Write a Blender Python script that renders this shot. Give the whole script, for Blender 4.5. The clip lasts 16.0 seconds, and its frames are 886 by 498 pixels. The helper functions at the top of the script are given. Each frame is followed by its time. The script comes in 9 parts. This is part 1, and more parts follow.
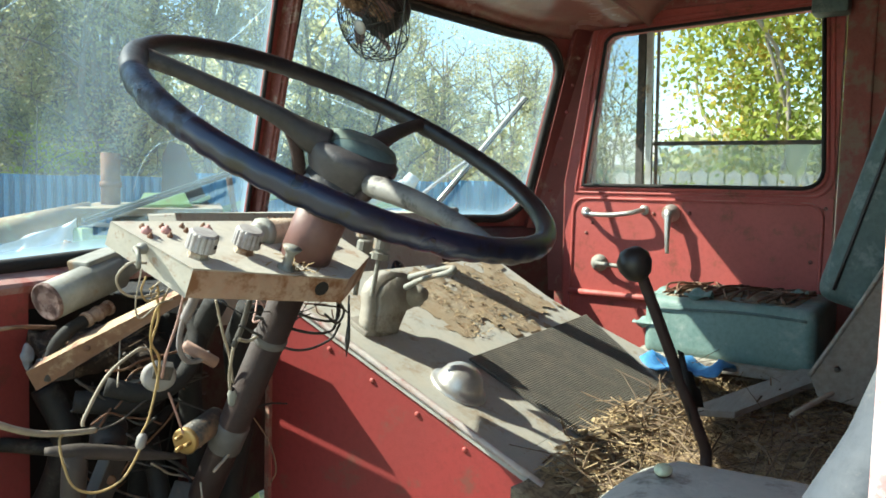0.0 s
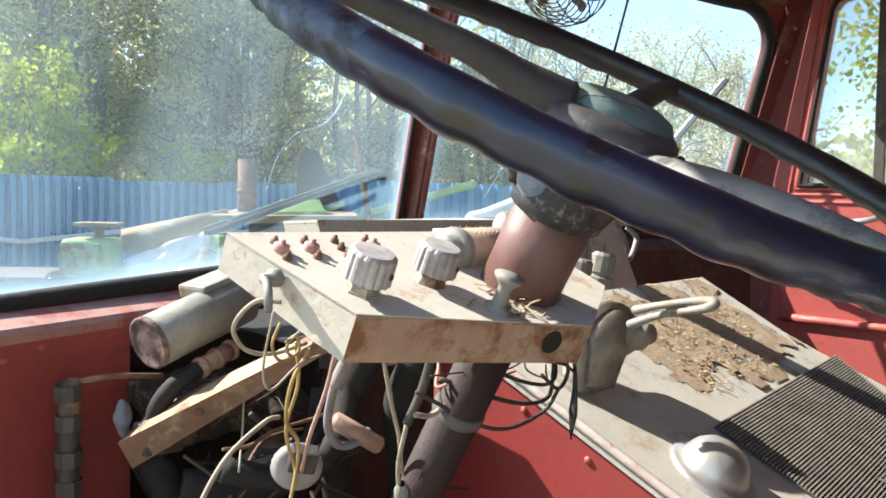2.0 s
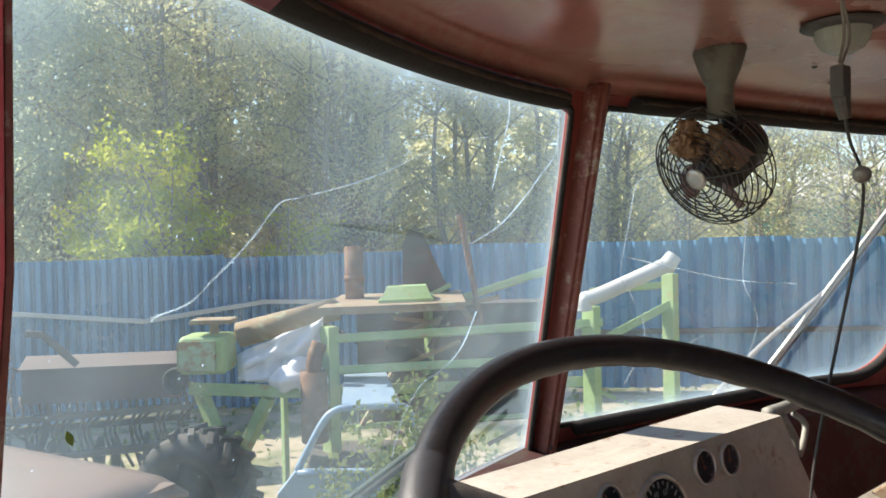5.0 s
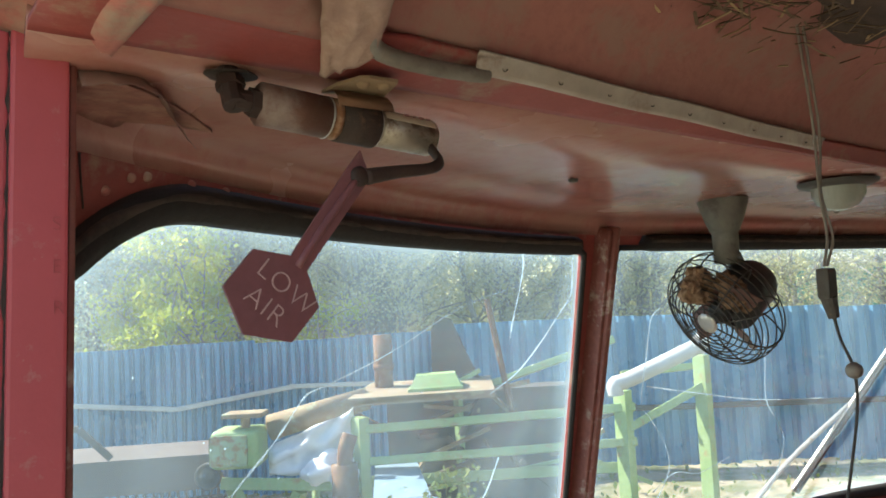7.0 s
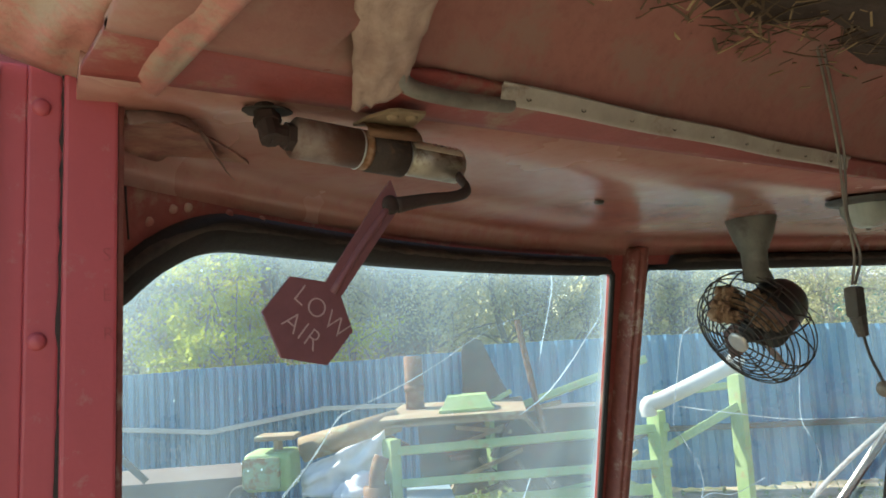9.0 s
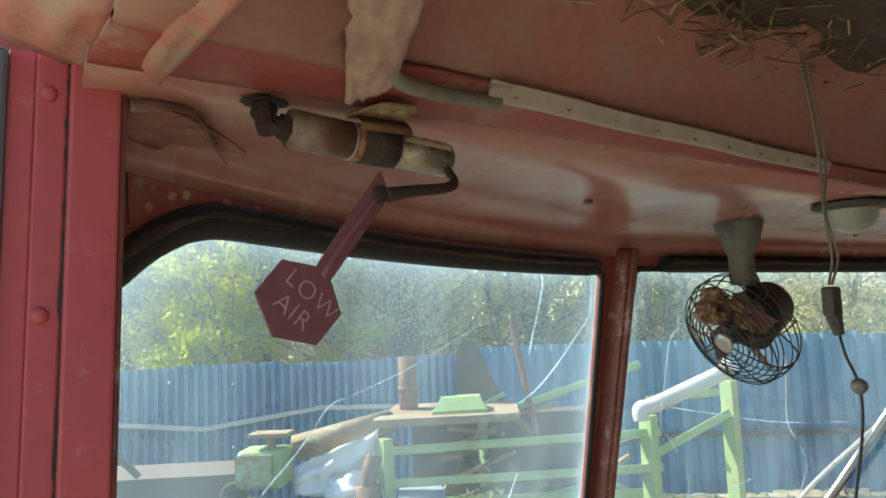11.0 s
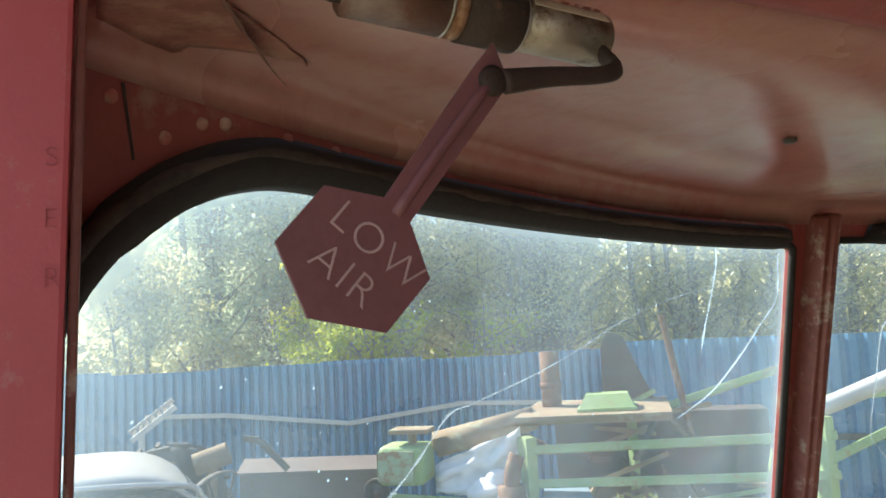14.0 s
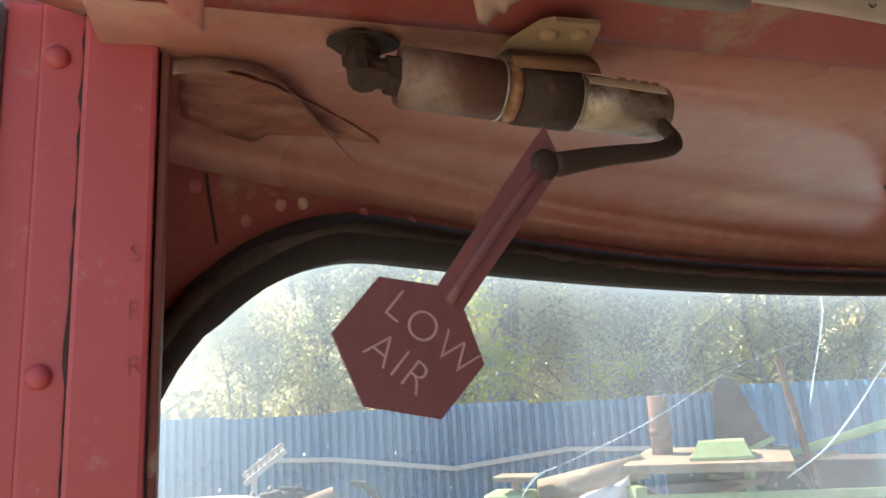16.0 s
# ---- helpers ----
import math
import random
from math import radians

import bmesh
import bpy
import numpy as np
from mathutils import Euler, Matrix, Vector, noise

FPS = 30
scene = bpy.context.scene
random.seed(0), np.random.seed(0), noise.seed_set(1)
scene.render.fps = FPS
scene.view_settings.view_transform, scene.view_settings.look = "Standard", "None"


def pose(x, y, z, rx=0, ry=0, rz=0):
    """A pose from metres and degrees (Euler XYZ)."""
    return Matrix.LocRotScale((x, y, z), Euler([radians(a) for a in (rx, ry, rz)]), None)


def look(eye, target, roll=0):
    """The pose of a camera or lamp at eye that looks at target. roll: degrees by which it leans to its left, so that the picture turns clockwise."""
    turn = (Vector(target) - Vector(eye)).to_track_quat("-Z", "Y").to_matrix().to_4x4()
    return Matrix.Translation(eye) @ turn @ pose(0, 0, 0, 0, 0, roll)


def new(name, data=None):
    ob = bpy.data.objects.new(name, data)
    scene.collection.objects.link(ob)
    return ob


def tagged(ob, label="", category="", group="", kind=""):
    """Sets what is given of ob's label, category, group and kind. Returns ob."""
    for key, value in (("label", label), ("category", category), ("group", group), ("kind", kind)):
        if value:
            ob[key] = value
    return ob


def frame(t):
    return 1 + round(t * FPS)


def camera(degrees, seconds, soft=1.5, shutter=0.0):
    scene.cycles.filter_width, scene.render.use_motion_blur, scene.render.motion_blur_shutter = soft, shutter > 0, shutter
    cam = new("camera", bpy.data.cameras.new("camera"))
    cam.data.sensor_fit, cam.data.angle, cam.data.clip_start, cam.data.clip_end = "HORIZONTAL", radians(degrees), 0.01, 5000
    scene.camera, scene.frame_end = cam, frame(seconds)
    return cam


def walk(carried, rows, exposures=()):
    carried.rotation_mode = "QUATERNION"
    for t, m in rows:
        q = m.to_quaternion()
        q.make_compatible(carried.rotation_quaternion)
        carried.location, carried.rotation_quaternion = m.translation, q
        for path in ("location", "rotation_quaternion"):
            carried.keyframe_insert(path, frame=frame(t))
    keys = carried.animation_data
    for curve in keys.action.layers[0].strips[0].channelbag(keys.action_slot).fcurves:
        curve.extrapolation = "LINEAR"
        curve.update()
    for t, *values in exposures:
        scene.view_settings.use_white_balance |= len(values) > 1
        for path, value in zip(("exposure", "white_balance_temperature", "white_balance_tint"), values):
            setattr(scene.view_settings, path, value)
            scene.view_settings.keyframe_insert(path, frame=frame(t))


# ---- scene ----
cam = camera(60.3, 16.0, soft=1.7)
PATH = [
    (0, (-0.786, 0.139, 1.608), (0.881, 1.237, 1.468), 1.6),
    (0.5, (-0.726, 0.279, 1.63), (0.898, 1.443, 1.534), 1.7),
    (1, (-0.66, 0.359, 1.636), (0.917, 1.586, 1.535), 2.0),
    (1.5, (-0.591, 0.426, 1.622), (0.903, 1.752, 1.513), 1.2),
    (2, (-0.56, 0.458, 1.595), (0.907, 1.811, 1.466), 1.4),
    (2.5, (-0.567, 0.452, 1.619), (0.873, 1.824, 1.412), 1.4),
    (3, (-0.561, 0.463, 1.669), (0.854, 1.85, 1.404), 0.8),
    (3.5, (-0.549, 0.502, 1.76), (0.851, 1.909, 1.517), 0.2),
    (4, (-0.52, 0.545, 1.831), (0.867, 1.973, 1.634), 0.0),
    (4.5, (-0.494, 0.599, 1.869), (0.864, 2.063, 1.755), -0.3),
    (5, (-0.490, 0.606, 1.892), (0.79, 2.143, 1.860), -1.3),
    (5.2, (-0.491, 0.602, 1.905), (0.780, 2.141, 1.882), -1.5),
    (7.5, (-0.51, 0.544, 2.021), (0.697, 2.128, 2.207), -3.2),
    (8, (-0.506, 0.54, 2.021), (0.687, 2.133, 2.218), -3.3),
    (8.5, (-0.516, 0.541, 2.015), (0.657, 2.148, 2.22), -3.3),
    (9, (-0.518, 0.539, 2.014), (0.643, 2.154, 2.223), -3.5),
    (11.5, (-0.53, 0.501, 1.992), (0.626, 2.118, 2.213), -1.9),
    (12, (-0.543, 0.41, 1.959), (0.574, 2.05, 2.206), -0.8),
    (12.5, (-0.556, 0.365, 1.945), (0.571, 1.992, 2.232), 1.0),
    (13, (-0.551, 0.407, 1.922), (0.55, 2.049, 2.225), 0.3),
    (13.5, (-0.455, 0.608, 1.971), (0.514, 2.337, 2.24), -2.1),
    (14, (-0.416, 0.684, 1.997), (0.438, 2.479, 2.216), -2.8),
    (14.5, (-0.403, 0.706, 1.996), (0.225, 2.59, 2.24), -2.3),
    (15, (-0.391, 0.704, 2.014), (0.205, 2.595, 2.277), -3.2),
    (15.5, (-0.397, 0.682, 2.006), (0.198, 2.566, 2.314), -2.9),
    (16, (-0.402, 0.67, 2.011), (0.203, 2.546, 2.352), -3.1),
]
EXPOSURES = [(0, 1.36, 6400, -4), (0.5, 1.6, 6450, 4), (1, 1.6, 6450, 4), (1.5, 1.52, 6500, 6), (2, 1.5, 6500, 8), (2.5, 1.37, 6500, 8), (3, 1.54, 6550, 8), (3.5, 1.6, 6650, 8), (4, 1.35, 6850, 12), (4.5, 1.05, 7050, 12), (5, 1.05, 7100, 12),
             (7.5, 1.48, 6850, 4), (8, 1.32, 6850, 3), (9, 1.32, 6850, 2), (11.5, 1.28, 6900, 2), (12, 1.12, 6700, -2), (13, 1.2, 6600, 2), (13.5, 0.8, 6850, 2), (14, 1.28, 7000, 8), (14.5, 1.33, 7200, 12), (15, 1.4, 7400, 15), (16, 1.55, 7450, 18)]
walk(cam, [(t, look(eye, target, roll)) for t, eye, target, roll in PATH], EXPOSURES)

# ---- daylight ----
SUN = Vector((-1.0, 1.8, 1.9)).normalized()
world = bpy.data.worlds.new("sky")
scene.world = world
world.use_nodes = True
wn = world.node_tree.nodes
sky = wn.new("ShaderNodeTexSky")
sky.sky_type, sky.sun_disc = "NISHITA", False
sky.dust_density, sky.ozone_density = 0.35, 1.6
sky.sun_elevation = math.asin(SUN.z)
sky.sun_rotation = math.atan2(SUN.x, SUN.y) % (2 * math.pi)
world.node_tree.links.new(sky.outputs[0], wn["Background"].inputs[0])
wn["Background"].inputs[1].default_value = 0.14
lamp = bpy.data.lights.new("sun", "SUN")
lamp.energy, lamp.angle, lamp.color = 5.0, radians(0.55), (1.0, 0.95, 0.87)
new("sun", lamp).matrix_world = look(SUN * 30, (0, 0, 0))


# ---- materials ----
def mat(name, c1, c2=None, rough=0.6, metal=0.0, scale=8.0, fine=90.0, bump=0.15, spots=None, spot_amount=0.35, spot_scale=14.0,
        dust=None, dust_amount=0.0, random_tint=0.0, vary=0.12, coat=0.0, stretch=None):
    """A painted, metal or cloth surface: two tones in patches, fine grain, wear spots and dust on faces that look up."""
    m = bpy.data.materials.new(name)
    m.use_nodes = True
    t = m.node_tree
    n, l = t.nodes, t.links
    b = n["Principled BSDF"]
    tc = n.new("ShaderNodeTexCoord")
    src = tc.outputs["Object"]
    if stretch:
        mp = n.new("ShaderNodeMapping")
        mp.inputs["Scale"].default_value = stretch
        l.new(src, mp.inputs[0])
        src = mp.outputs[0]

    def noise_tex(s, detail=4.0, rough_=0.6):
        q = n.new("ShaderNodeTexNoise")
        q.inputs["Scale"].default_value, q.inputs["Detail"].default_value, q.inputs["Roughness"].default_value = s, detail, rough_
        l.new(src, q.inputs["Vector"])
        return q.outputs[0]

    def ramp(v, a, z):
        q = n.new("ShaderNodeMapRange")
        q.inputs["From Min"].default_value, q.inputs["From Max"].default_value = a, z
        l.new(v, q.inputs["Value"])
        return q.outputs[0]

    def mix(fac, a, c):
        q = n.new("ShaderNodeMix")
        q.data_type = "RGBA"
        for sock, val in ((q.inputs[0], fac), (q.inputs[6], a), (q.inputs[7], c)):
            if isinstance(val, (int, float)):
                sock.default_value = val
            elif isinstance(val, tuple):
                sock.default_value = (*val, 1)
            else:
                l.new(val, sock)
        return q.outputs[2]

    c2 = c2 or tuple(v * 0.72 for v in c1)
    big, small = noise_tex(scale), noise_tex(fine, 6.0, 0.7)
    col = mix(ramp(big, 0.35, 0.68), c1, c2)
    col = mix(ramp(small, 0.45, 0.8), col, tuple(v * (1 - 2.2 * vary) for v in c1))
    if spots:
        s = noise_tex(spot_scale, 8.0, 0.72)
        col = mix(ramp(s, 1 - spot_amount - 0.16, 1 - spot_amount - 0.06), col, spots)
    if dust:
        geo = n.new("ShaderNodeNewGeometry")
        sep = n.new("ShaderNodeSeparateXYZ")
        l.new(geo.outputs["Normal"], sep.inputs[0])
        up = ramp(sep.outputs[2], 0.1, 0.9)
        mul = n.new("ShaderNodeMath")
        mul.operation = "MULTIPLY"
        l.new(up, mul.inputs[0])
        l.new(ramp(noise_tex(scale * 2.3, 6.0), 0.75 - dust_amount, 0.95 - dust_amount * 0.6), mul.inputs[1])
        col = mix(mul.outputs[0], col, dust)
    if random_tint:
        oi = n.new("ShaderNodeObjectInfo")
        hs = n.new("ShaderNodeHueSaturation")
        l.new(ramp(oi.outputs["Random"], 0, 1), hs.inputs["Value"])
        mr = hs.inputs["Value"].links[0].from_node
        mr.inputs["To Min"].default_value, mr.inputs["To Max"].default_value = 1 - random_tint, 1 + random_tint
        l.new(col, hs.inputs["Color"])
        col = hs.outputs[0]
    l.new(col, b.inputs["Base Color"])
    rr = n.new("ShaderNodeMapRange")
    rr.inputs["To Min"].default_value, rr.inputs["To Max"].default_value = max(rough - 0.13, 0.03), min(rough + 0.17, 1)
    l.new(big, rr.inputs["Value"])
    l.new(rr.outputs[0], b.inputs["Roughness"])
    b.inputs["Metallic"].default_value = metal
    b.inputs["Coat Weight"].default_value = coat
    if bump:
        bp = n.new("ShaderNodeBump")
        bp.inputs["Strength"].default_value, bp.inputs["Distance"].default_value = bump, 0.004
        l.new(small, bp.inputs["Height"])
        l.new(bp.outputs[0], b.inputs["Normal"])
    return m


RED = mat("red_paint", (0.41, 0.078, 0.068), (0.34, 0.07, 0.06), 0.5, scale=5, bump=0.12, spots=(0.22, 0.06, 0.04), spot_amount=0.28, dust=(0.42, 0.30, 0.24), dust_amount=0.25)
RED_DUSTY = mat("dusty_red_paint", (0.36, 0.105, 0.085), (0.29, 0.10, 0.08), 0.62, scale=6, bump=0.2, spots=(0.33, 0.24, 0.18), spot_amount=0.36, dust=(0.42, 0.33, 0.27), dust_amount=0.3)
RED_GLOSS = mat("polished_red_paint", (0.35, 0.132, 0.111), (0.35, 0.18, 0.15), 0.22, scale=4, bump=0.05, spots=(0.36, 0.185, 0.15), spot_amount=0.36, spot_scale=5, vary=0.06)
RED_DARK = mat("dark_red_headlining", (0.29, 0.085, 0.072), (0.23, 0.10, 0.082), 0.8, scale=5, bump=0.2, spots=(0.24, 0.155, 0.12), spot_amount=0.36)
RED_BROWN = mat("red_brown_post_paint", (0.17, 0.045, 0.035), (0.22, 0.08, 0.06), 0.55, scale=16, bump=0.3, spots=(0.36, 0.28, 0.23), spot_amount=0.29, spot_scale=20)
CREAM = mat("dusty_cream_paint", (0.56, 0.52, 0.45), (0.46, 0.42, 0.35), 0.72, scale=12, bump=0.2, spots=(0.34, 0.20, 0.12), spot_amount=0.285, spot_scale=30, dust=(0.49, 0.46, 0.41), dust_amount=0.35)
CREAM_RUST = mat("rusty_cream_paint", (0.44, 0.32, 0.235), (0.33, 0.19, 0.125), 0.75, scale=14, bump=0.3, spots=(0.2, 0.09, 0.04), spot_amount=0.36, spot_scale=18)
GREY_DUST = mat("dusty_grey_paint", (0.48, 0.465, 0.42), (0.40, 0.385, 0.345), 0.85, scale=7, bump=0.25, spots=(0.28, 0.2, 0.13), spot_amount=0.3, dust=(0.48, 0.43, 0.35), dust_amount=0.4)
MOTOR = mat("oxidised_grey_alloy", (0.30, 0.295, 0.26), (0.21, 0.205, 0.185), 0.65, metal=0.25, scale=18, bump=0.35, spots=(0.25, 0.17, 0.1), spot_amount=0.3)
CAST = mat("dull_cast_alloy", (0.27, 0.245, 0.21), (0.18, 0.16, 0.135), 0.6, metal=0.45, scale=25, bump=0.3, spots=(0.15, 0.12, 0.1), spot_amount=0.3)
GREEN_GREY = mat("green_grey_bakelite", (0.13, 0.185, 0.16), (0.19, 0.235, 0.2), 0.6, scale=16, bump=0.2, spots=(0.08, 0.09, 0.08), spot_amount=0.26, dust=(0.3, 0.33, 0.28), dust_amount=0.3)
# black rim tinted navy: the sky's reflection is put into the base colour
SKY_SHEEN_RIM = mat("worn_black_rim_sky_sheen", (0.012, 0.017, 0.044), (0.009, 0.012, 0.026), 0.30, scale=6, fine=160, bump=0.18, spots=(0.010, 0.009, 0.009), spot_amount=0.33, spot_scale=42, coat=0.3)
GREY_RIM = mat("worn_grey_wheel_rim", (0.040, 0.042, 0.048), (0.026, 0.028, 0.034), 0.42, scale=20, bump=0.15)
SPOKE = mat("dusty_dark_spoke", (0.038, 0.035, 0.035), (0.062, 0.057, 0.055), 0.6, scale=14, bump=0.25, spots=(0.10, 0.09, 0.08), spot_amount=0.26)
SPOKE_LIGHT = mat("worn_bare_spoke", (0.24, 0.23, 0.21), (0.13, 0.12, 0.11), 0.6, spots=(0.07, 0.064, 0.06), spot_amount=0.3, spot_scale=26, metal=0.1, scale=16, bump=0.25)
COLUMN = mat("brown_column_paint", (0.168, 0.084, 0.072), (0.136, 0.068, 0.056), 0.5, scale=12, bump=0.15, spots=(0.28, 0.2, 0.16), spot_amount=0.27)
COLUMN_DARK = mat("greasy_dark_column", (0.026, 0.013, 0.011), (0.040, 0.020, 0.016), 0.7, scale=12, bump=0.3, spots=(0.06, 0.035, 0.027), spot_amount=0.27)
RUBBER = mat("perished_black_rubber", (0.012, 0.011, 0.010), (0.024, 0.021, 0.019), 0.8, scale=20, bump=0.4, dust=(0.07, 0.06, 0.05), dust_amount=0.18)
BLACK = mat("black_plastic", (0.015, 0.015, 0.016), (0.03, 0.028, 0.026), 0.4, scale=30, bump=0.1)
# near-black grime tone that also carries the shade of the recess and of holes
GRIME_SHADE = mat("grime_and_shade_black", (0.010, 0.009, 0.008), (0.020, 0.016, 0.013), 0.7, scale=15, bump=0.5, spots=(0.06, 0.05, 0.04), spot_amount=0.27)
DARK_METAL = mat("dark_dirty_metal", (0.06, 0.054, 0.048), (0.10, 0.088, 0.076), 0.55, metal=0.3, scale=20, bump=0.4, spots=(0.25, 0.16, 0.1), spot_amount=0.3)
RUST = mat("rust", (0.20, 0.10, 0.055), (0.13, 0.065, 0.04), 0.85, scale=16, bump=0.5, spots=(0.3, 0.2, 0.13), spot_amount=0.3)
CHROME = mat("tarnished_chrome", (0.55, 0.53, 0.50), (0.38, 0.36, 0.33), 0.32, metal=0.6, scale=20, bump=0.08, spots=(0.3, 0.22, 0.15), spot_amount=0.26)
BRASS = mat("dull_brass", (0.45, 0.30, 0.12), (0.33, 0.22, 0.1), 0.45, metal=0.8, scale=25, bump=0.15)
WIRE_CREAM = mat("dirty_cream_wire", (0.42, 0.36, 0.28), (0.28, 0.23, 0.17), 0.7, scale=30, bump=0.2)
WIRE_TAN = mat("amber_wire", (0.42, 0.28, 0.10), (0.35, 0.24, 0.12), 0.65, scale=30, bump=0.2)
WIRE_BLACK = mat("black_wire", (0.03, 0.026, 0.023), (0.06, 0.05, 0.045), 0.65, scale=30, bump=0.2)
WIRE_PINK = mat("faded_pink_wire", (0.45, 0.27, 0.22), (0.36, 0.22, 0.19), 0.65, scale=30, bump=0.2)
PORCELAIN = mat("grimy_white_porcelain", (0.30, 0.275, 0.25), (0.19, 0.17, 0.155), 0.55, scale=25, bump=0.1)
MAT_GREY = mat("ribbed_grey_rubber", (0.20, 0.185, 0.16), (0.26, 0.235, 0.2), 0.85, scale=12, bump=0.3, dust=(0.33, 0.28, 0.22), dust_amount=0.3)
VINYL = mat("faded_green_vinyl", (0.15, 0.24, 0.22), (0.20, 0.29, 0.26), 0.5, scale=9, bump=0.2, spots=(0.27, 0.33, 0.3), spot_amount=0.28, dust=(0.3, 0.33, 0.3), dust_amount=0.3)
VINYL_DARK = mat("dark_green_vinyl", (0.07, 0.11, 0.105), (0.10, 0.15, 0.14), 0.5, scale=8, bump=0.2, spots=(0.17, 0.21, 0.2), spot_amount=0.3)
FOAM = mat("old_stuffing", (0.32, 0.25, 0.17), (0.2, 0.15, 0.1), 0.95, scale=30, bump=0.6, spots=(0.1, 0.07, 0.05), spot_amount=0.34)
STRAW_BED = mat("packed_straw_and_dirt", (0.26, 0.19, 0.115), (0.15, 0.11, 0.075), 0.95, scale=35, fine=240, bump=0.9, spots=(0.40, 0.31, 0.19), spot_amount=0.4, spot_scale=60)
CHIPS = mat("tan_dust_and_chaff", (0.40, 0.32, 0.22), (0.34, 0.245, 0.15), 0.95, scale=22, fine=200, bump=0.7, spots=(0.27, 0.17, 0.09), spot_amount=0.32, spot_scale=45)
BLUE_RAG = mat("blue_plastic", (0.06, 0.22, 0.50), (0.10, 0.30, 0.58), 0.4, scale=25, bump=0.1)
FLAG = mat("purple_brown_flag", (0.19, 0.07, 0.078), (0.15, 0.06, 0.068), 0.55, scale=14, bump=0.12, spots=(0.22, 0.11, 0.1), spot_amount=0.26)
LETTER = mat("pale_pink_lettering", (0.46, 0.31, 0.31), (0.38, 0.25, 0.25), 0.6, scale=60, bump=0.0)
BEIGE = mat("bare_beige_panel", (0.55, 0.48, 0.36), (0.48, 0.41, 0.30), 0.7, scale=6, bump=0.15)
DIAL = mat("black_dial", (0.022, 0.022, 0.026), (0.035, 0.035, 0.038), 0.5, scale=30, bump=0.0)
DIAL_WHITE = mat("dial_white", (0.72, 0.71, 0.66), (0.66, 0.64, 0.6), 0.6, scale=30, bump=0.0)
MUD = mat("dried_mud_nest", (0.36, 0.23, 0.14), (0.26, 0.16, 0.10), 0.95, scale=30, fine=150, bump=1.0, spots=(0.16, 0.09, 0.05), spot_amount=0.36, spot_scale=60)
WOOD_GREY = mat("weathered_grey_board", (0.36, 0.33, 0.28), (0.27, 0.24, 0.2), 0.85, scale=10, bump=0.4, stretch=(1, 8, 8))
RED_WORN = mat("worn_dark_red_paint", (0.28, 0.054, 0.048), (0.21, 0.050, 0.042), 0.55, scale=9, bump=0.25, spots=(0.26, 0.15, 0.11), spot_amount=0.29)
FAN_GREY = mat("grimy_grey_casting", (0.085, 0.08, 0.074), (0.06, 0.056, 0.052), 0.55, metal=0.2, scale=20, bump=0.3, spots=(0.06, 0.05, 0.045), spot_amount=0.3)
JAMB_RED = mat("dusty_crimson_jamb_paint", (0.45, 0.075, 0.090), (0.39, 0.068, 0.082), 0.5, scale=6, bump=0.08, spots=(0.42, 0.15, 0.15), spot_amount=0.24, spot_scale=70, vary=0.06)
HUB_GREY = mat("grimy_purple_grey_hub", (0.065, 0.060, 0.064), (0.095, 0.088, 0.090), 0.5, scale=14, bump=0.25, spots=(0.2, 0.18, 0.17), spot_amount=0.27)
SEAM = mat("cracked_black_sealant", (0.025, 0.018, 0.016), (0.05, 0.03, 0.026), 0.85, scale=60, bump=0.5)
# outdoors
GROUND = mat("trampled_dry_earth", (0.46, 0.38, 0.27), (0.37, 0.31, 0.21), 0.95, scale=0.9, fine=18, bump=0.6, spots=(0.18, 0.19, 0.09), spot_amount=0.38, spot_scale=1.6)
BLUE_FENCE = mat("blue_profiled_sheet", (0.085, 0.225, 0.39), (0.115, 0.275, 0.44), 0.28, scale=1.5, fine=30, bump=0.05, spots=(0.12, 0.23, 0.33), spot_amount=0.3, spot_scale=3)
RAIL_PALE = mat("pale_weathered_rail", (0.58, 0.56, 0.52), (0.48, 0.46, 0.42), 0.8, scale=6, bump=0.2)
MACHINE_GREEN = mat("faded_light_green_paint", (0.30, 0.44, 0.18), (0.37, 0.48, 0.25), 0.55, scale=5, fine=60, bump=0.15, spots=(0.38, 0.28, 0.14), spot_amount=0.28, spot_scale=9)
MACHINE_RUST = mat("rusty_machine_sheet", (0.33, 0.25, 0.16), (0.24, 0.16, 0.1), 0.85, scale=5, fine=60, bump=0.3, spots=(0.36, 0.38, 0.25), spot_amount=0.3, spot_scale=8)
MACHINE_DARK = mat("dark_weathered_iron", (0.07, 0.062, 0.055), (0.11, 0.09, 0.075), 0.75, scale=6, fine=60, bump=0.3)
SEEDER = mat("faded_brown_seed_box", (0.12, 0.09, 0.08), (0.16, 0.12, 0.105), 0.75, scale=4, bump=0.2)
TYRE = mat("dusty_black_tyre", (0.07, 0.067, 0.064), (0.12, 0.108, 0.095), 0.85, scale=9, bump=0.4)
TARP = mat("grey_white_sheet", (0.82, 0.83, 0.85), (0.72, 0.74, 0.77), 0.6, scale=6, bump=0.2)
PALE_BLUE = mat("pale_blue_car_paint", (0.24, 0.36, 0.50), (0.30, 0.40, 0.50), 0.35, scale=6, bump=0.05, spots=(0.5, 0.5, 0.48), spot_amount=0.27)
DUSTY_BEIGE = mat("faded_beige_bonnet_paint", (0.235, 0.158, 0.125), (0.195, 0.138, 0.112), 0.5, scale=3, bump=0.06)
PIPE_WHITE = mat("white_painted_pipe", (0.62, 0.62, 0.6), (0.52, 0.51, 0.49), 0.5, scale=8, bump=0.1)
BARK = mat("grey_brown_bark", (0.25, 0.215, 0.175), (0.33, 0.285, 0.235), 0.9, scale=6, bump=0.6)
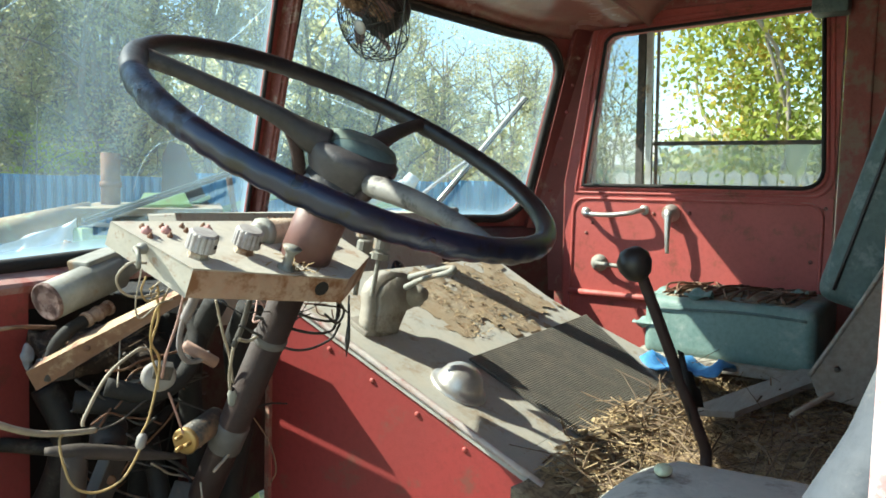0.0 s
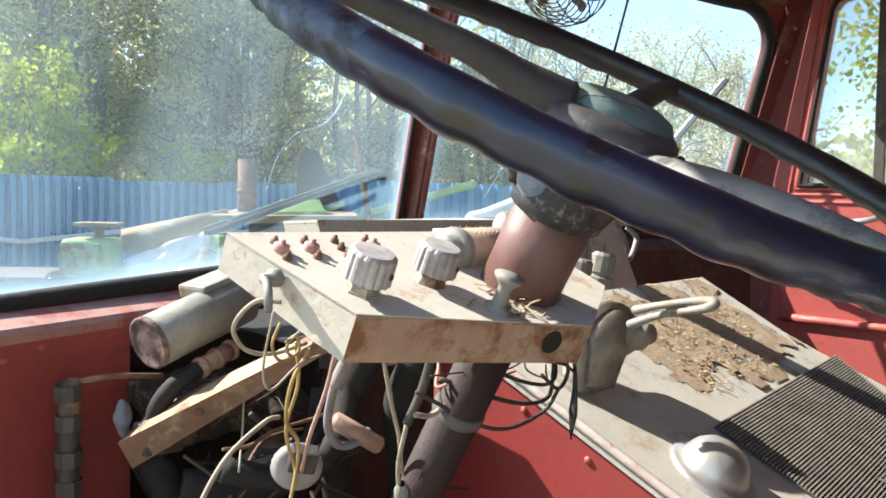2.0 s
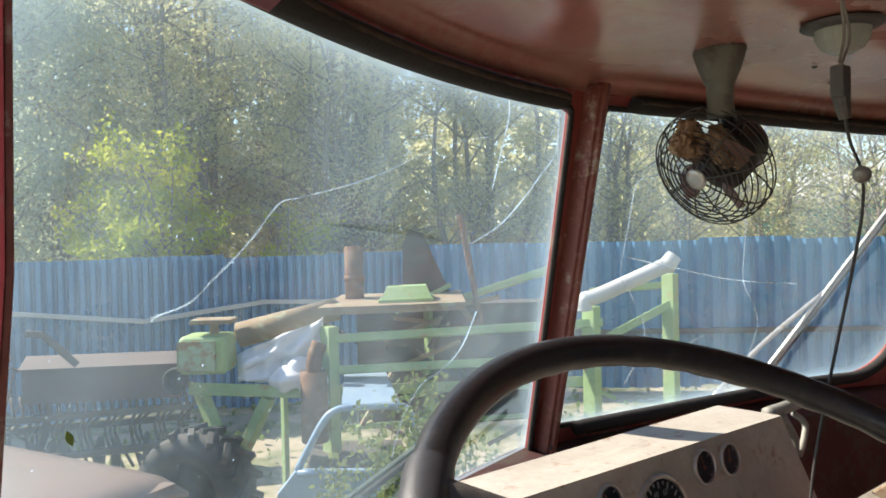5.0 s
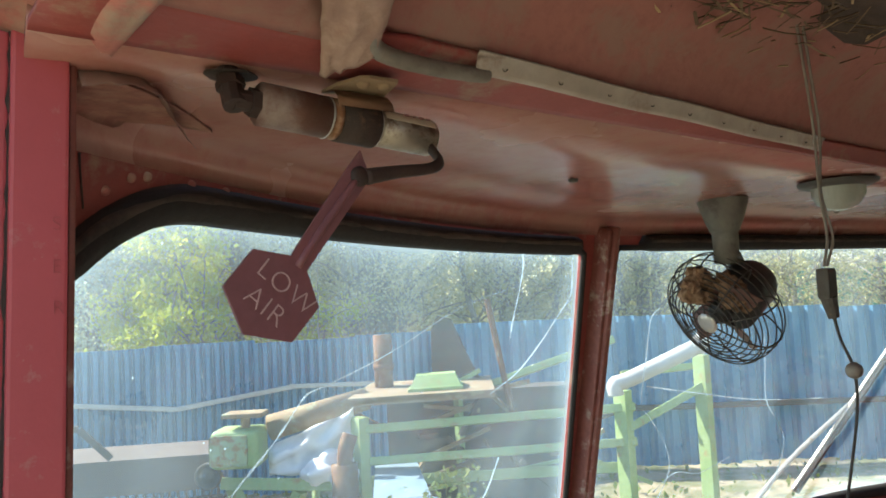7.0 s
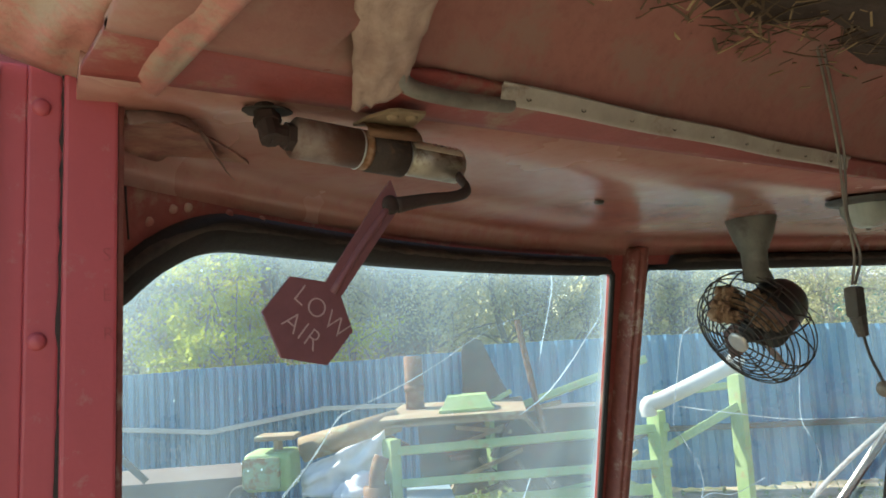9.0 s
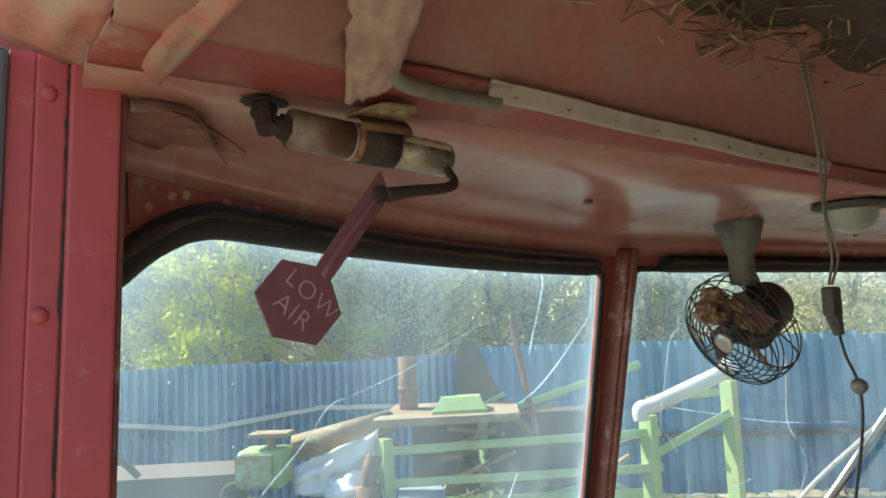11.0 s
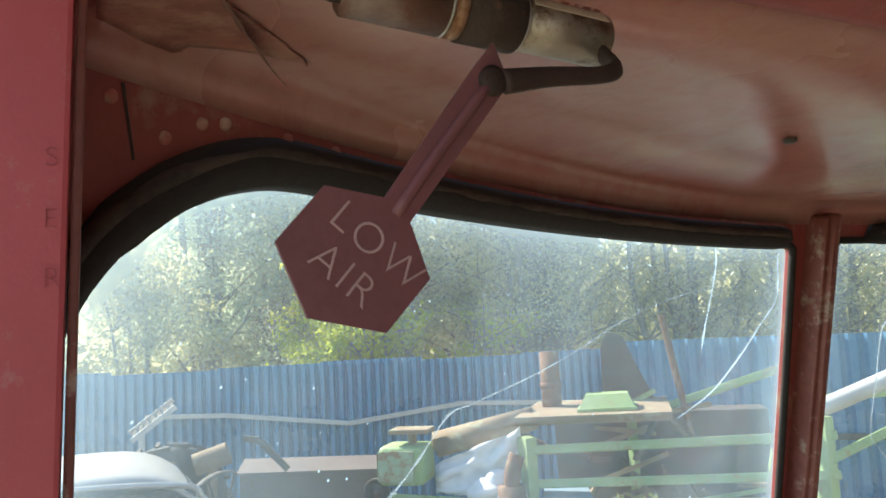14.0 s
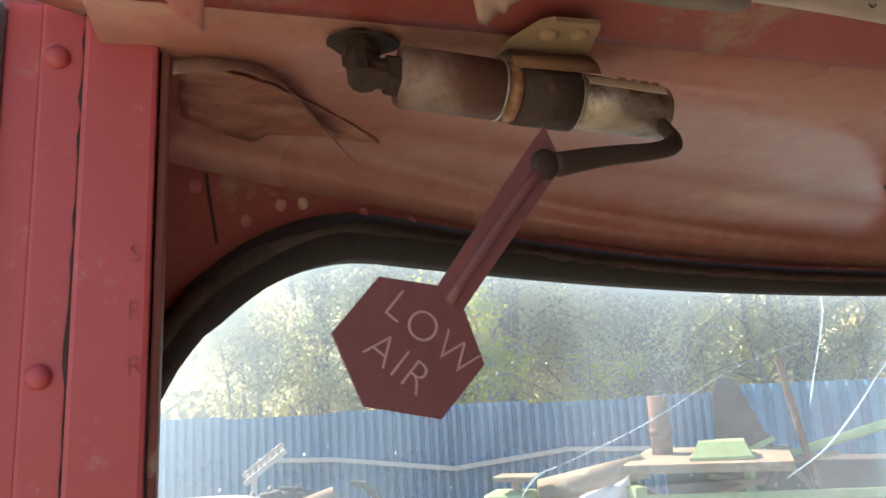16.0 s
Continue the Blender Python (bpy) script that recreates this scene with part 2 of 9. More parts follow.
PICKET = mat("weathered_grey_picket", (0.36, 0.35, 0.32), (0.27, 0.26, 0.235), 0.7, scale=6, bump=0.2)


def leaf_mat(name, c1, c2, c3, glow=0.45):
    """Leaves: one of three tones for each leaf, with light passing through."""
    m = bpy.data.materials.new(name)
    m.use_nodes = True
    n, l = m.node_tree.nodes, m.node_tree.links
    geo = n.new("ShaderNodeNewGeometry")
    cr = n.new("ShaderNodeValToRGB")
    cr.color_ramp.elements[0].color, cr.color_ramp.elements[1].color = (*c1, 1), (*c3, 1)
    e = cr.color_ramp.elements.new(0.55)
    e.color = (*c2, 1)
    tc, clump, blend = n.new("ShaderNodeTexCoord"), n.new("ShaderNodeTexNoise"), n.new("ShaderNodeMix")
    clump.inputs["Scale"].default_value, clump.inputs["Detail"].default_value = 1.6, 3.0
    l.new(tc.outputs["Object"], clump.inputs["Vector"])
    spread = n.new("ShaderNodeMapRange")
    spread.inputs["From Min"].default_value, spread.inputs["From Max"].default_value = 0.3, 0.7
    l.new(clump.outputs[0], spread.inputs["Value"])
    blend.inputs[0].default_value = 0.6
    l.new(geo.outputs["Random Per Island"], blend.inputs[2]), l.new(spread.outputs[0], blend.inputs[3])
    l.new(blend.outputs[0], cr.inputs[0])
    b, tr, mx = n["Principled BSDF"], n.new("ShaderNodeBsdfTranslucent"), n.new("ShaderNodeMixShader")
    b.inputs["Roughness"].default_value = 0.65
    b.inputs["Specular IOR Level"].default_value = 0.15
    l.new(cr.outputs[0], b.inputs["Base Color"])
    l.new(cr.outputs[0], tr.inputs[0])
    mx.inputs[0].default_value = glow
    l.new(b.outputs[0], mx.inputs[1]), l.new(tr.outputs[0], mx.inputs[2])
    l.new(mx.outputs[0], n["Material Output"].inputs[0])
    return m


LEAF_WILLOW = leaf_mat("grey_green_willow_leaves", (0.36, 0.36, 0.18), (0.54, 0.52, 0.28), (0.76, 0.69, 0.44), 0.72)
LEAF_DARK = leaf_mat("blue_green_leaves", (0.33, 0.38, 0.26), (0.47, 0.52, 0.35), (0.62, 0.64, 0.43), 0.72)
LEAF_LIME = leaf_mat("yellow_green_leaves", (0.36, 0.44, 0.06), (0.52, 0.56, 0.08), (0.66, 0.60, 0.10), 0.55)
LEAF_VINE = leaf_mat("green_and_yellow_vine_leaves", (0.15, 0.22, 0.05), (0.36, 0.41, 0.09), (0.68, 0.46, 0.10), 0.5)
LEAF_WEED = leaf_mat("dusty_weed_leaves", (0.13, 0.19, 0.06), (0.2, 0.26, 0.09), (0.3, 0.31, 0.13))


def glass_mat(name, haze, edge=0.0, tint=(0.66, 0.84, 1.0)):
    """A pane: clear with a film of dust that the sun lights, thicker in smears and towards the rubber."""
    m = bpy.data.materials.new(name)
    m.use_nodes = True
    n, l = m.node_tree.nodes, m.node_tree.links
    n.remove(n["Principled BSDF"])
    tr, gl, df, tl = (n.new("ShaderNodeBsdf" + k) for k in ("Transparent", "Glossy", "Diffuse", "Translucent"))
    gl.inputs["Roughness"].default_value = 0.02
    tr.inputs[0].default_value = (0.81, 0.85, 0.86, 1)
    df.inputs[0].default_value = tl.inputs[0].default_value = (*tint, 1)
    film, pane, out = n.new("ShaderNodeMixShader"), n.new("ShaderNodeMixShader"), n.new("ShaderNodeMixShader")
    film.inputs[0].default_value = 0.6
    l.new(df.outputs[0], film.inputs[1]), l.new(tl.outputs[0], film.inputs[2])
    tc = n.new("ShaderNodeTexCoord")
    mp = n.new("ShaderNodeMapping")
    mp.inputs["Scale"].default_value = (1, 1, 0.35)
    l.new(tc.outputs["Object"], mp.inputs[0])
    smear, speck = n.new("ShaderNodeTexNoise"), n.new("ShaderNodeTexVoronoi")
    smear.inputs["Scale"].default_value, smear.inputs["Detail"].default_value = 5.0, 6.0
    speck.inputs["Scale"].default_value = 120.0
    l.new(mp.outputs[0], smear.inputs["Vector"]), l.new(tc.outputs["Object"], speck.inputs["Vector"])
    mr = n.new("ShaderNodeMapRange")
    mr.inputs["From Min"].default_value, mr.inputs["From Max"].default_value = 0.32, 0.78
    mr.inputs["To Min"].default_value, mr.inputs["To Max"].default_value = haze * 0.35, haze * 2.2
    l.new(smear.outputs[0], mr.inputs["Value"])
    dot, pick, ms = n.new("ShaderNodeMapRange"), n.new("ShaderNodeMapRange"), n.new("ShaderNodeMath")
    dot.inputs["From Min"].default_value, dot.inputs["From Max"].default_value = 0.17, 0.08
    l.new(speck.outputs["Distance"], dot.inputs["Value"])
    hue = n.new("ShaderNodeSeparateColor")
    l.new(speck.outputs["Color"], hue.inputs[0])
    pick.inputs["From Min"].default_value, pick.inputs["From Max"].default_value = 0.88, 1.0
    pick.inputs["To Max"].default_value = 0.55
    l.new(hue.outputs[0], pick.inputs["Value"])
    ms.operation = "MULTIPLY"
    l.new(dot.outputs[0], ms.inputs[0]), l.new(pick.outputs[0], ms.inputs[1])
    mx = n.new("ShaderNodeMath")
    mx.operation = "ADD"
    l.new(mr.outputs[0], mx.inputs[0]), l.new(ms.outputs[0], mx.inputs[1])
    amount = mx.outputs[0]
    if edge:
        at = n.new("ShaderNodeAttribute")
        at.attribute_name = "rim_film"
        me = n.new("ShaderNodeMath")
        me.operation = "MULTIPLY_ADD"
        l.new(at.outputs["Fac"], me.inputs[0])
        me.inputs[1].default_value = edge
        l.new(amount, me.inputs[2])
        amount = me.outputs[0]
    cl = n.new("ShaderNodeClamp")
    l.new(amount, cl.inputs[0])
    l.new(cl.outputs[0], pane.inputs[0])
    l.new(tr.outputs[0], pane.inputs[1]), l.new(film.outputs[0], pane.inputs[2])
    fr = n.new("ShaderNodeFresnel")
    fr.inputs[0].default_value = 1.35
    l.new(fr.outputs[0], out.inputs[0])
    l.new(pane.outputs[0], out.inputs[1]), l.new(gl.outputs[0], out.inputs[2])
    l.new(out.outputs[0], n["Material Output"].inputs[0])
    return m


WINDSCREEN = glass_mat("dusty_windscreen_glass", 0.09, 0.33, (0.56, 0.79, 0.95))
SIDE_GLASS = glass_mat("dusty_side_glass", 0.16, 0.0, (0.8, 0.86, 0.84))
CRACK = glass_mat("glinting_crack", 0.4)
CLEAR = glass_mat("gauge_glass", 0.04)


# ---- building tools ----
def part(name, bm, material, parent=None, label="", smooth=False):
    """Link a bmesh as one mesh object, under a thing or a part."""
    me = bpy.data.meshes.new(name)
    bm.normal_update()
    if smooth:
        for fc in bm.faces:
            fc.smooth = True
    bm.to_mesh(me)
    bm.free()
    me.materials.append(material)
    ob = new(name, me)
    if parent is not None:
        ob.parent = parent
        ob.matrix_parent_inverse = world_of(parent).inverted()
    return tagged(ob, label)


def world_of(ob):
    m = ob.matrix_basis.copy()
    if ob.parent is not None:
        m = world_of(ob.parent) @ ob.matrix_parent_inverse @ m
    return m


def thing(name, label, category, at, group="", kind=""):
    ob = new(name)
    ob.empty_display_size = 0.05
    ob.matrix_basis = Matrix.Translation(at)
    return tagged(ob, label, category, group, kind)


def structure(name, bm, material, label="", smooth=False):
    return tagged(part(name, bm, material, None, label, smooth), kind="structure")


def frame_of(a, b, hint=(0, 0, 1)):
    """A matrix with its z axis from a to b and its origin at a."""
    a, z = Vector(a), (Vector(b) - Vector(a)).normalized()
    h = Vector(hint)
    if abs(z.dot(h)) > 0.98:
        h = Vector((1, 0, 0))
    x = h.cross(z).normalized()
    y = z.cross(x)
    m = Matrix((x, y, z)).transposed().to_4x4()
    m.translation = a
    return m


def add_box(bm, centre, size, turn=None, bevel=0.0, seg=2):
    m = Matrix.Translation(centre) @ (turn.to_4x4() if turn else Matrix()) @ Matrix.Diagonal((*size, 1))
    got = bmesh.ops.create_cube(bm, size=1.0, matrix=m)
    if bevel:
        edges = list({e for v in got["verts"] for e in v.link_edges})
        bmesh.ops.bevel(bm, geom=edges, offset=bevel, segments=seg, affect="EDGES", profile=0.6)
    return bm


def add_beam(bm, a, b, w, h, hint=(0, 0, 1), bevel=0.0):
    m = frame_of(a, b, hint)
    ln = (Vector(b) - Vector(a)).length
    return add_box(bm, m @ Vector((0, 0, ln / 2)), (w, h, ln), m.to_3x3(), bevel)


def add_rod(bm, a, b, r, r2=None, seg=14, caps=True):
    m = frame_of(a, b)
    ln = (Vector(b) - Vector(a)).length
    bmesh.ops.create_cone(bm, cap_ends=caps, segments=seg, radius1=r, radius2=r if r2 is None else r2, depth=ln, matrix=m @ Matrix.Translation((0, 0, ln / 2)))
    return bm


def add_lathe(bm, m, profile, seg=32, squash=1.0):
    """Turn (radius, height) pairs round the z axis of m."""
    rings = []
    for r, z in profile:
        if r < 1e-6:
            rings.append([bm.verts.new(m @ Vector((0, 0, z)))])
        else:
            rings.append([bm.verts.new(m @ Vector((r * math.cos(2 * math.pi * i / seg), squash * r * math.sin(2 * math.pi * i / seg), z))) for i in range(seg)])
    for p, q in zip(rings, rings[1:]):
        for i in range(seg):
            j = (i + 1) % seg
            if len(p) == 1 and len(q) > 1:
                bm.faces.new((p[0], q[i], q[j]))
            elif len(q) == 1 and len(p) > 1:
                bm.faces.new((p[i], p[j], q[0]))
            elif len(p) > 1:
                bm.faces.new((p[i], p[j], q[j], q[i]))
    return bm


def smooth_path(points, steps=8):
    """A curve through the points."""
    p = [Vector(q) for q in points]
    p = [2 * p[0] - p[1]] + p + [2 * p[-1] - p[-2]]
    out = []
    for i in range(1, len(p) - 2):
        for k in range(steps):
            t = k / steps
            a, b, c, d = p[i - 1], p[i], p[i + 1], p[i + 2]
            out.append(0.5 * ((2 * b) + (c - a) * t + (2 * a - 5 * b + 4 * c - d) * t * t + (3 * b - a - 3 * c + d) * t ** 3))
    return out + [p[-2]]


def add_tube(bm, points, r, seg=8, steps=8, closed=False, radii=None, flat=1.0):
    """A hose, wire or bar of round section along a smooth path."""
    path = smooth_path(points, steps) if steps > 1 else [Vector(q) for q in points]
    n = len(path)
    normal = None
    rings = []
    for i, c in enumerate(path):
        if closed:
            d = (path[(i + 1) % n] - path[i - 1]).normalized()
        else:
            d = (path[min(i + 1, n - 1)] - path[max(i - 1, 0)]).normalized()
        if normal is None:
            normal = d.orthogonal().normalized()
        normal = (normal - d * normal.dot(d)).normalized()
        other = d.cross(normal)
        rr = r if radii is None else r * float(np.interp(i / max(n - 1, 1), np.linspace(0, 1, len(radii)), radii))
        rings.append([bm.verts.new(c + rr * (math.cos(2 * math.pi * k / seg) * normal + flat * math.sin(2 * math.pi * k / seg) * other)) for k in range(seg)])
    for i in range(n if closed else n - 1):
        p, q = rings[i], rings[(i + 1) % n]
        for k in range(seg):
            bm.faces.new((p[k], p[(k + 1) % seg], q[(k + 1) % seg], q[k]))
    if not closed:
        bm.faces.new(rings[0][::-1]), bm.faces.new(rings[-1])
    return bm


def add_prism(bm, outline, thick, m=None):
    """A plate: a 2D outline in the xy plane of m, thickened along its z."""
    m = m or Matrix()
    lo = [bm.verts.new(m @ Vector((x, y, 0))) for x, y in outline]
    hi = [bm.verts.new(m @ Vector((x, y, thick))) for x, y in outline]
    bm.faces.new(lo[::-1]), bm.faces.new(hi)
    k = len(lo)
    for i in range(k):
        bm.faces.new((lo[i], lo[(i + 1) % k], hi[(i + 1) % k], hi[i]))
    return bm


def add_slab(bm, corners, thick, direction):
    """A plate with 3D corners, thickened along a direction."""
    d = Vector(direction).normalized() * thick
    lo = [bm.verts.new(Vector(c)) for c in corners]
    hi = [bm.verts.new(Vector(c) + d) for c in corners]
    bm.faces.new(lo[::-1]), bm.faces.new(hi)
    k = len(lo)
    for i in range(k):
        bm.faces.new((lo[i], lo[(i + 1) % k], hi[(i + 1) % k], hi[i]))
    return bm


def rounded(x0, y0, x1, y1, radii, seg=8):
    """A rectangle's outline with its four corners rounded: bottom left, bottom right, top right, top left."""
    out = []
    for (cx, cy, sx, sy, a0), r in zip(((x0, y0, 1, 1, 180), (x1, y0, -1, 1, 270), (x1, y1, -1, -1, 0), (x0, y1, 1, -1, 90)), radii):
        for i in range(seg + 1):
            a = radians(a0 + 90 * i / seg)
            out.append((cx + sx * r + r * math.cos(a), cy + sy * r + r * math.sin(a)))
    return out


def resampled(outline, count):
    p = np.array(outline + [outline[0]], float)
    s = np.r_[0, np.cumsum(np.hypot(*np.diff(p, axis=0).T))]
    w = np.linspace(0, s[-1], count, endpoint=False)
    return list(zip(np.interp(w, s, p[:, 0]), np.interp(w, s, p[:, 1])))


def add_ring_plate(bm, outer, inner, place, thick, direction, count=96):
    """A plate with a hole. Outlines run the same way round; place turns 2D into 3D."""
    d = Vector(direction).normalized() * thick
    # matched by angle round the hole's middle
    cx = sum(p[0] for p in inner) / len(inner)
    cy = sum(p[1] for p in inner) / len(inner)

    def by_angle(outline):
        p = resampled(outline, 720)
        a = [math.atan2(y - cy, x - cx) for x, y in p]
        order = sorted(range(len(p)), key=lambda i: a[i])
        an = [a[i] for i in order]
        return np.array(an), np.array([p[i] for i in order])
    ai, pi_ = by_angle(inner)
    ao, po = by_angle(outer)
    corner = [math.atan2(y - cy, x - cx) for x, y in outer]
    angles = sorted(set(np.linspace(-math.pi, math.pi, count, endpoint=False)) | set(corner if len(outer) < 12 else []))

    def at(an, p, a):
        k = np.argmin(np.abs((an - a + math.pi) % (2 * math.pi) - math.pi))
        return p[k]
    ins = [at(ai, pi_, a) for a in angles]
    outs = [at(ao, po, a) for a in angles]
    i0 = [bm.verts.new(Vector(place(*p))) for p in ins]
    o0 = [bm.verts.new(Vector(place(*p))) for p in outs]
    i1 = [bm.verts.new(v.co + d) for v in i0]
    o1 = [bm.verts.new(v.co + d) for v in o0]
    n = len(angles)
    for k in range(n):
        j = (k + 1) % n
        bm.faces.new((i0[k], i0[j], o0[j], o0[k]))
        bm.faces.new((i1[k], o1[k], o1[j], i1[j]))
        bm.faces.new((i0[k], i1[k], i1[j], i0[j]))
        bm.faces.new((o0[k], o0[j], o1[j], o1[k]))
    return bm


def add_sheet(bm, rows, thick=0.0, direction=(0, 0, 1)):
    """A surface through rows of points; with a thickness, a closed shell."""
    def net(off):
        return [[bm.verts.new(Vector(p) + off) for p in r] for r in rows]
    d = Vector(direction).normalized() * thick
    top = net(Vector((0, 0, 0)))
    for r0, r1 in zip(top, top[1:]):
        for k in range(len(r0) - 1):
            bm.faces.new((r0[k], r0[k + 1], r1[k + 1], r1[k]))
    if thick:
        low = net(d)
        for r0, r1 in zip(low, low[1:]):
            for k in range(len(r0) - 1):
                bm.faces.new((r0[k], r1[k], r1[k + 1], r0[k + 1]))
        ring = [(0, k) for k in range(len(rows[0]))] + [(i, len(rows[0]) - 1) for i in range(1, len(rows))] + \
            [(len(rows) - 1, k) for k in range(len(rows[0]) - 2, -1, -1)] + [(i, 0) for i in range(len(rows) - 2, 0, -1)]
        for (a, b), (c, e) in zip(ring, ring[1:] + ring[:1]):
            bm.faces.new((top[a][b], low[a][b], low[c][e], top[c][e]))
    return bm


def rivet(bm, at, normal, r=0.006):
    m = frame_of(at, Vector(at) + Vector(normal))
    return add_lathe(bm, m, [(r, -0.001), (r * 0.95, r * 0.25), (r * 0.6, r * 0.5), (0, r * 0.6)], 12)


def blank():
    return bmesh.new()


def mesh_from(name, verts, faces, material, parent=None, label=""):
    """Link plain arrays as one mesh object."""
    me = bpy.data.meshes.new(name)
    me.from_pydata(verts, [], faces)
    me.materials.append(material)
    ob = new(name, me)
    if parent is not None:
        ob.parent = parent
        ob.matrix_parent_inverse = world_of(parent).inverted()
    return tagged(ob, label)


# ---- cab shell ----
MID = 0.5


def gy(x, z):
    """How far forward the split windscreen stands: two raked halves, the near one bowed along its top, the far one curling back at its end."""
    s = (z - 1.49) / 0.6
    if x <= MID:
        low, high = 1.553 - 0.28 * (MID - x), 1.408 - 0.06 * (MID - x) - 0.36 * (MID - x) ** 2
    else:
        low, high = 1.553 - 0.153 * (x - MID), 1.405 - 0.15 * (x - MID)
    return low + (high - low) * s - 0.6 * max(x - 1.2, 0) ** 2


def lip(x):
    """Where the roof behind the front ceiling panel begins."""
    return min(0.921 + 0.065 * x, 0.9405)


CREASE = 0.948


PANES = {
    "left": [(x + (0.012 - 0.03 * (z - 1.475) / 0.613) * (x + 0.44) / 0.905, z + 0.03 * (x + 0.45) / 0.9 * (1 - (z - 1.475) / 0.613))
             for x, z in rounded(-0.44, 1.475, 0.465, 2.092, (0.10, 0.008, 0.008, 0.145), 14)],
    "right": rounded(0.524, 1.545, 1.497, 2.098, (0.008, 0.10, 0.10, 0.008), 10),
}


SEAL_LIP = mat("brown_worn_rubber", (0.075, 0.053, 0.042), (0.045, 0.034, 0.028), 0.85, scale=30, bump=0.4, spots=(0.03, 0.025, 0.022), spot_amount=0.36)


def windscreen_half(side, x0, x1):
    hole = PANES[side]
    bm = blank()
    outer = [(x0, 1.40), (x1, 1.40), (x1, 2.1215), (x0, 2.1215)]
    add_ring_plate(bm, outer, hole, lambda x, z: (x, gy(x, z), z), 0.014, (0, 1, 0), 240)
    structure("wall_front", bm, RED_WORN, "red-painted metal surround of the split windscreen")
    glass = thing("window_1" if side == "left" else "window_2", "dusty cracked half of a split windscreen in black rubber", "windscreen", (sum(p[0] for p in hole) / len(hole), gy(0.0, 1.5), 1.5), kind="structure")
    bm = blank()
    inner = resampled(hole, 280)
    cx, cz = sum(p[0] for p in inner) / 280, sum(p[1] for p in inner) / 280
    grow = [0.0 if abs(x - MID) < 0.075 else 1.0 for x, z in inner]
    seal = []
    for k, (x, z) in enumerate(inner):
        d = Vector((inner[(k + 2) % 280][0] - inner[k - 2][0], 0, inner[(k + 2) % 280][1] - inner[k - 2][1])).normalized()
        seal.append((x + 0.008 * grow[k] * d.z, gy(x, z) - 0.004 * grow[k], z - 0.008 * grow[k] * d.x))
    add_tube(bm, seal, 0.0135, 8, 1, True, [0.4 + 0.6 * g + (0.15 if z > cz + 0.26 else 0.0) * g for (x, z), g in zip(inner, grow)])
    part("rubber_seal", bm, RUBBER, glass, "perished black rubber seal", True)
    bm = blank()
    lip_line = [p for p, g, (x, z) in zip(seal, grow, inner) if g > 0.5 and z > cz - 0.2]
    start = max(range(len(lip_line)), key=lambda i: (Vector(lip_line[i]) - Vector(lip_line[i - 1])).length)
    lip_line = lip_line[start:] + lip_line[:start]
    add_tube(bm, [Vector(p) + Vector((0.0015 * noise.noise(Vector(p) * 60), -0.0125, 0.002 + 0.0015 * noise.noise(Vector(p) * 45))) for p in lip_line], 0.0048, 6, 1, radii=[random.uniform(0.75, 1.15) for _ in range(90)])
    part("seal_lip", bm, SEAL_LIP, glass, "brown worn lip of the seal", True)
    bm = blank()
    rings = []
    for k, s in enumerate((1.0, 0.985, 0.96, 0.925, 0.88, 0.8, 0.4)):
        rings.append([bm.verts.new((cx + (x - cx) * s, gy(cx + (x - cx) * s, cz + (z - cz) * s) + 0.012, cz + (z - cz) * s)) for x, z in inner])
    for a, b in zip(rings, rings[1:]):
        for i in range(280):
            bm.faces.new((a[i], a[(i + 1) % 280], b[(i + 1) % 280], b[i]))
    bm.faces.new(rings[-1])
    pane = part("pane", bm, WINDSCREEN, glass)
    film = pane.data.attributes.new("rim_film", "FLOAT", "POINT")
    levels = (1.0, 0.85, 0.55, 0.30, 0.13, 0.03, 0.0)
    low = np.array([0.7 + 0.6 * min(max((cz - z) / 0.3, 0), 1) for x, z in inner], np.float32)
    film.data.foreach_set("value", np.concatenate([v * low for v in levels]).astype(np.float32))
    pane.visible_shadow = False
    return glass


left_screen = windscreen_half("left", -0.486, 0.5)
right_screen = windscreen_half("right", 0.5, 1.56)

# centre post
bm = blank()
lo, hi = Vector((0.503, gy(0.5, 1.46) - 0.012, 1.46)), Vector((0.482, gy(0.5, 2.13) - 0.012, 2.13))
add_beam(bm, lo, hi, 0.046, 0.024, (1, 0, 0), 0.004)
add_beam(bm, lo + Vector((0, -0.02, 0)), hi + Vector((0, -0.02, 0)), 0.022, 0.012, (1, 0, 0), 0.004)
post = structure("trim", bm, RED_BROWN, "chipped red-brown centre post of the windscreen")
for k in range(5):
    z = 1.52 + 0.14 * k
    bm = blank()
    rivet(bm, (0.497 - 0.02 * (z - 1.5), gy(0.5, z) - 0.039, z), (0, -1, -0.15), 0.005)
    part("screw", bm, DARK_METAL, post, "", True)

# cowl under the windscreen: ledge, red panel and the dark recess behind the controls
bm = blank()
xs = np.linspace(-0.486, 0.12, 12)
add_sheet(bm, [[(x, gy(x, 1.47) + 0.008, 1.476) for x in xs], [(x, gy(x, 1.47) - 0.035, 1.464) for x in xs], [(x, gy(x, 1.47) - 0.062, 1.4575) for x in xs], [(x, gy(x, 1.47) - 0.067, 1.452) for x in xs]], 0.012, (0, 0.3, -1))
structure("window_sill", bm, mat("dusty_pink_ledge", (0.38, 0.23, 0.2), (0.33, 0.15, 0.13), 0.7, scale=14, bump=0.2, spots=(0.3, 0.08, 0.06), spot_amount=0.32), "dusty pale red ledge below the windscreen")
# bulkhead colour holds the deep shade under the passenger windscreen
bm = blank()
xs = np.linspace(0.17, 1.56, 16)
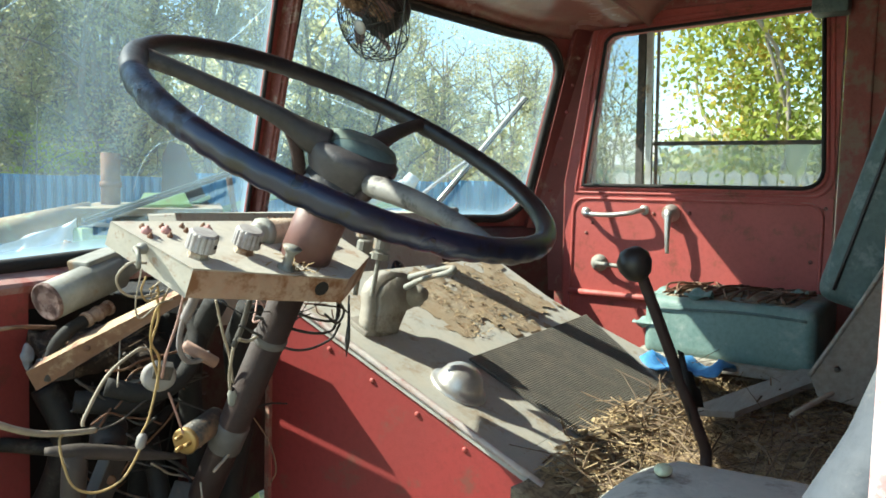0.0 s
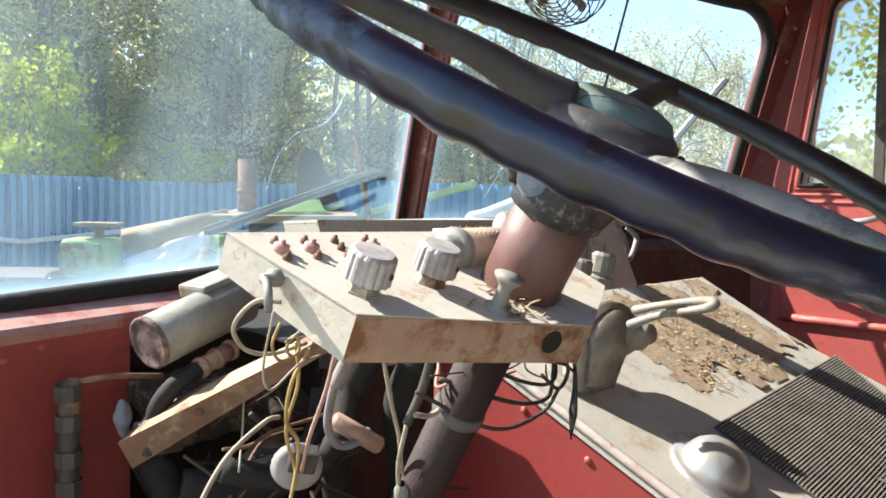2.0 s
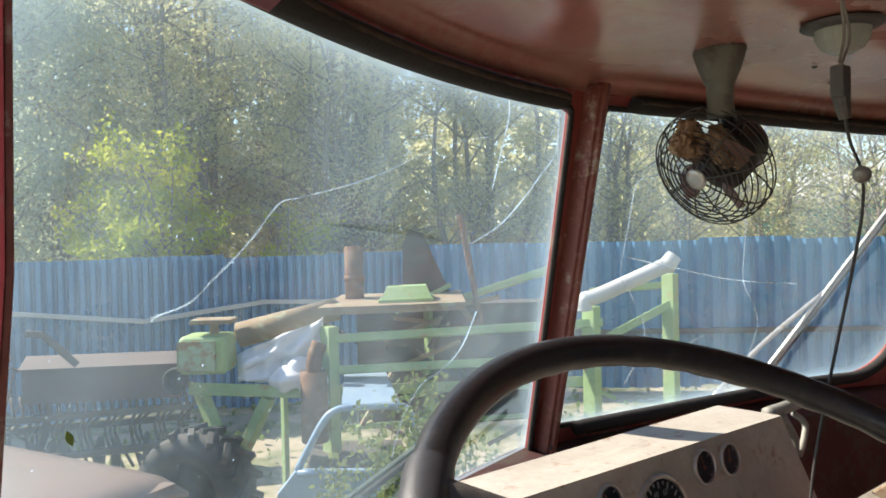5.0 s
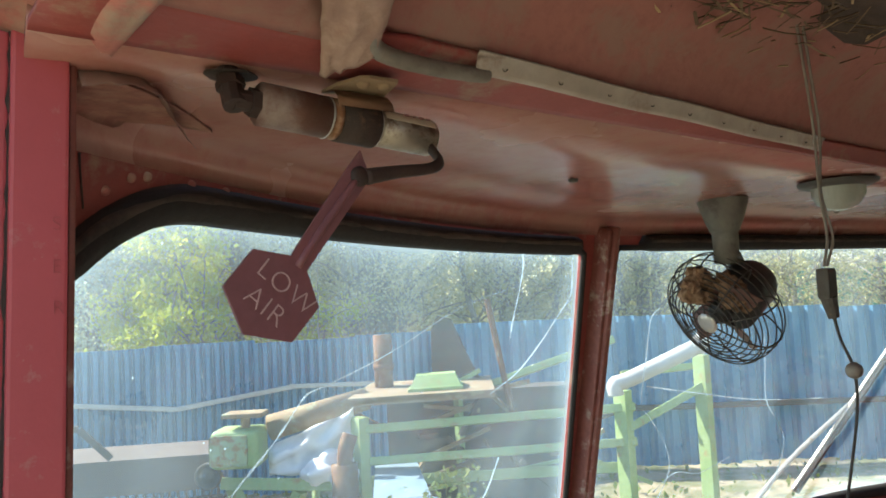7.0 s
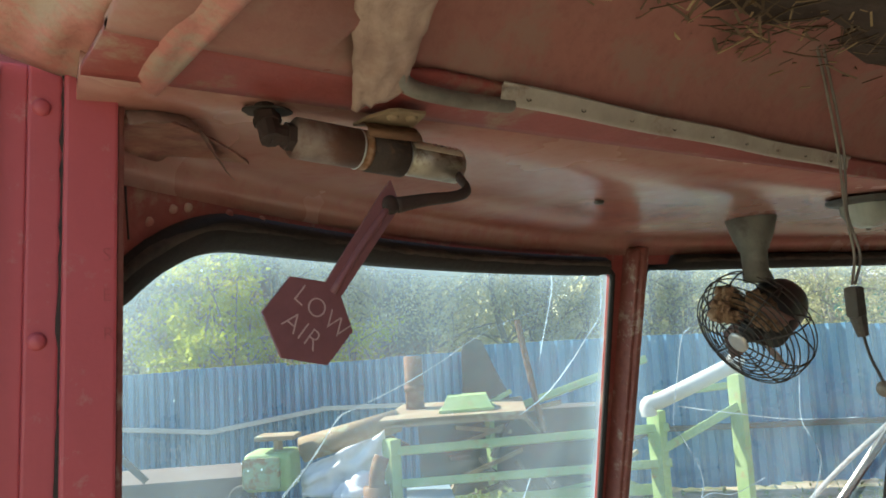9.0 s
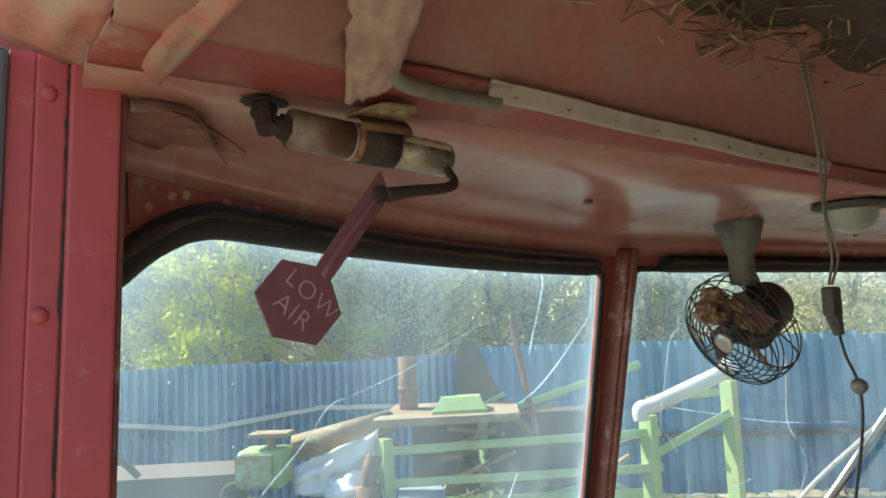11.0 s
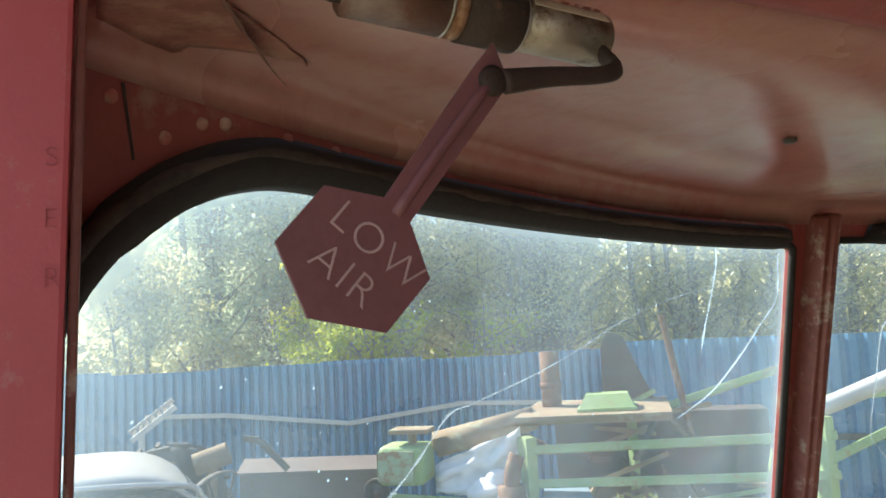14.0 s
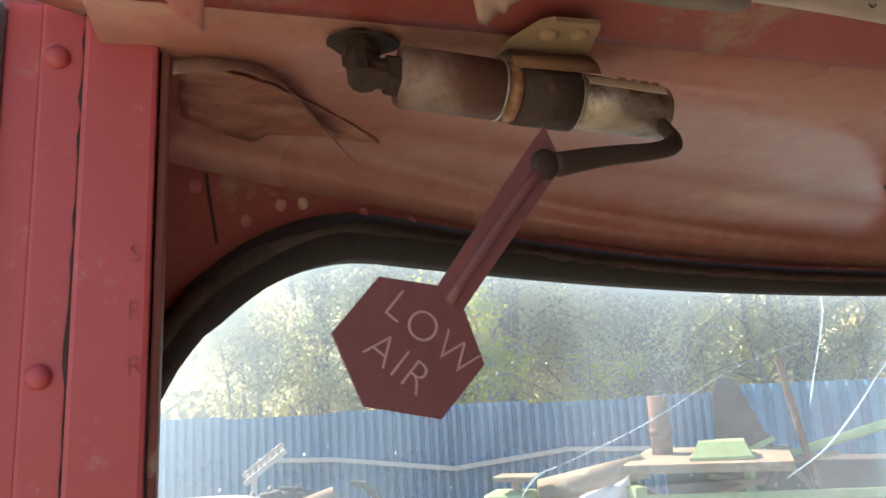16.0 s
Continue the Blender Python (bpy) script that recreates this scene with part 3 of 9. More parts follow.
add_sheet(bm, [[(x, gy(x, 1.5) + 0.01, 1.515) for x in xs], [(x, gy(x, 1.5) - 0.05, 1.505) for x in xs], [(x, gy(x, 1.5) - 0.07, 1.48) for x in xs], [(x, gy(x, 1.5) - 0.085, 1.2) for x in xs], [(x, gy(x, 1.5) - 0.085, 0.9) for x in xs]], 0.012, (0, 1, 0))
structure("wall_front", bm, mat("shade_darkened_maroon", (0.070, 0.018, 0.016), (0.045, 0.015, 0.013), 0.75, scale=9, bump=0.3, spots=(0.06, 0.04, 0.03), spot_amount=0.34), "maroon bulkhead below the passenger windscreen, deep shade in its colour")
bm = blank()
xs = np.linspace(-0.486, -0.165, 8)
add_sheet(bm, [[(x, gy(x, 1.47) - 0.064, z) for x in xs] for z in (1.455, 1.3, 1.1, 0.85)], 0.01, (0, 1, 0))
panel = structure("wall_front", bm, mat("sun_worn_cowl_red", (0.33, 0.056, 0.050), (0.27, 0.052, 0.046), 0.55, scale=6, bump=0.15, spots=(0.20, 0.055, 0.04), spot_amount=0.30), "red-painted cowl side panel with rivets")
for x in np.linspace(-0.50, -0.27, 7):
    bm = blank()
    rivet(bm, (x, gy(x, 1.47) - 0.064, 1.425 + 0.01 * math.sin(40 * x)), (0, -1, 0), 0.004)
    part("rivet", bm, RED, panel, "", True)
# boxes behind the controls, coloured black to hold the recess shade
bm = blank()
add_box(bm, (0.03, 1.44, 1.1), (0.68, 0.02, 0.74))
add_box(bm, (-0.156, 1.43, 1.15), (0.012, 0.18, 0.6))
structure("wall_front", bm, GRIME_SHADE, "bulkhead behind the open dashboard, blackened for the recess shade")

# floor, back and sides
bm = blank()
add_box(bm, (0.53, 0.52, 0.80), (2.14, 2.06, 0.04))
structure("floor", bm, mat("dirty_floor_plate", (0.10, 0.085, 0.07), (0.15, 0.12, 0.09), 0.9, scale=9, bump=0.5), "dirt-covered dark steel cab floor")
bm = blank()
add_box(bm, (0.53, -0.50, 1.5), (2.14, 0.03, 1.5))
structure("wall_back", bm, RED_DARK, "dark red back wall of the cab")
bm = blank()
add_box(bm, (-0.50, -0.18, 1.5), (0.06, 0.62, 1.44), None, 0.008)
add_box(bm, (-0.512, 0.145, 1.5), (0.03, 0.018, 1.44), None, 0.006)
structure("wall_left", bm, mat("sun_bleached_red_paint", (0.55, 0.2, 0.2), (0.62, 0.5, 0.5), 0.5, scale=14, bump=0.1, spots=(0.7, 0.66, 0.66), spot_amount=0.4, spot_scale=16), "sun-bleached flaking red rear door pillar")
bm = blank()
add_box(bm, (1.585, -0.06, 1.5), (0.05, 0.9, 1.44))
add_box(bm, (1.57, 0.36, 1.5), (0.04, 0.07, 1.44), None, 0.008)
structure("wall_right", bm, RED_DARK, "dark red cab side behind the passenger door")
bm = blank()
add_box(bm, (1.585, 0.8, 0.92), (0.05, 0.9, 0.2))
add_box(bm, (1.575, 0.78, 2.215), (0.06, 0.92, 0.05), None, 0.01)
add_box(bm, (1.625, 1.2, 1.5), (0.03, 0.14, 1.4))
structure("wall_right", bm, RED_WORN, "worn red sill and roof rail round the passenger door")

# near door jamb, sloping a little outwards
def lean_x(z):
    return -0.022 * (2.17 - z) - 0.06 * max(0, 1.88 - z)


def leaning(bm):
    bmesh.ops.bisect_plane(bm, geom=bm.verts[:] + bm.edges[:] + bm.faces[:], plane_co=(0, 0, 1.88), plane_no=(0, 0, 1))
    for v in bm.verts:
        v.co.x += lean_x(v.co.z)
    return bm


jamb = thing("wall_left", "red-painted door jamb with domed rivets and a chipped seam", "pillar", (-0.45, 0.99, 0.82), kind="structure")
bm = blank()
add_box(bm, (-0.4540, 0.998, 1.485), (0.0165, 0.022, 1.37), None, 0.0015, 2)
add_box(bm, (-0.4690, 1.0012, 1.485), (0.0135, 0.022, 1.37), None, 0.001, 2)
part("outer_flange", leaning(bm), JAMB_RED, jamb)
bm = blank()
add_box(bm, (-0.4318, 0.992, 1.485), (0.0275, 0.024, 1.37), None, 0.002)
part("inner_flange", leaning(bm), JAMB_RED, jamb)
bm = blank()
add_box(bm, (-0.4155, 0.994, 1.485), (0.0035, 0.018, 1.37), None, 0.001)
part("edge_strip", leaning(bm), RED_BROWN, jamb, "scuffed grey-brown edge strip")
bm = blank()
add_box(bm, (-0.4825, 0.994, 1.485), (0.014, 0.018, 1.37), None, 0.006, 4)
part("door_seal", leaning(bm), mat("grey_blue_rubber", (0.10, 0.11, 0.13), (0.14, 0.15, 0.17), 0.5, scale=20, bump=0.2), jamb, "grey-blue rubber door seal")
bm = blank()
add_box(bm, (-0.4955, 0.994, 1.485), (0.011, 0.026, 1.37), None, 0.004)
# chipped red made pale to show the edge catching the sun
part("outer_edge", leaning(bm), mat("sunlit_chipped_red_edge", (0.50, 0.2, 0.15), (0.55, 0.3, 0.22), 0.6, scale=18, bump=0.3, spots=(0.25, 0.15, 0.1), spot_amount=0.33), jamb, "chipped outer edge, sunlight put into its pale colour")
bm = blank()
random.seed(3)
add_tube(bm, [(-0.4457 + lean_x(2.168 - 0.008 * k) + random.gauss(0, 0.0005), 0.9835, 2.168 - 0.008 * k) for k in range(165)], 0.0009, 5, 1, radii=[random.choice((0.5, 0.8, 1.0, 1.2, 2.2)) for _ in range(170)])
part("seam", bm, SEAM, jamb, "cracked black seam")
for k in range(9):
    bm = blank()
    rivet(bm, (-0.456 + lean_x(2.146 - 0.1255 * k), 0.987, 2.146 - 0.1255 * k), (0, -1, 0), 0.0050)
    part("rivet", bm, JAMB_RED, jamb, "", True)
bm = blank()
add_box(bm, (-0.472, 1.03, 1.5), (0.025, 0.045, 1.38))
structure("wall_left", leaning(bm), RED_DARK, "dark red hollow behind the door jamb")
SCRATCH = mat("scratched_crimson", (0.33, 0.058, 0.066), (0.29, 0.055, 0.06), 0.6)
for x, z, w in ((-0.4285, 2.062, "S"), (-0.429, 2.04, "E"), (-0.429, 2.019, "R")):
    cu = bpy.data.curves.new("letter", "FONT")
    cu.body, cu.size, cu.extrude, cu.offset = w, 0.0105, 0.0002, -0.0003
    ob = new("scratched_letter", cu)
    ob.parent = jamb
    ob.matrix_parent_inverse = world_of(jamb).inverted()
    ob.matrix_basis = pose(x, 0.9797, z, 90, 0, 0)
    cu.materials.append(SCRATCH)

# ceiling: polished front panel, trim strip, dark roof behind
bm = blank()
us = np.linspace(0, 1, 40)
rows = []
for q, z in ((0.0, 2.118), (0.018, 2.136), (0.05, 2.147), (0.35, 2.151), (0.7, 2.153), (1.0, 2.156)):
    xs = [-0.436 - 0.008 * q + (2.006 + 0.008 * q) * u for u in us]
    rows.append([(x, (gy(x, 2.12) - 0.004) * (1 - q) + CREASE * q, z + (0.003 * math.sin(9 * x + 5 * q) if 0.2 < q < 0.9 else 0)) for x in xs])
add_sheet(bm, rows, 0.012, (0, 0, 1))
structure("ceiling", bm, RED_GLOSS, "polished dusty red front ceiling panel", True)
bm = blank()
ROOF = [(0.0, 2.164), (0.008, 2.178), (0.02, 2.2), (0.06, 2.232), (0.15, 2.262), (0.4, 2.29), (0.8, 2.30), (1.2, 2.285), (1.42, 2.26)]


def step(x, q):
    """The roof's step turns rearwards and fades out towards the door."""
    s = min(max((x + 0.31 + 0.5 * q) / 0.04, 0), 1)
    return s * s * (3 - 2 * s)


rows = [[(x, lip(x) - q, (z * step(x, q) + (2.1565 + 0.075 * q) * (1 - step(x, q))) - 0.16 * max(x - 1.28, 0) ** 1.5) for x in np.linspace(-0.444, 1.6, 60)] for q, z in ROOF]
add_sheet(bm, rows, 0.012, (0, 0, 1))
structure("ceiling", bm, mat("browned_red_headlining", (0.345, 0.138, 0.115), (0.285, 0.132, 0.110), 0.8, scale=5, bump=0.2, spots=(0.29, 0.16, 0.13), spot_amount=0.33), "dark red domed roof behind the front panel", True)
bm = blank()
xs = np.linspace(-0.444, 1.57, 54)
add_sheet(bm, [[(x, CREASE + 0.001, 2.154) for x in xs], [(x, CREASE - 0.004, 2.1555) for x in xs], [(x, lip(x) + 0.004, 2.161 - 0.005 * (1 - step(x, 0))) for x in xs], [(x, lip(x) - 0.006, 2.166 - 0.008 * (1 - step(x, 0))) for x in xs]], 0.004, (0, 0, 1))
structure("ceiling", bm, RED_WORN, "dull red rolled band behind the polished ceiling panel", True)
STRIP = mat("pale_worn_trim", (0.40, 0.35, 0.30), (0.31, 0.26, 0.22), 0.5, scale=20, bump=0.2, spots=(0.2, 0.12, 0.09), spot_amount=0.3)
bm = blank()
xs = np.linspace(-0.205, 0.30, 24)
add_sheet(bm, [[(x, lip(x) + dy, z + 0.0006 * math.sin(31 * x)) for x in xs] for dy, z in ((0.001, 2.1585), (-0.002, 2.1565), (-0.005, 2.1565), (-0.0065, 2.1585), (-0.0085, 2.1655), (-0.011, 2.1675))], 0.0016, (0, -0.3, 1))
strip = structure("trim", bm, STRIP, "pale worn metal trim strip along the roof panel", True)
for k in range(9):
    bm = blank()
    x = -0.18 + 0.055 * k
    add_lathe(bm, frame_of((x, lip(x) - 0.0076, 2.1622), (x, lip(x) - 0.0058, 2.1616)), [(0.0022, 0), (0.0018, 0.0012), (0, 0.0012)], 10)
    part("screw_hole", bm, SEAM, strip)
bm = blank()
add_tube(bm, [(-0.312, 0.850, 2.166), (-0.300, 0.872, 2.159), (-0.288, 0.889, 2.1555), (-0.270, 0.898, 2.154), (-0.233, 0.9035, 2.1545), (-0.20, 0.906, 2.1565), (-0.192, 0.907, 2.158)], 0.0052, 10, 6)
tagged(part("roof_pipe", bm, CAST, None, "thin dusty pipe bending into the trim strip under the roof", True), category="pipe")

# passenger door
door = thing("door_1", "closed red steel passenger door with lowered window", "door", (1.57, 0.8, 0.9), kind="structure")
opening = [(1.135, 1.655)] + [(0.43 + 0.05 - 0.05 * math.sin(a), 1.655 + 0.05 - 0.05 * math.cos(a)) for a in np.linspace(0, math.pi / 2, 7)] + [(0.452, 2.13), (0.47, 2.15), (1.05, 2.13), (1.076, 2.112)]
skin = [(1.19, 0.92), (0.40, 0.92), (0.40, 2.19), (1.115, 2.19), (1.20, 1.665)]
bm = blank()
add_ring_plate(bm, skin[::-1], opening[::-1], lambda y, z: (1.552, y, z), 0.045, (1, 0, 0), 140)
part("skin", bm, RED, door)
bm = blank()


def offset_outline(pts, d):
    cx, cy = sum(p[0] for p in pts) / len(pts), sum(p[1] for p in pts) / len(pts)
    return [(cx + (x - cx) * (1 + d / max(abs(x - cx), 0.2)), cy + (y - cy) * (1 + d / max(abs(y - cy), 0.2))) for x, y in pts]


for d, r in ((0.010, 0.007), (0.028, 0.005)):
    add_tube(bm, [(1.552, y, z) for y, z in resampled(offset_outline(opening, d), 120)], r, 8, 1, True)
part("window_moulding", bm, RED, door, "", True)
bm = blank()
add_tube(bm, [(1.552, y, z) for y, z in resampled(rounded(0.425, 0.98, 1.168, 1.612, (0.04,) * 4), 120)], 0.005, 8, 1, True)
add_tube(bm, [(1.545, y, 1.305) for y in np.linspace(1.17, 0.44, 8)], 0.011, 10, 1)
part("pressed_bead", bm, RED, door, "", True)
bm = blank()
add_tube(bm, [(1.545, y, z) for y, z in resampled(opening, 120)], 0.006, 6, 1, True)
part("window_channel", bm, RUBBER, door, "black window channel", True)
for name, a, b, w, d, m in (("vent_frame", (1.56, 0.953, 1.652), (1.56, 0.962, 2.125), 0.016, 0.024, DARK_METAL), ("divider", (1.56, 0.923, 1.652), (1.56, 0.938, 2.128), 0.016, 0.02, CHROME),
                            ("glass_rail", (1.565, 0.915, 1.787), (1.565, 0.437, 1.785), 0.012, 0.013, DARK_METAL), ("guide", (1.57, 0.905, 1.66), (1.57, 0.915, 2.13), 0.007, 0.01, MOTOR)):
    bm = blank()
    add_beam(bm, a, b, d, w, (0, 0, 1) if name != "glass_rail" else (0, 0, 1), 0.002)
    part(name, bm, m, door)
bm = blank()
add_slab(bm, [(1.568, 0.962, 1.65), (1.568, 1.137, 1.65), (1.568, 1.075, 2.125), (1.568, 0.965, 2.125)], 0.004, (1, 0, 0))
vent = part("vent_pane", bm, SIDE_GLASS, door, "dusty quarter-light glass")
vent.visible_shadow = False
bm = blank()
add_slab(bm, [(1.575, 0.915, 1.65), (1.575, 0.435, 1.65), (1.575, 0.437, 1.785), (1.575, 0.915, 1.787)], 0.004, (1, 0, 0))
pane = part("drop_pane", bm, SIDE_GLASS, door, "dusty lowered window glass")
pane.visible_shadow = False
bm = blank()
add_tube(bm, [(1.55, 1.124, 1.568), (1.52, 1.118, 1.566), (1.505, 1.09, 1.562), (1.503, 1.02, 1.562), (1.506, 0.96, 1.57), (1.525, 0.935, 1.578), (1.55, 0.93, 1.58)], 0.008, 10, 8)
for y, z in ((1.124, 1.568), (0.93, 1.58)):
    add_lathe(bm, frame_of((1.553, y, z), (1.5, y, z)), [(0.016, 0), (0.016, 0.004), (0.008, 0.008), (0, 0.008)], 16)
part("grab_handle", bm, CHROME, door, "pitted chrome grab handle", True)
bm = blank()
add_lathe(bm, frame_of((1.553, 0.845, 1.573), (1.4, 0.845, 1.573)), [(0.028, 0), (0.027, 0.012), (0.02, 0.022), (0.014, 0.03), (0.014, 0.04), (0, 0.043)], 24)
add_tube(bm, [(1.52, 0.845, 1.573), (1.512, 0.843, 1.53), (1.508, 0.841, 1.49), (1.512, 0.840, 1.452)], 0.009, 10, 6, radii=[1.4, 1.0, 0.8, 0.7])
part("door_handle", bm, CHROME, door, "pitted chrome door lever", True)
bm = blank()
add_lathe(bm, frame_of((1.553, 1.07, 1.405), (1.4, 1.07, 1.405)), [(0.028, 0), (0.028, 0.006), (0.018, 0.014), (0.012, 0.03), (0, 0.032)], 24)
add_tube(bm, [(1.525, 1.07, 1.405), (1.515, 1.03, 1.404), (1.51, 0.97, 1.401), (1.50, 0.95, 1.40)], 0.007, 8, 5)
part("window_winder", bm, MOTOR, door, "pale worn window winder", True)
for y, z in ((0.90, 1.57), (0.79, 1.575), (1.12, 1.50), (1.10, 1.535), (0.45, 1.45), (0.42, 1.6)):
    bm = blank()
    rivet(bm, (1.552, y, z), (-1, 0, 0), 0.006)
    part("screw", bm, RED_BROWN, door, "", True)
# far windscreen pillar with rivets
bm = blank()
add_slab(bm, [(1.50, gy(1.5, 1.3) - 0.03, 1.30), (1.552, 1.20, 1.30), (1.552, 1.205, 1.66), (1.552, 1.12, 2.17), (1.50, gy(1.5, 2.17) - 0.03, 2.17)], 0.03, (0.6, 0.8, 0))
# worn red again, darkened because the pillar stands in shadow
SHADED_RED = mat("shaded_worn_red_paint", (0.19, 0.040, 0.036), (0.14, 0.038, 0.033), 0.5, scale=9, bump=0.25, spots=(0.26, 0.15, 0.11), spot_amount=0.27)
pillar = structure("wall_right", bm, SHADED_RED, "red windscreen pillar studded with rivets beside the door")
for k in range(9):
    bm = blank()
    z = 1.38 + 0.085 * k
    q = (z - 1.3) / 0.87
    rivet(bm, (1.526, (gy(1.5, z) - 0.03 + 1.205 - 0.085 * max(0, (z - 1.66) / 0.51)) / 2, z), (-0.85, -0.5, 0), 0.006)
    part("rivet", bm, RED_WORN, pillar, "", True)


# ---- engine cover ----
def dog(y):
    return 1.356 + 0.51 * (y - 0.957)


cover = thing("engine_cover", "red-sided engine cover with dusty grey sloping top", "engine cover", (0.6, 0.9, 0.84))
bm = blank()
ys = np.linspace(0.615, 1.135, 10)
left = lambda y: 0.177 + 0.125 * (0.977 - y)
right = lambda y: 0.955 + 0.37 * (0.944 - y) if y < 0.944 else 0.955 + 0.1 * (y - 0.944)
add_sheet(bm, [[(left(y) + (right(y) - left(y)) * k / 8, y, dog(y)) for k in range(9)] for y in ys] , 0.012, (0, 0.4, -1))
part("top_plate", bm, GREY_DUST, cover)
bm = blank()
add_sheet(bm, [[(left(y) + 0.006, y, z if z < 1 else dog(y) - 0.012 if z > 2 else 0.82 + (dog(y) - 0.832) * (z - 1)) for z in (0.83, 1.3, 1.6, 1.85, 3.0)] for y in ys], 0.01, (1, 0, 0))
# red paint deepened in colour for the shadow lying on this side
part("side_panel", bm, mat("shade_deepened_red_paint", (0.30, 0.038, 0.036), (0.25, 0.036, 0.033), 0.5, scale=5, bump=0.12, spots=(0.2, 0.06, 0.045), spot_amount=0.28), cover, "scratched red side panel")
bm = blank()
add_tube(bm, [(left(y) + 0.001, y, dog(y) + 0.001) for y in ys], 0.006, 8, 1)
part("edge_trim", bm, mat("chipped_pale_edge", (0.50, 0.46, 0.43), (0.40, 0.30, 0.27), 0.6, scale=30, bump=0.3, spots=(0.36, 0.12, 0.10), spot_amount=0.30, spot_scale=24), cover, "chipped pale metal edge", True)
bm = blank()
add_sheet(bm, [[(right(y), y, z if z < 1 else dog(y) - 0.012) for z in (0.83, 3.0)] for y in ys], 0.01, (-1, 0, 0))
part("far_side_panel", bm, RED_DUSTY, cover)
bm = blank()
add_slab(bm, [(left(1.13), 1.13, dog(1.13) - 0.013), (right(1.13), 1.13, dog(1.13) - 0.013), (right(1.13), 1.13, 0.84), (left(1.13), 1.13, 0.84)], 0.01, (0, -1, 0))
part("rear_panel", bm, RED_DUSTY, cover)
for y in np.linspace(0.66, 1.0, 5):
    bm = blank()
    rivet(bm, (left(y) + 0.005, y, dog(y) - 0.035), (-1, 0, 0), 0.0045)
    part("bolt", bm, RED, cover, "", True)

# ribbed mat: corner points on the slope
mat_thing = thing("rubber_mat", "ribbed dusty grey rubber mat on the sloping engine cover", "mat", (0.67, 0.77, dog(0.77)))
c00, c10, c11, c01 = (Vector((x, y, dog(y) + 0.003)) for x, y in ((0.43, 0.60), (0.86, 0.60), (0.985, 0.877), (0.40, 0.857)))
bm = blank()
add_slab(bm, [c00, c10, c11, c01], 0.003, (0, -0.45, 0.9))
part("backing", bm, mat("dirt_filled_rubber", (0.06, 0.055, 0.048), (0.09, 0.08, 0.068), 0.95, scale=12, bump=0.3), mat_thing)
bm = blank()
for k in range(62):
    s = (k + 0.5) / 62
    a, b = c00.lerp(c01, s), c10.lerp(c11, s)
    n = Vector((0, -0.45, 0.9)).normalized()
    add_beam(bm, a + n * 0.0045, b + n * 0.0045, 0.0021, 0.0042, n)
part("ribs", bm, MAT_GREY, mat_thing)

bm = blank()
dome_m = frame_of((0.300, 0.815, dog(0.815)), (0.300, 0.815 - 0.45, dog(0.815) + 0.9))
add_lathe(bm, dome_m, [(0.052, 0.0), (0.052, 0.003), (0.047, 0.006), (0.042, 0.008), (0.039, 0.016), (0.034, 0.027), (0.025, 0.036), (0.012, 0.042), (0, 0.043)], 36)
tagged(part("dome_lamp", bm, CHROME, None, "scratched chrome dome cap on the engine cover", True), category="cap")

# chaff, straw and litter
random.seed(5)


def scatter(name, label, category, material, count, region, length, r, lift, parent=None):
    """Loose straws or flakes lying at random."""
    verts, faces = [], []
    for _ in range(count):
        x, y, z = region()
        a, tilt = random.uniform(0, 2 * math.pi), random.gauss(0, 0.25)
        ln, w = random.uniform(*length), r * random.uniform(0.5, 1.5)
        d = Vector((math.cos(a) * math.cos(tilt), math.sin(a) * math.cos(tilt), math.sin(tilt))) * ln / 2
        s = Vector((-math.sin(a), math.cos(a), 0)) * w
        u = Vector((0, 0, w))
        c = Vector((x, y, z + lift + abs(d.z)))
        bend = Vector((0, 0, random.uniform(-0.1, 0.12) * ln))
        k = len(verts)
        for q, o in ((-1, Vector()), (0, bend), (1, Vector())):
            p = c + d * q + o
            verts += [p + s, p + u, p - s]
        for b in (k, k + 3):
            for i in range(3):
                j = (i + 1) % 3
                faces.append((b + i, b + j, b + 3 + j, b + 3 + i))
    ob = mesh_from(name, verts, faces, material)
    return tagged(ob, label, category, kind="stuff")


def bed_height(x, y):
    base = 1.160 + 0.03 * noise.noise((3 * x, 3 * y, 0)) + 0.012 * noise.noise((11 * x, 11 * y, 3))
    return base + max(0, y - 0.56) * 0.5


STRAWS = leaf_mat("mixed_dry_straw", (0.20, 0.13, 0.07), (0.40, 0.29, 0.16), (0.60, 0.48, 0.30), 0.12)
TWIGS = leaf_mat("dark_twigs", (0.07, 0.05, 0.035), (0.16, 0.11, 0.07), (0.3, 0.22, 0.14), 0.12)
bm = blank()
xs, yy = np.linspace(0.16, 1.52, 70), np.linspace(-0.1, 0.635, 44)
add_sheet(bm, [[(x, y, bed_height(x, y)) for x in xs] for y in yy], 0.33, (0, 0, -1))
tagged(part("straw_bed", bm, STRAW_BED, None, "packed straw and dirt heaped behind the engine cover", True), category="straw", kind="stuff")


def on_bed():
    x, y = random.uniform(0.25, 1.4), random.uniform(0.15, 0.64)
    return x, y, bed_height(x, y)


scatter("loose_straw", "loose dry straw over the engine cover and floor", "straw", STRAWS, 11000, on_bed, (0.012, 0.07), 0.0009, 0.002)
scatter("dry_twigs", "dark dry twigs and stalks in the straw", "twigs", TWIGS, 1500, on_bed, (0.04, 0.18), 0.0013, 0.004)


def on_slope():
    u, v = random.random(), random.random()
    y = 0.90 + 0.225 * v
    x = 0.50 + 0.44 * u * (0.6 + 0.4 * v)
    return x, y, dog(y)


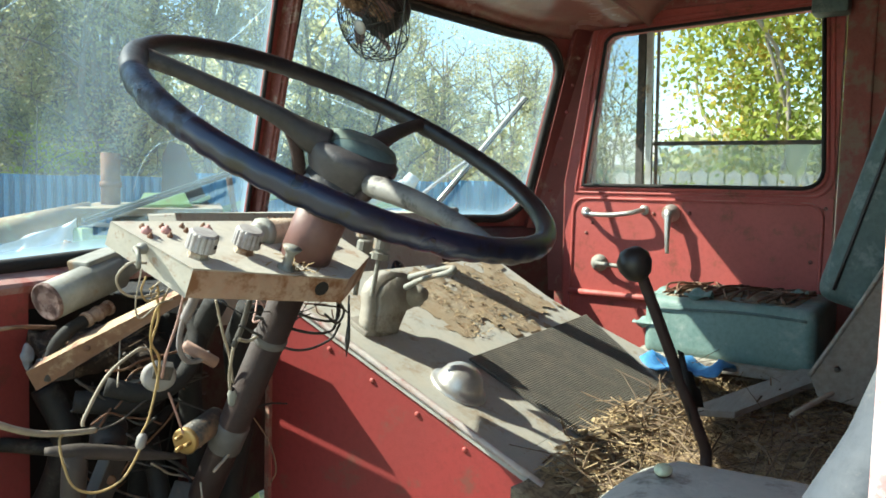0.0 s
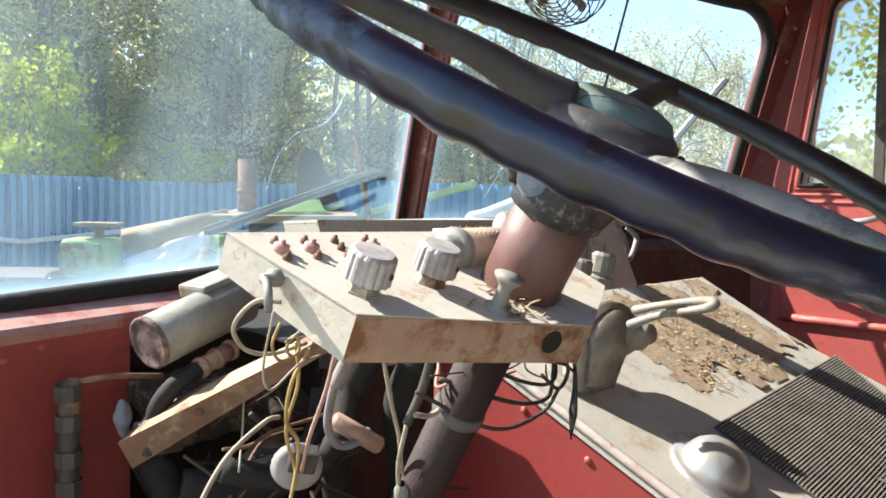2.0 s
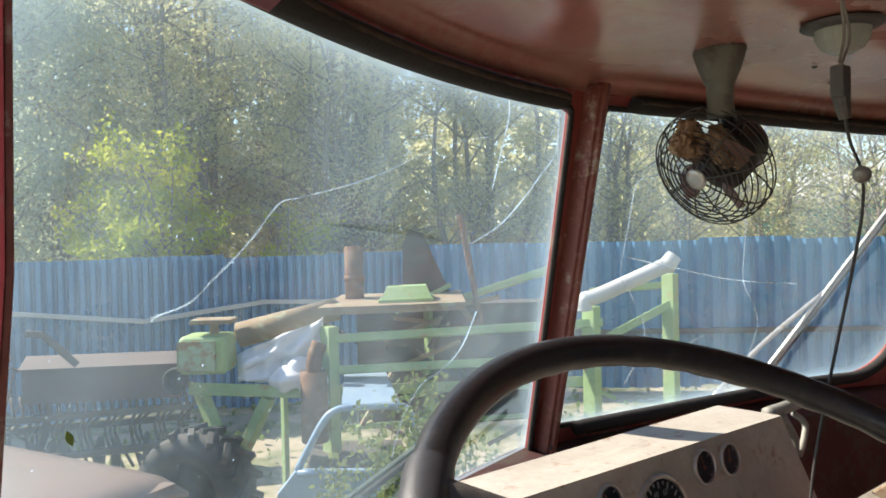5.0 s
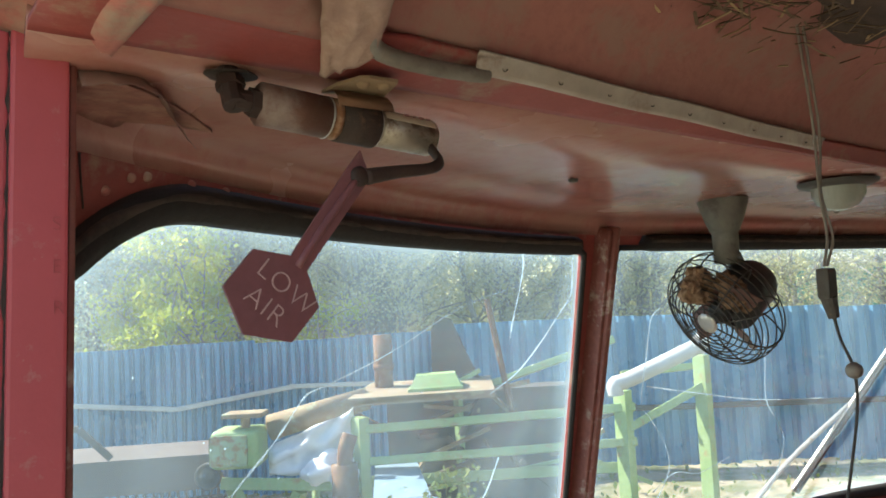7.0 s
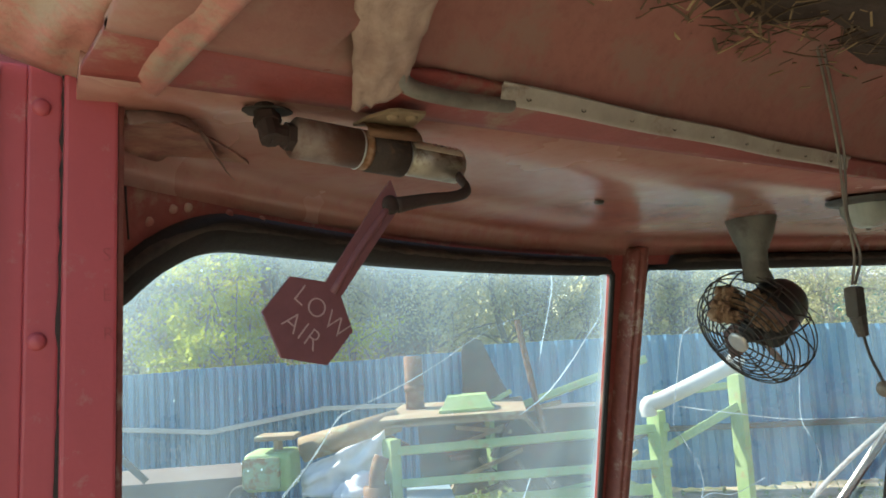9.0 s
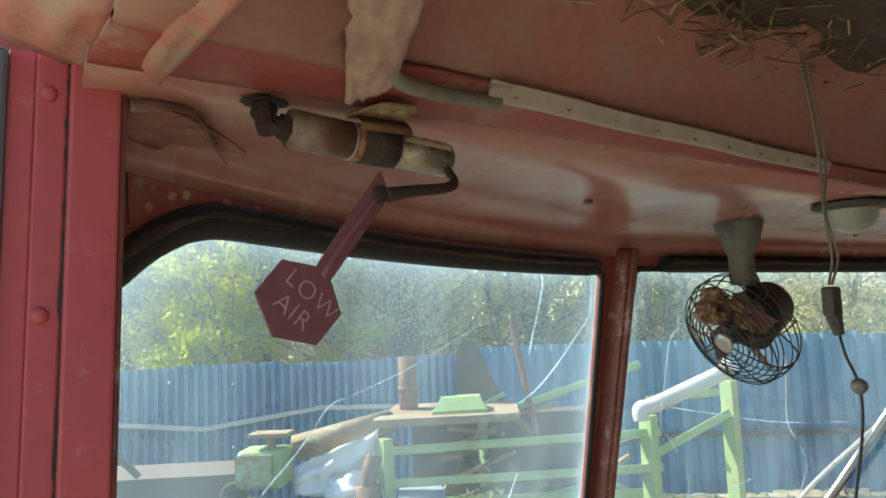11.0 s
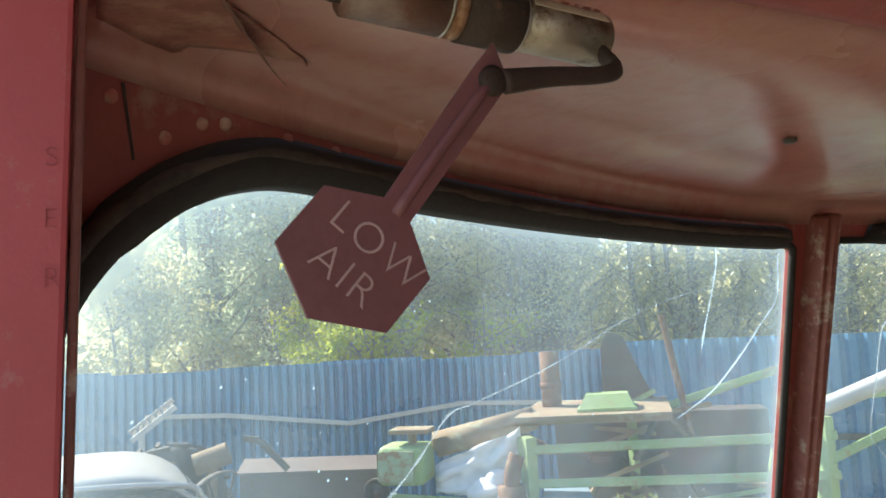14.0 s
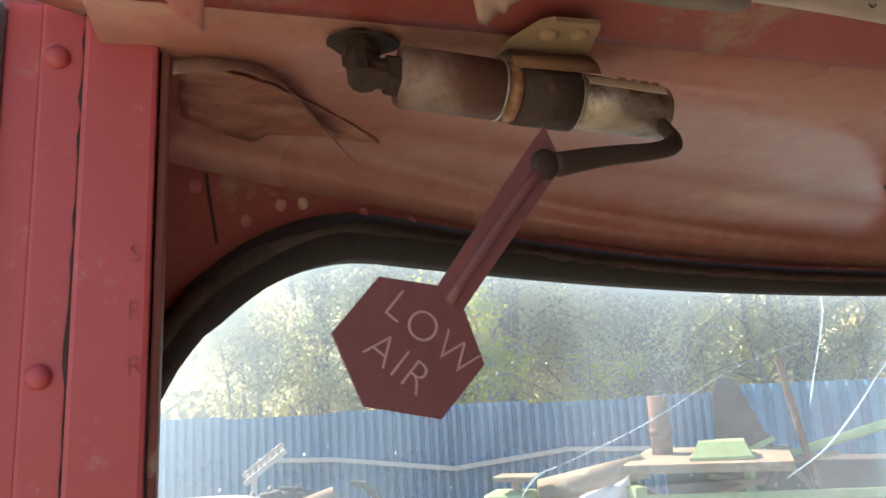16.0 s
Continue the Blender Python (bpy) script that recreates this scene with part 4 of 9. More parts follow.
def chaff_gap(p):
    """Whether the chaff leaves this spot of the plate bare."""
    edge = min((p.x - 0.44) * 1.2, 0.95 - p.x, p.y - 0.87, 1.15 - p.y) / 0.12
    return edge + 0.9 * noise.noise((13 * p.x, 13 * p.y, 2)) + 0.5 * noise.noise((37 * p.x, 37 * p.y, 6)) < 0.35


bm = blank()
rows = []
for y in np.linspace(0.875, 1.13, 60):
    rows.append([(x, y, dog(y) + 0.001 + max(0.0, 0.003 * noise.noise((9 * x, 9 * y, 1)) + 0.002 * noise.noise((31 * x, 31 * y, 4)) + 0.002 - 0.02 * max(0, 0.60 - x) - 0.05 * max(0, 0.90 - y))) for x in np.linspace(0.43, 0.95, 110)])
add_sheet(bm, rows, 0.004, (0, 0.4, -1))
bmesh.ops.delete(bm, geom=[f for f in bm.faces if chaff_gap(f.calc_center_median())], context="FACES")
tagged(part("chaff", bm, CHIPS, None, "tan chaff and dust caked on the engine cover", True), category="chaff", kind="stuff")
scatter("chaff_bits", "bits of chaff and leaf on the engine cover", "chaff", STRAWS, 380, on_slope, (0.003, 0.012), 0.0011, 0.004)

scatter("leaf_litter", "pale chips and dry leaves among the straw", "litter", STRAWS, 1300, on_bed, (0.006, 0.022), 0.0042, 0.006)
# blue rag
bm = blank()
rows = []
for i in range(12):
    v = i / 11
    rows.append([Vector((0.94 + 0.10 * v + 0.004 * noise.noise((k, i, 0)), 0.735 - 0.195 * k / 17 - 0.02 * v, 1.212 + 0.03 * math.sin(math.pi * v) * (0.5 + 0.5 * math.sin(k * 0.9)) + 0.008 * noise.noise((k * 0.5, i * 0.5, 2)) + 0.012)) for k in range(18)])
add_sheet(bm, rows, 0.003, (0, 0, -1))
tagged(part("plastic_bowl", bm, BLUE_RAG, None, "crumpled bright blue plastic bowl lying on straw", True), category="plastic")

# boards
bm = blank()
add_slab(bm, [(0.66, 0.53, 1.205), (1.42, 0.31, 1.235), (1.40, 0.24, 1.235), (0.70, 0.45, 1.205)], 0.012, (0, 0, 1))
tagged(part("board", bm, WOOD_GREY, None, "weathered grey board lying across the straw"), category="board")

# gear lever
lever = thing("gear_lever", "bent rusty gear lever with a black ball knob", "gear lever", (0.36, 0.42, 1.18))
bm = blank()
add_tube(bm, [(0.352, 0.412, 1.15), (0.360, 0.416, 1.20), (0.364, 0.417, 1.235), (0.357, 0.424, 1.262), (0.333, 0.449, 1.34), (0.308, 0.476, 1.425), (0.283, 0.503, 1.508)], 0.0085, 12, 6)
part("shaft", bm, COLUMN_DARK, lever, "", True)
bm = blank()
add_lathe(bm, frame_of((0.284, 0.503, 1.498), (0.262, 0.515, 1.545)), [(0.010, -0.002), (0.019, 0.006), (0.0245, 0.02), (0.024, 0.032), (0.016, 0.043), (0, 0.047)], 28)
part("knob", bm, BLACK, lever, "chipped black knob", True)
bm = blank()
tear = [(-0.004, -0.052), (0.006, -0.058), (0.012, -0.036), (0.022, -0.040), (0.021, -0.012), (0.015, -0.004), (0.013, 0.018), (0.006, 0.022), (0.004, 0.050), (-0.003, 0.056)]
add_prism(bm, tear, 0.004, Matrix.Translation((0.333, 0.444, 1.34)) @ Matrix.Rotation(radians(-40), 4, "Z") @ Matrix.Rotation(radians(90), 4, "X") @ Matrix.Rotation(radians(14), 4, "Z"))
part("torn_boot", bm, RUBBER, lever, "torn black rubber strip", True)

# ---- steering ----
WC, WT = Vector((-0.05, 0.76, 1.675)), 0.491
WM = Matrix.Translation(WC) @ Matrix.Rotation(WT, 4, "X")
wheel = thing("steering_wheel", "large worn black three-spoke steering wheel", "steering wheel", WC)


def on_rim(deg, r=0.264, h=0.0):
    return WM @ Vector((r * math.cos(radians(deg)), r * math.sin(radians(deg)), h))


def rim_piece(a0, a1, material, name, label=""):
    """A length of the rim: a round section with finger scallops below and a lumpy, worn skin."""
    bm = blank()
    steps, seg = max(8, int(abs(a1 - a0) / 1.1)), 18
    rings = []
    for i in range(steps + 1):
        a = a0 + (a1 - a0) * i / steps
        fat = min(max((300 - a) / 24, 0), 1) * min(max((a - 128) / 10, 0), 1)
        thick = 0.0130 + 0.0018 * fat
        c = on_rim(a, 0.2655)
        out, up = (c - WC).normalized(), WM.to_3x3() @ Vector((0, 0, 1))
        scallop = (0.5 + 0.5 * math.cos(radians(a * 52))) ** 1.5
        ring = []
        for k in range(seg):
            p = 2 * math.pi * k / seg
            low = max(0.0, -math.sin(p - 0.5)) ** 0.7
            r = thick * (1.0 - 0.11 * scallop * low) + 0.0011 * noise.noise(c * 28 + Vector((math.cos(p), math.sin(p), 0))) * (0.35 + low)
            ring.append(bm.verts.new(c + r * (math.cos(p) * out + math.sin(p) * up)))
        rings.append(ring)
    for p, q in zip(rings, rings[1:]):
        for k in range(seg):
            bm.faces.new((p[k], p[(k + 1) % seg], q[(k + 1) % seg], q[k]))
    bmesh.ops.recalc_face_normals(bm, faces=bm.faces[:])
    return part(name, bm, material, wheel, label, True)


rim_piece(288, 494, mat("worn_black_grip", (0.012, 0.012, 0.014), (0.018, 0.018, 0.022), 0.34, scale=7, fine=160, bump=0.2, spots=(0.03, 0.028, 0.027), spot_amount=0.3, spot_scale=40, coat=0.15), "rim")
rim_piece(186, 288, SKY_SHEEN_RIM, "rim_grip", "worn black rim with the sky's blue sheen in its colour")
rim_piece(158, 186, mat("blue_grey_worn_rim", (0.065, 0.09, 0.13), (0.028, 0.042, 0.075), 0.3, scale=26, bump=0.25, spots=(0.012, 0.012, 0.014), spot_amount=0.38, spot_scale=34), "rim_patch", "rim rubbed dull blue-grey")
rim_piece(134, 158, GREY_RIM, "rim_patch", "rim worn down to grey")
for deg, m, pts, radii in (
        (138, SPOKE, ((0.030, -0.020), (0.056, -0.017), (0.080, -0.011), (0.11, -0.006), (0.16, -0.003), (0.22, 0.0), (0.262, 0.0)), [1.9, 1.7, 1.25, 1.05, 0.97, 0.9, 1.05]),
        (19.5, SPOKE, ((0.044, -0.05), (0.062, -0.034), (0.08, -0.02), (0.15, -0.006), (0.22, 0.0), (0.262, 0.0)), [1.9, 1.6, 1.3, 1.0, 0.85, 1.0]),
        (-100.5, SPOKE_LIGHT, ((0.050, -0.036), (0.058, -0.034), (0.075, -0.029), (0.11, -0.019), (0.16, -0.008), (0.22, 0.0), (0.262, 0.0)), [0.5, 1.15, 1.3, 1.25, 1.1, 0.95, 1.0])):
    bm = blank()
    add_tube(bm, [on_rim(deg, r, h) for r, h in pts], 0.0110, 14, 6, radii=radii)
    part("spoke", bm, m, wheel, "" if m is SPOKE else "spoke rubbed bare and pale", True)
bm = blank()
add_lathe(bm, WM, [(0.030, -0.104), (0.038, -0.101), (0.0415, -0.090), (0.042, -0.070), (0.040, -0.052), (0.028, -0.047)], 40)
part("hub_drum", bm, mat("greasy_speckled_drum", (0.022, 0.021, 0.024), (0.04, 0.038, 0.04), 0.6, scale=30, bump=0.5, spots=(0.16, 0.15, 0.145), spot_amount=0.30, spot_scale=130), wheel, "greasy speckled hub drum", True)
for deg in (138, 19.5, 262):
    bm = blank()
    add_tube(bm, [on_rim(deg, 0.082, -0.016), on_rim(deg, 0.066, -0.032), on_rim(deg, 0.052, -0.056), on_rim(deg, 0.040, -0.086)], 0.0085, 10, 6, radii=[0.9, 1.2, 1.3, 1.0], flat=0.8)
    part("hub_web", bm, COLUMN_DARK, wheel, "greasy black web under the spoke", True)
bm = blank()
add_lathe(bm, WM @ Matrix.Translation((-0.034, 0.006, -0.072)) @ Matrix.Rotation(radians(-80), 4, "Y"), [(0.019, 0.0), (0.018, 0.004), (0.012, 0.008), (0, 0.009)], 20)
part("drum_cap", bm, mat("blue_grey_worn_cap", (0.11, 0.15, 0.20), (0.20, 0.22, 0.24), 0.5, scale=40, bump=0.2, spots=(0.3, 0.29, 0.27), spot_amount=0.3), wheel, "blue-grey worn cap", True)
bm = blank()
add_lathe(bm, WM @ Matrix.Translation((0.012, 0.0, 0)), [(0.030, -0.074), (0.041, -0.066), (0.050, -0.053), (0.057, -0.038), (0.061, -0.025), (0.060, -0.017), (0.054, -0.012), (0.03, -0.009), (0, -0.008)], 44, 0.96)
part("hub", bm, HUB_GREY, wheel, "grimy purple-grey hub bowl", True)
for keep in (1, -1):
    bm = blank()
    m = WM @ Matrix.Translation((0.022, 0.002, -0.009)) @ Matrix.Rotation(-0.35, 4, "Z")
    add_lathe(bm, Matrix(), [(0.052, -0.012), (0.0515, -0.003), (0.046, 0.0045), (0.034, 0.0090), (0.017, 0.0115), (0.0, 0.012)], 44, 0.84)
    bmesh.ops.bisect_plane(bm, geom=bm.verts[:] + bm.edges[:] + bm.faces[:], plane_co=(0, -0.022 + 0.0006 * keep, 0), plane_no=(0.25 * keep, keep, 0), clear_inner=True)
    bm.transform(m)
    part("horn_button", bm, GREEN_GREY if keep > 0 else mat("blue_green_bakelite", (0.10, 0.16, 0.16), (0.14, 0.2, 0.19), 0.5, scale=16, bump=0.2), wheel, "cracked grey-green horn button", True)
bm = blank()
add_tube(bm, [WM @ Vector((0.018 + 0.055 * math.cos(a), 0.009 + 0.049 * math.sin(a), -0.017)) for a in np.linspace(2.2, 5.6, 24)], 0.0012, 5, 1)
part("crack", bm, SEAM, wheel, "", True)
SLEEVE_TAPE = mat("grubby_grey_tape", (0.13, 0.12, 0.115), (0.09, 0.08, 0.075), 0.7, scale=30, bump=0.3)
# column
axis = (WM.to_3x3() @ Vector((0, 0, -1))).normalized()
column = thing("steering_column", "brown-painted steering column running down to the floor", "column", WC + axis * 0.7)
bm = blank()
add_rod(bm, WC + axis * 0.085, WC + axis * 0.19, 0.0335, 0.0335, 28)
part("upper_tube", bm, COLUMN, column, "faded brown upper tube", True)
bm = blank()
add_rod(bm, WC + axis * 0.19, WC + axis * 0.86, 0.0225, 0.0225, 24)
part("lower_tube", bm, COLUMN_DARK, column, "greasy dark lower tube", True)
bm = blank()
for d, w in ((0.455, 0.045), (0.30, 0.012)):
    add_lathe(bm, frame_of(WC + axis * d, WC + axis * (d + w)), [(0.0225, 0), (0.0245, 0.002), (0.0242, w * 0.5), (0.0245, w - 0.002), (0.0225, w)], 24)
part("tape_wrap", bm, SLEEVE_TAPE, column, "grey tape wrapped round the column", True)

# ---- control box ----
BN = Vector((0.0074, -0.3816, 0.9243)).normalized()


def bz(x, y, h=0.0):
    """A point on the tilted lid of the control box, h above it."""
    z = 1.52 + (0.3816 * (y - 0.83) - 0.0074 * (x + 0.236)) / 0.9243
    return Vector((x, y, z)) + BN * h


BOX = [(-0.237, 0.830), (-0.033, 0.779), (0.070, 0.830), (0.075, 0.90), (0.02, 0.943), (-0.262, 0.945)]
box = thing("control_box", "dusty cream sheet-metal switch box with rusty front", "control box", bz(-0.1, 0.85, -0.05))
bm = blank()
add_slab(bm, [bz(x, y) for x, y in BOX], 0.0025, -BN)
part("lid", bm, CREAM, box)
for i, m, lab in ((0, CREAM_RUST, "rusty front face"), (1, CREAM_RUST, ""), (5, CREAM, "cream side face")):
    a, b = bz(*BOX[i]), bz(*BOX[(i + 1) % 6])
    bm = blank()
    drop = (0.037, 0.035) if i != 5 else (0.03, 0.037)
    n = (b - a).cross(BN).normalized()
    add_slab(bm, [a - BN * 0.001, b - BN * 0.001, b - BN * drop[1], a - BN * drop[0]], 0.0025, -n)
    part("side", bm, m, box, lab)
bm = blank()
hole_at = bz(-0.068, 0.789, -0.017) + Vector((-0.0, -0.0015, 0))
hn = (bz(*BOX[1]) - bz(*BOX[0])).cross(BN).normalized()
add_lathe(bm, frame_of(hole_at, hole_at + hn), [(0.0105, -0.001), (0.0095, 0.0008), (0, 0.0008)], 20)
part("hole", bm, GRIME_SHADE, box)
# rotary knobs
KNOB_GREY = mat("faded_mauve_grey_plastic", (0.36, 0.33, 0.33), (0.44, 0.42, 0.40), 0.6, scale=30, bump=0.15, spots=(0.24, 0.21, 0.20), spot_amount=0.3)
CHIP_NUT = mat("paint_chipped_nut", (0.50, 0.46, 0.38), (0.36, 0.30, 0.22), 0.6, metal=0.2, scale=40, bump=0.2, spots=(0.22, 0.12, 0.07), spot_amount=0.33)
for x, y in ((-0.211, 0.855), (-0.138, 0.860)):
    k = thing("rotary_knob", "fluted grey switch knob on the control box", "knob", bz(x, y), "switch knobs")
    bm = blank()
    add_lathe(bm, frame_of(bz(x, y), bz(x, y, 1)), [(0.0135, 0), (0.0130, 0.0015), (0.0115, 0.0018), (0.0115, 0.0065), (0.0065, 0.0075), (0.0065, 0.015), (0, 0.015)], 6)
    part("nut", bm, CHIP_NUT, k, "worn hexagonal nut")
    bm = blank()
    m = frame_of(bz(x, y), bz(x, y, 1))
    n = 48
    lo, hi, top = [], [], []
    for i in range(n):
        a, r = 2 * math.pi * i / n, 0.0178 - (0.0012 if i % 3 == 0 else 0)
        lo.append(bm.verts.new(m @ Vector((r * math.cos(a), r * math.sin(a), 0.010))))
        hi.append(bm.verts.new(m @ Vector((0.97 * r * math.cos(a), 0.97 * r * math.sin(a), 0.029))))
        top.append(bm.verts.new(m @ Vector((0.0142 * math.cos(a), 0.0142 * math.sin(a), 0.0315))))
    for i in range(n):
        j = (i + 1) % n
        bm.faces.new((lo[i], lo[j], hi[j], hi[i])), bm.faces.new((hi[i], hi[j], top[j], top[i]))
    bm.faces.new(top), bm.faces.new(lo[::-1])
    part("grip", bm, KNOB_GREY, k)
    bm = blank()
    p = m @ Vector((0.0172 * math.cos(-1.25), 0.0172 * math.sin(-1.25), 0.019))
    add_rod(bm, p, p + (p - m @ Vector((0, 0, 0.019))).normalized() * 0.0012, 0.0024, 0.0024, 12)
    part("set_screw", bm, SEAM, k)
# push-pull knob
k = thing("pull_knob", "dusty mushroom-shaped pull knob on the control box", "knob", bz(-0.111, 0.815))
bm = blank()
add_lathe(bm, frame_of(bz(-0.111, 0.815), bz(-0.111, 0.815, 1)), [(0.011, 0), (0.011, 0.003), (0.0065, 0.004), (0.0055, 0.02), (0.011, 0.026), (0.012, 0.029), (0, 0.030)], 24)
part("button", bm, MOTOR, k, "", True)
# toggle stubs
random.seed(2)
SWITCH_PINK = mat("faded_pink_insulator", (0.52, 0.27, 0.25), (0.42, 0.22, 0.19), 0.6, scale=40, bump=0.1)
for i, x in enumerate((-0.240, -0.213, -0.184, -0.152)):
    for j, y in enumerate((0.903, 0.915, 0.927)):
        bm = blank()
        m = frame_of(bz(x + 0.003 * j, y), bz(x + 0.003 * j, y, 1))
        big = j == 1 and i != 2
        add_lathe(bm, m, [(0.0058, 0), (0.0062, 0.002), (0.0058, 0.0055), (0.0035, 0.0062), (0.0022, 0.0064), (0.0022, 0.009), (0, 0.009)] if big else [(0.0036, 0), (0.0032, 0.003), (0.0018, 0.0035), (0.0015, 0.006), (0, 0.006)], 10)
        tagged(part("toggle_switch", bm, SWITCH_PINK if big else RUST, None, "small faded switch stub on the cream box", True), category="switch", group="switch stubs")
# wing screw on the side
bm = blank()
p = bz(-0.2525, 0.893, -0.008)
add_lathe(bm, frame_of(p, p + Vector((-1, -0.2, 0))), [(0.007, 0), (0.007, 0.006), (0.004, 0.007), (0.004, 0.014), (0, 0.014)], 6)
add_tube(bm, [p + Vector((-0.012, -0.002, 0)), p + Vector((-0.016, -0.012, -0.004)), p + Vector((-0.018, -0.016, -0.012)), p + Vector((-0.014, -0.01, -0.02))], 0.003, 8, 5)
tagged(part("terminal_screw", bm, MOTOR, box, "rusty terminal nut", True))
# second small switch box
SN = Vector((0, 0.06, 1)).normalized()
small = thing("switch_box", "small cream switch box with rows of stubs", "switch box", (0.04, 0.98, 1.53))
q = [Vector(p) for p in ((-0.030, 0.918, 1.566), (0.118, 0.938, 1.563), (0.130, 0.998, 1.563), (-0.018, 0.972, 1.567))]
bm = blank()
add_slab(bm, q, 0.045, (0, 0.2, -1))
part("case", bm, CREAM, small)
for i in range(4):
    for j in range(3):
        bm = blank()
        p = (q[0].lerp(q[1], (i + 0.9) / 5)).lerp(q[3].lerp(q[2], (i + 0.9) / 5), (j + 1.1) / 3.6)
        add_lathe(bm, frame_of(p, p + SN), [(0.0026, 0), (0.0026, 0.002), (0.0014, 0.0026), (0.0014, 0.0045), (0, 0.0045)], 8)
        part("stub", bm, RUST, small)
bm = blank()
add_lathe(bm, frame_of((0.066, 0.944, 1.565), Vector((0.066, 0.944, 1.565)) + SN), [(0.017, 0), (0.0165, 0.008), (0.012, 0.016), (0.006, 0.0195), (0, 0.0205)], 24)
part("cap", bm, CHROME, small, "dull metal cap", True)
bm = blank()
add_rod(bm, (-0.0787, 0.8904, 1.552), (0.022, 0.9030, 1.552), 0.0190, 0.0190, 28)
for i in range(11):
    rivet(bm, Vector((-0.062 + 0.0072 * i, 0.8792 + 0.0009 * i, 1.5678)), (0, -0.7, 0.75), 0.0010)
part("flasher_can", bm, mat("faded_copper_paint", (0.46, 0.31, 0.22), (0.54, 0.44, 0.34), 0.55, scale=16, bump=0.15, spots=(0.30, 0.16, 0.09), spot_amount=0.28, spot_scale=40), small, "faded copper-coloured canister", True)
bm = blank()
add_lathe(bm, frame_of((-0.0787, 0.8904, 1.552), (-0.178, 0.878, 1.552)), [(0.0202, -0.004), (0.0202, 0.003), (0.017, 0.005), (0.0145, 0.006), (0.0138, 0.013), (0.011, 0.016), (0, 0.0165)], 28)
part("can_cap", bm, MOTOR, small, "dull grey end cap", True)


# ---- instrument panel ----
DT = [Vector(p) for p in ((0.078, 1.277, 1.562), (0.826, 1.261, 1.560), (0.93, 1.222, 1.34), (0.118, 1.235, 1.36))]
DN = (DT[1] - DT[0]).cross(DT[3] - DT[0]).normalized()
if DN.y > 0:
    DN = -DN


def dash_at(x, z, h=0.0):
    """A point on the sloping face of the instrument panel, h in front of it."""
    y = DT[0].y - (DN.x * (x - DT[0].x) + DN.z * (z - DT[0].z)) / DN.y
    return Vector((x, y, z)) + DN * h


dash = thing("instrument_panel", "cream sheet-metal instrument panel full of round gauges", "dashboard", (0.5, 1.3, 1.34))
bm = blank()
add_slab(bm, DT, 0.004, -DN)
DASH_CREAM = mat("dulled_cream_panel_paint", (0.43, 0.395, 0.345), (0.35, 0.32, 0.275), 0.72, scale=12, bump=0.2, spots=(0.25, 0.16, 0.11), spot_amount=0.26, spot_scale=30)
part("face", bm, DASH_CREAM, dash)
bm = blank()
top = [DT[0] + Vector((0, 0, 0.002)), DT[1] + Vector((0, 0, 0.002)), Vector((0.806, 1.372, 1.566)), Vector((0.105, 1.392, 1.558))]
add_slab(bm, top, 0.004, (0, 0, -1))
part("top", bm, DASH_CREAM, dash, "dusty top plate")
bm = blank()
add_slab(bm, [DT[0], Vector((0.105, 1.392, 1.556)), Vector((0.13, 1.36, 1.34)), DT[3]], 0.004, (1, 0, 0))
part("end_plate", bm, DASH_CREAM, dash)
bm = blank()
add_slab(bm, [DT[1], Vector((0.806, 1.372, 1.562)), Vector((0.93, 1.35, 1.36)), DT[2]], 0.004, (-1, 0, 0))
part("end_plate", bm, DASH_CREAM, dash)


NEEDLE = mat("faded_orange_needle", (0.62, 0.26, 0.13), (0.52, 0.2, 0.1), 0.5, scale=30, bump=0.0)


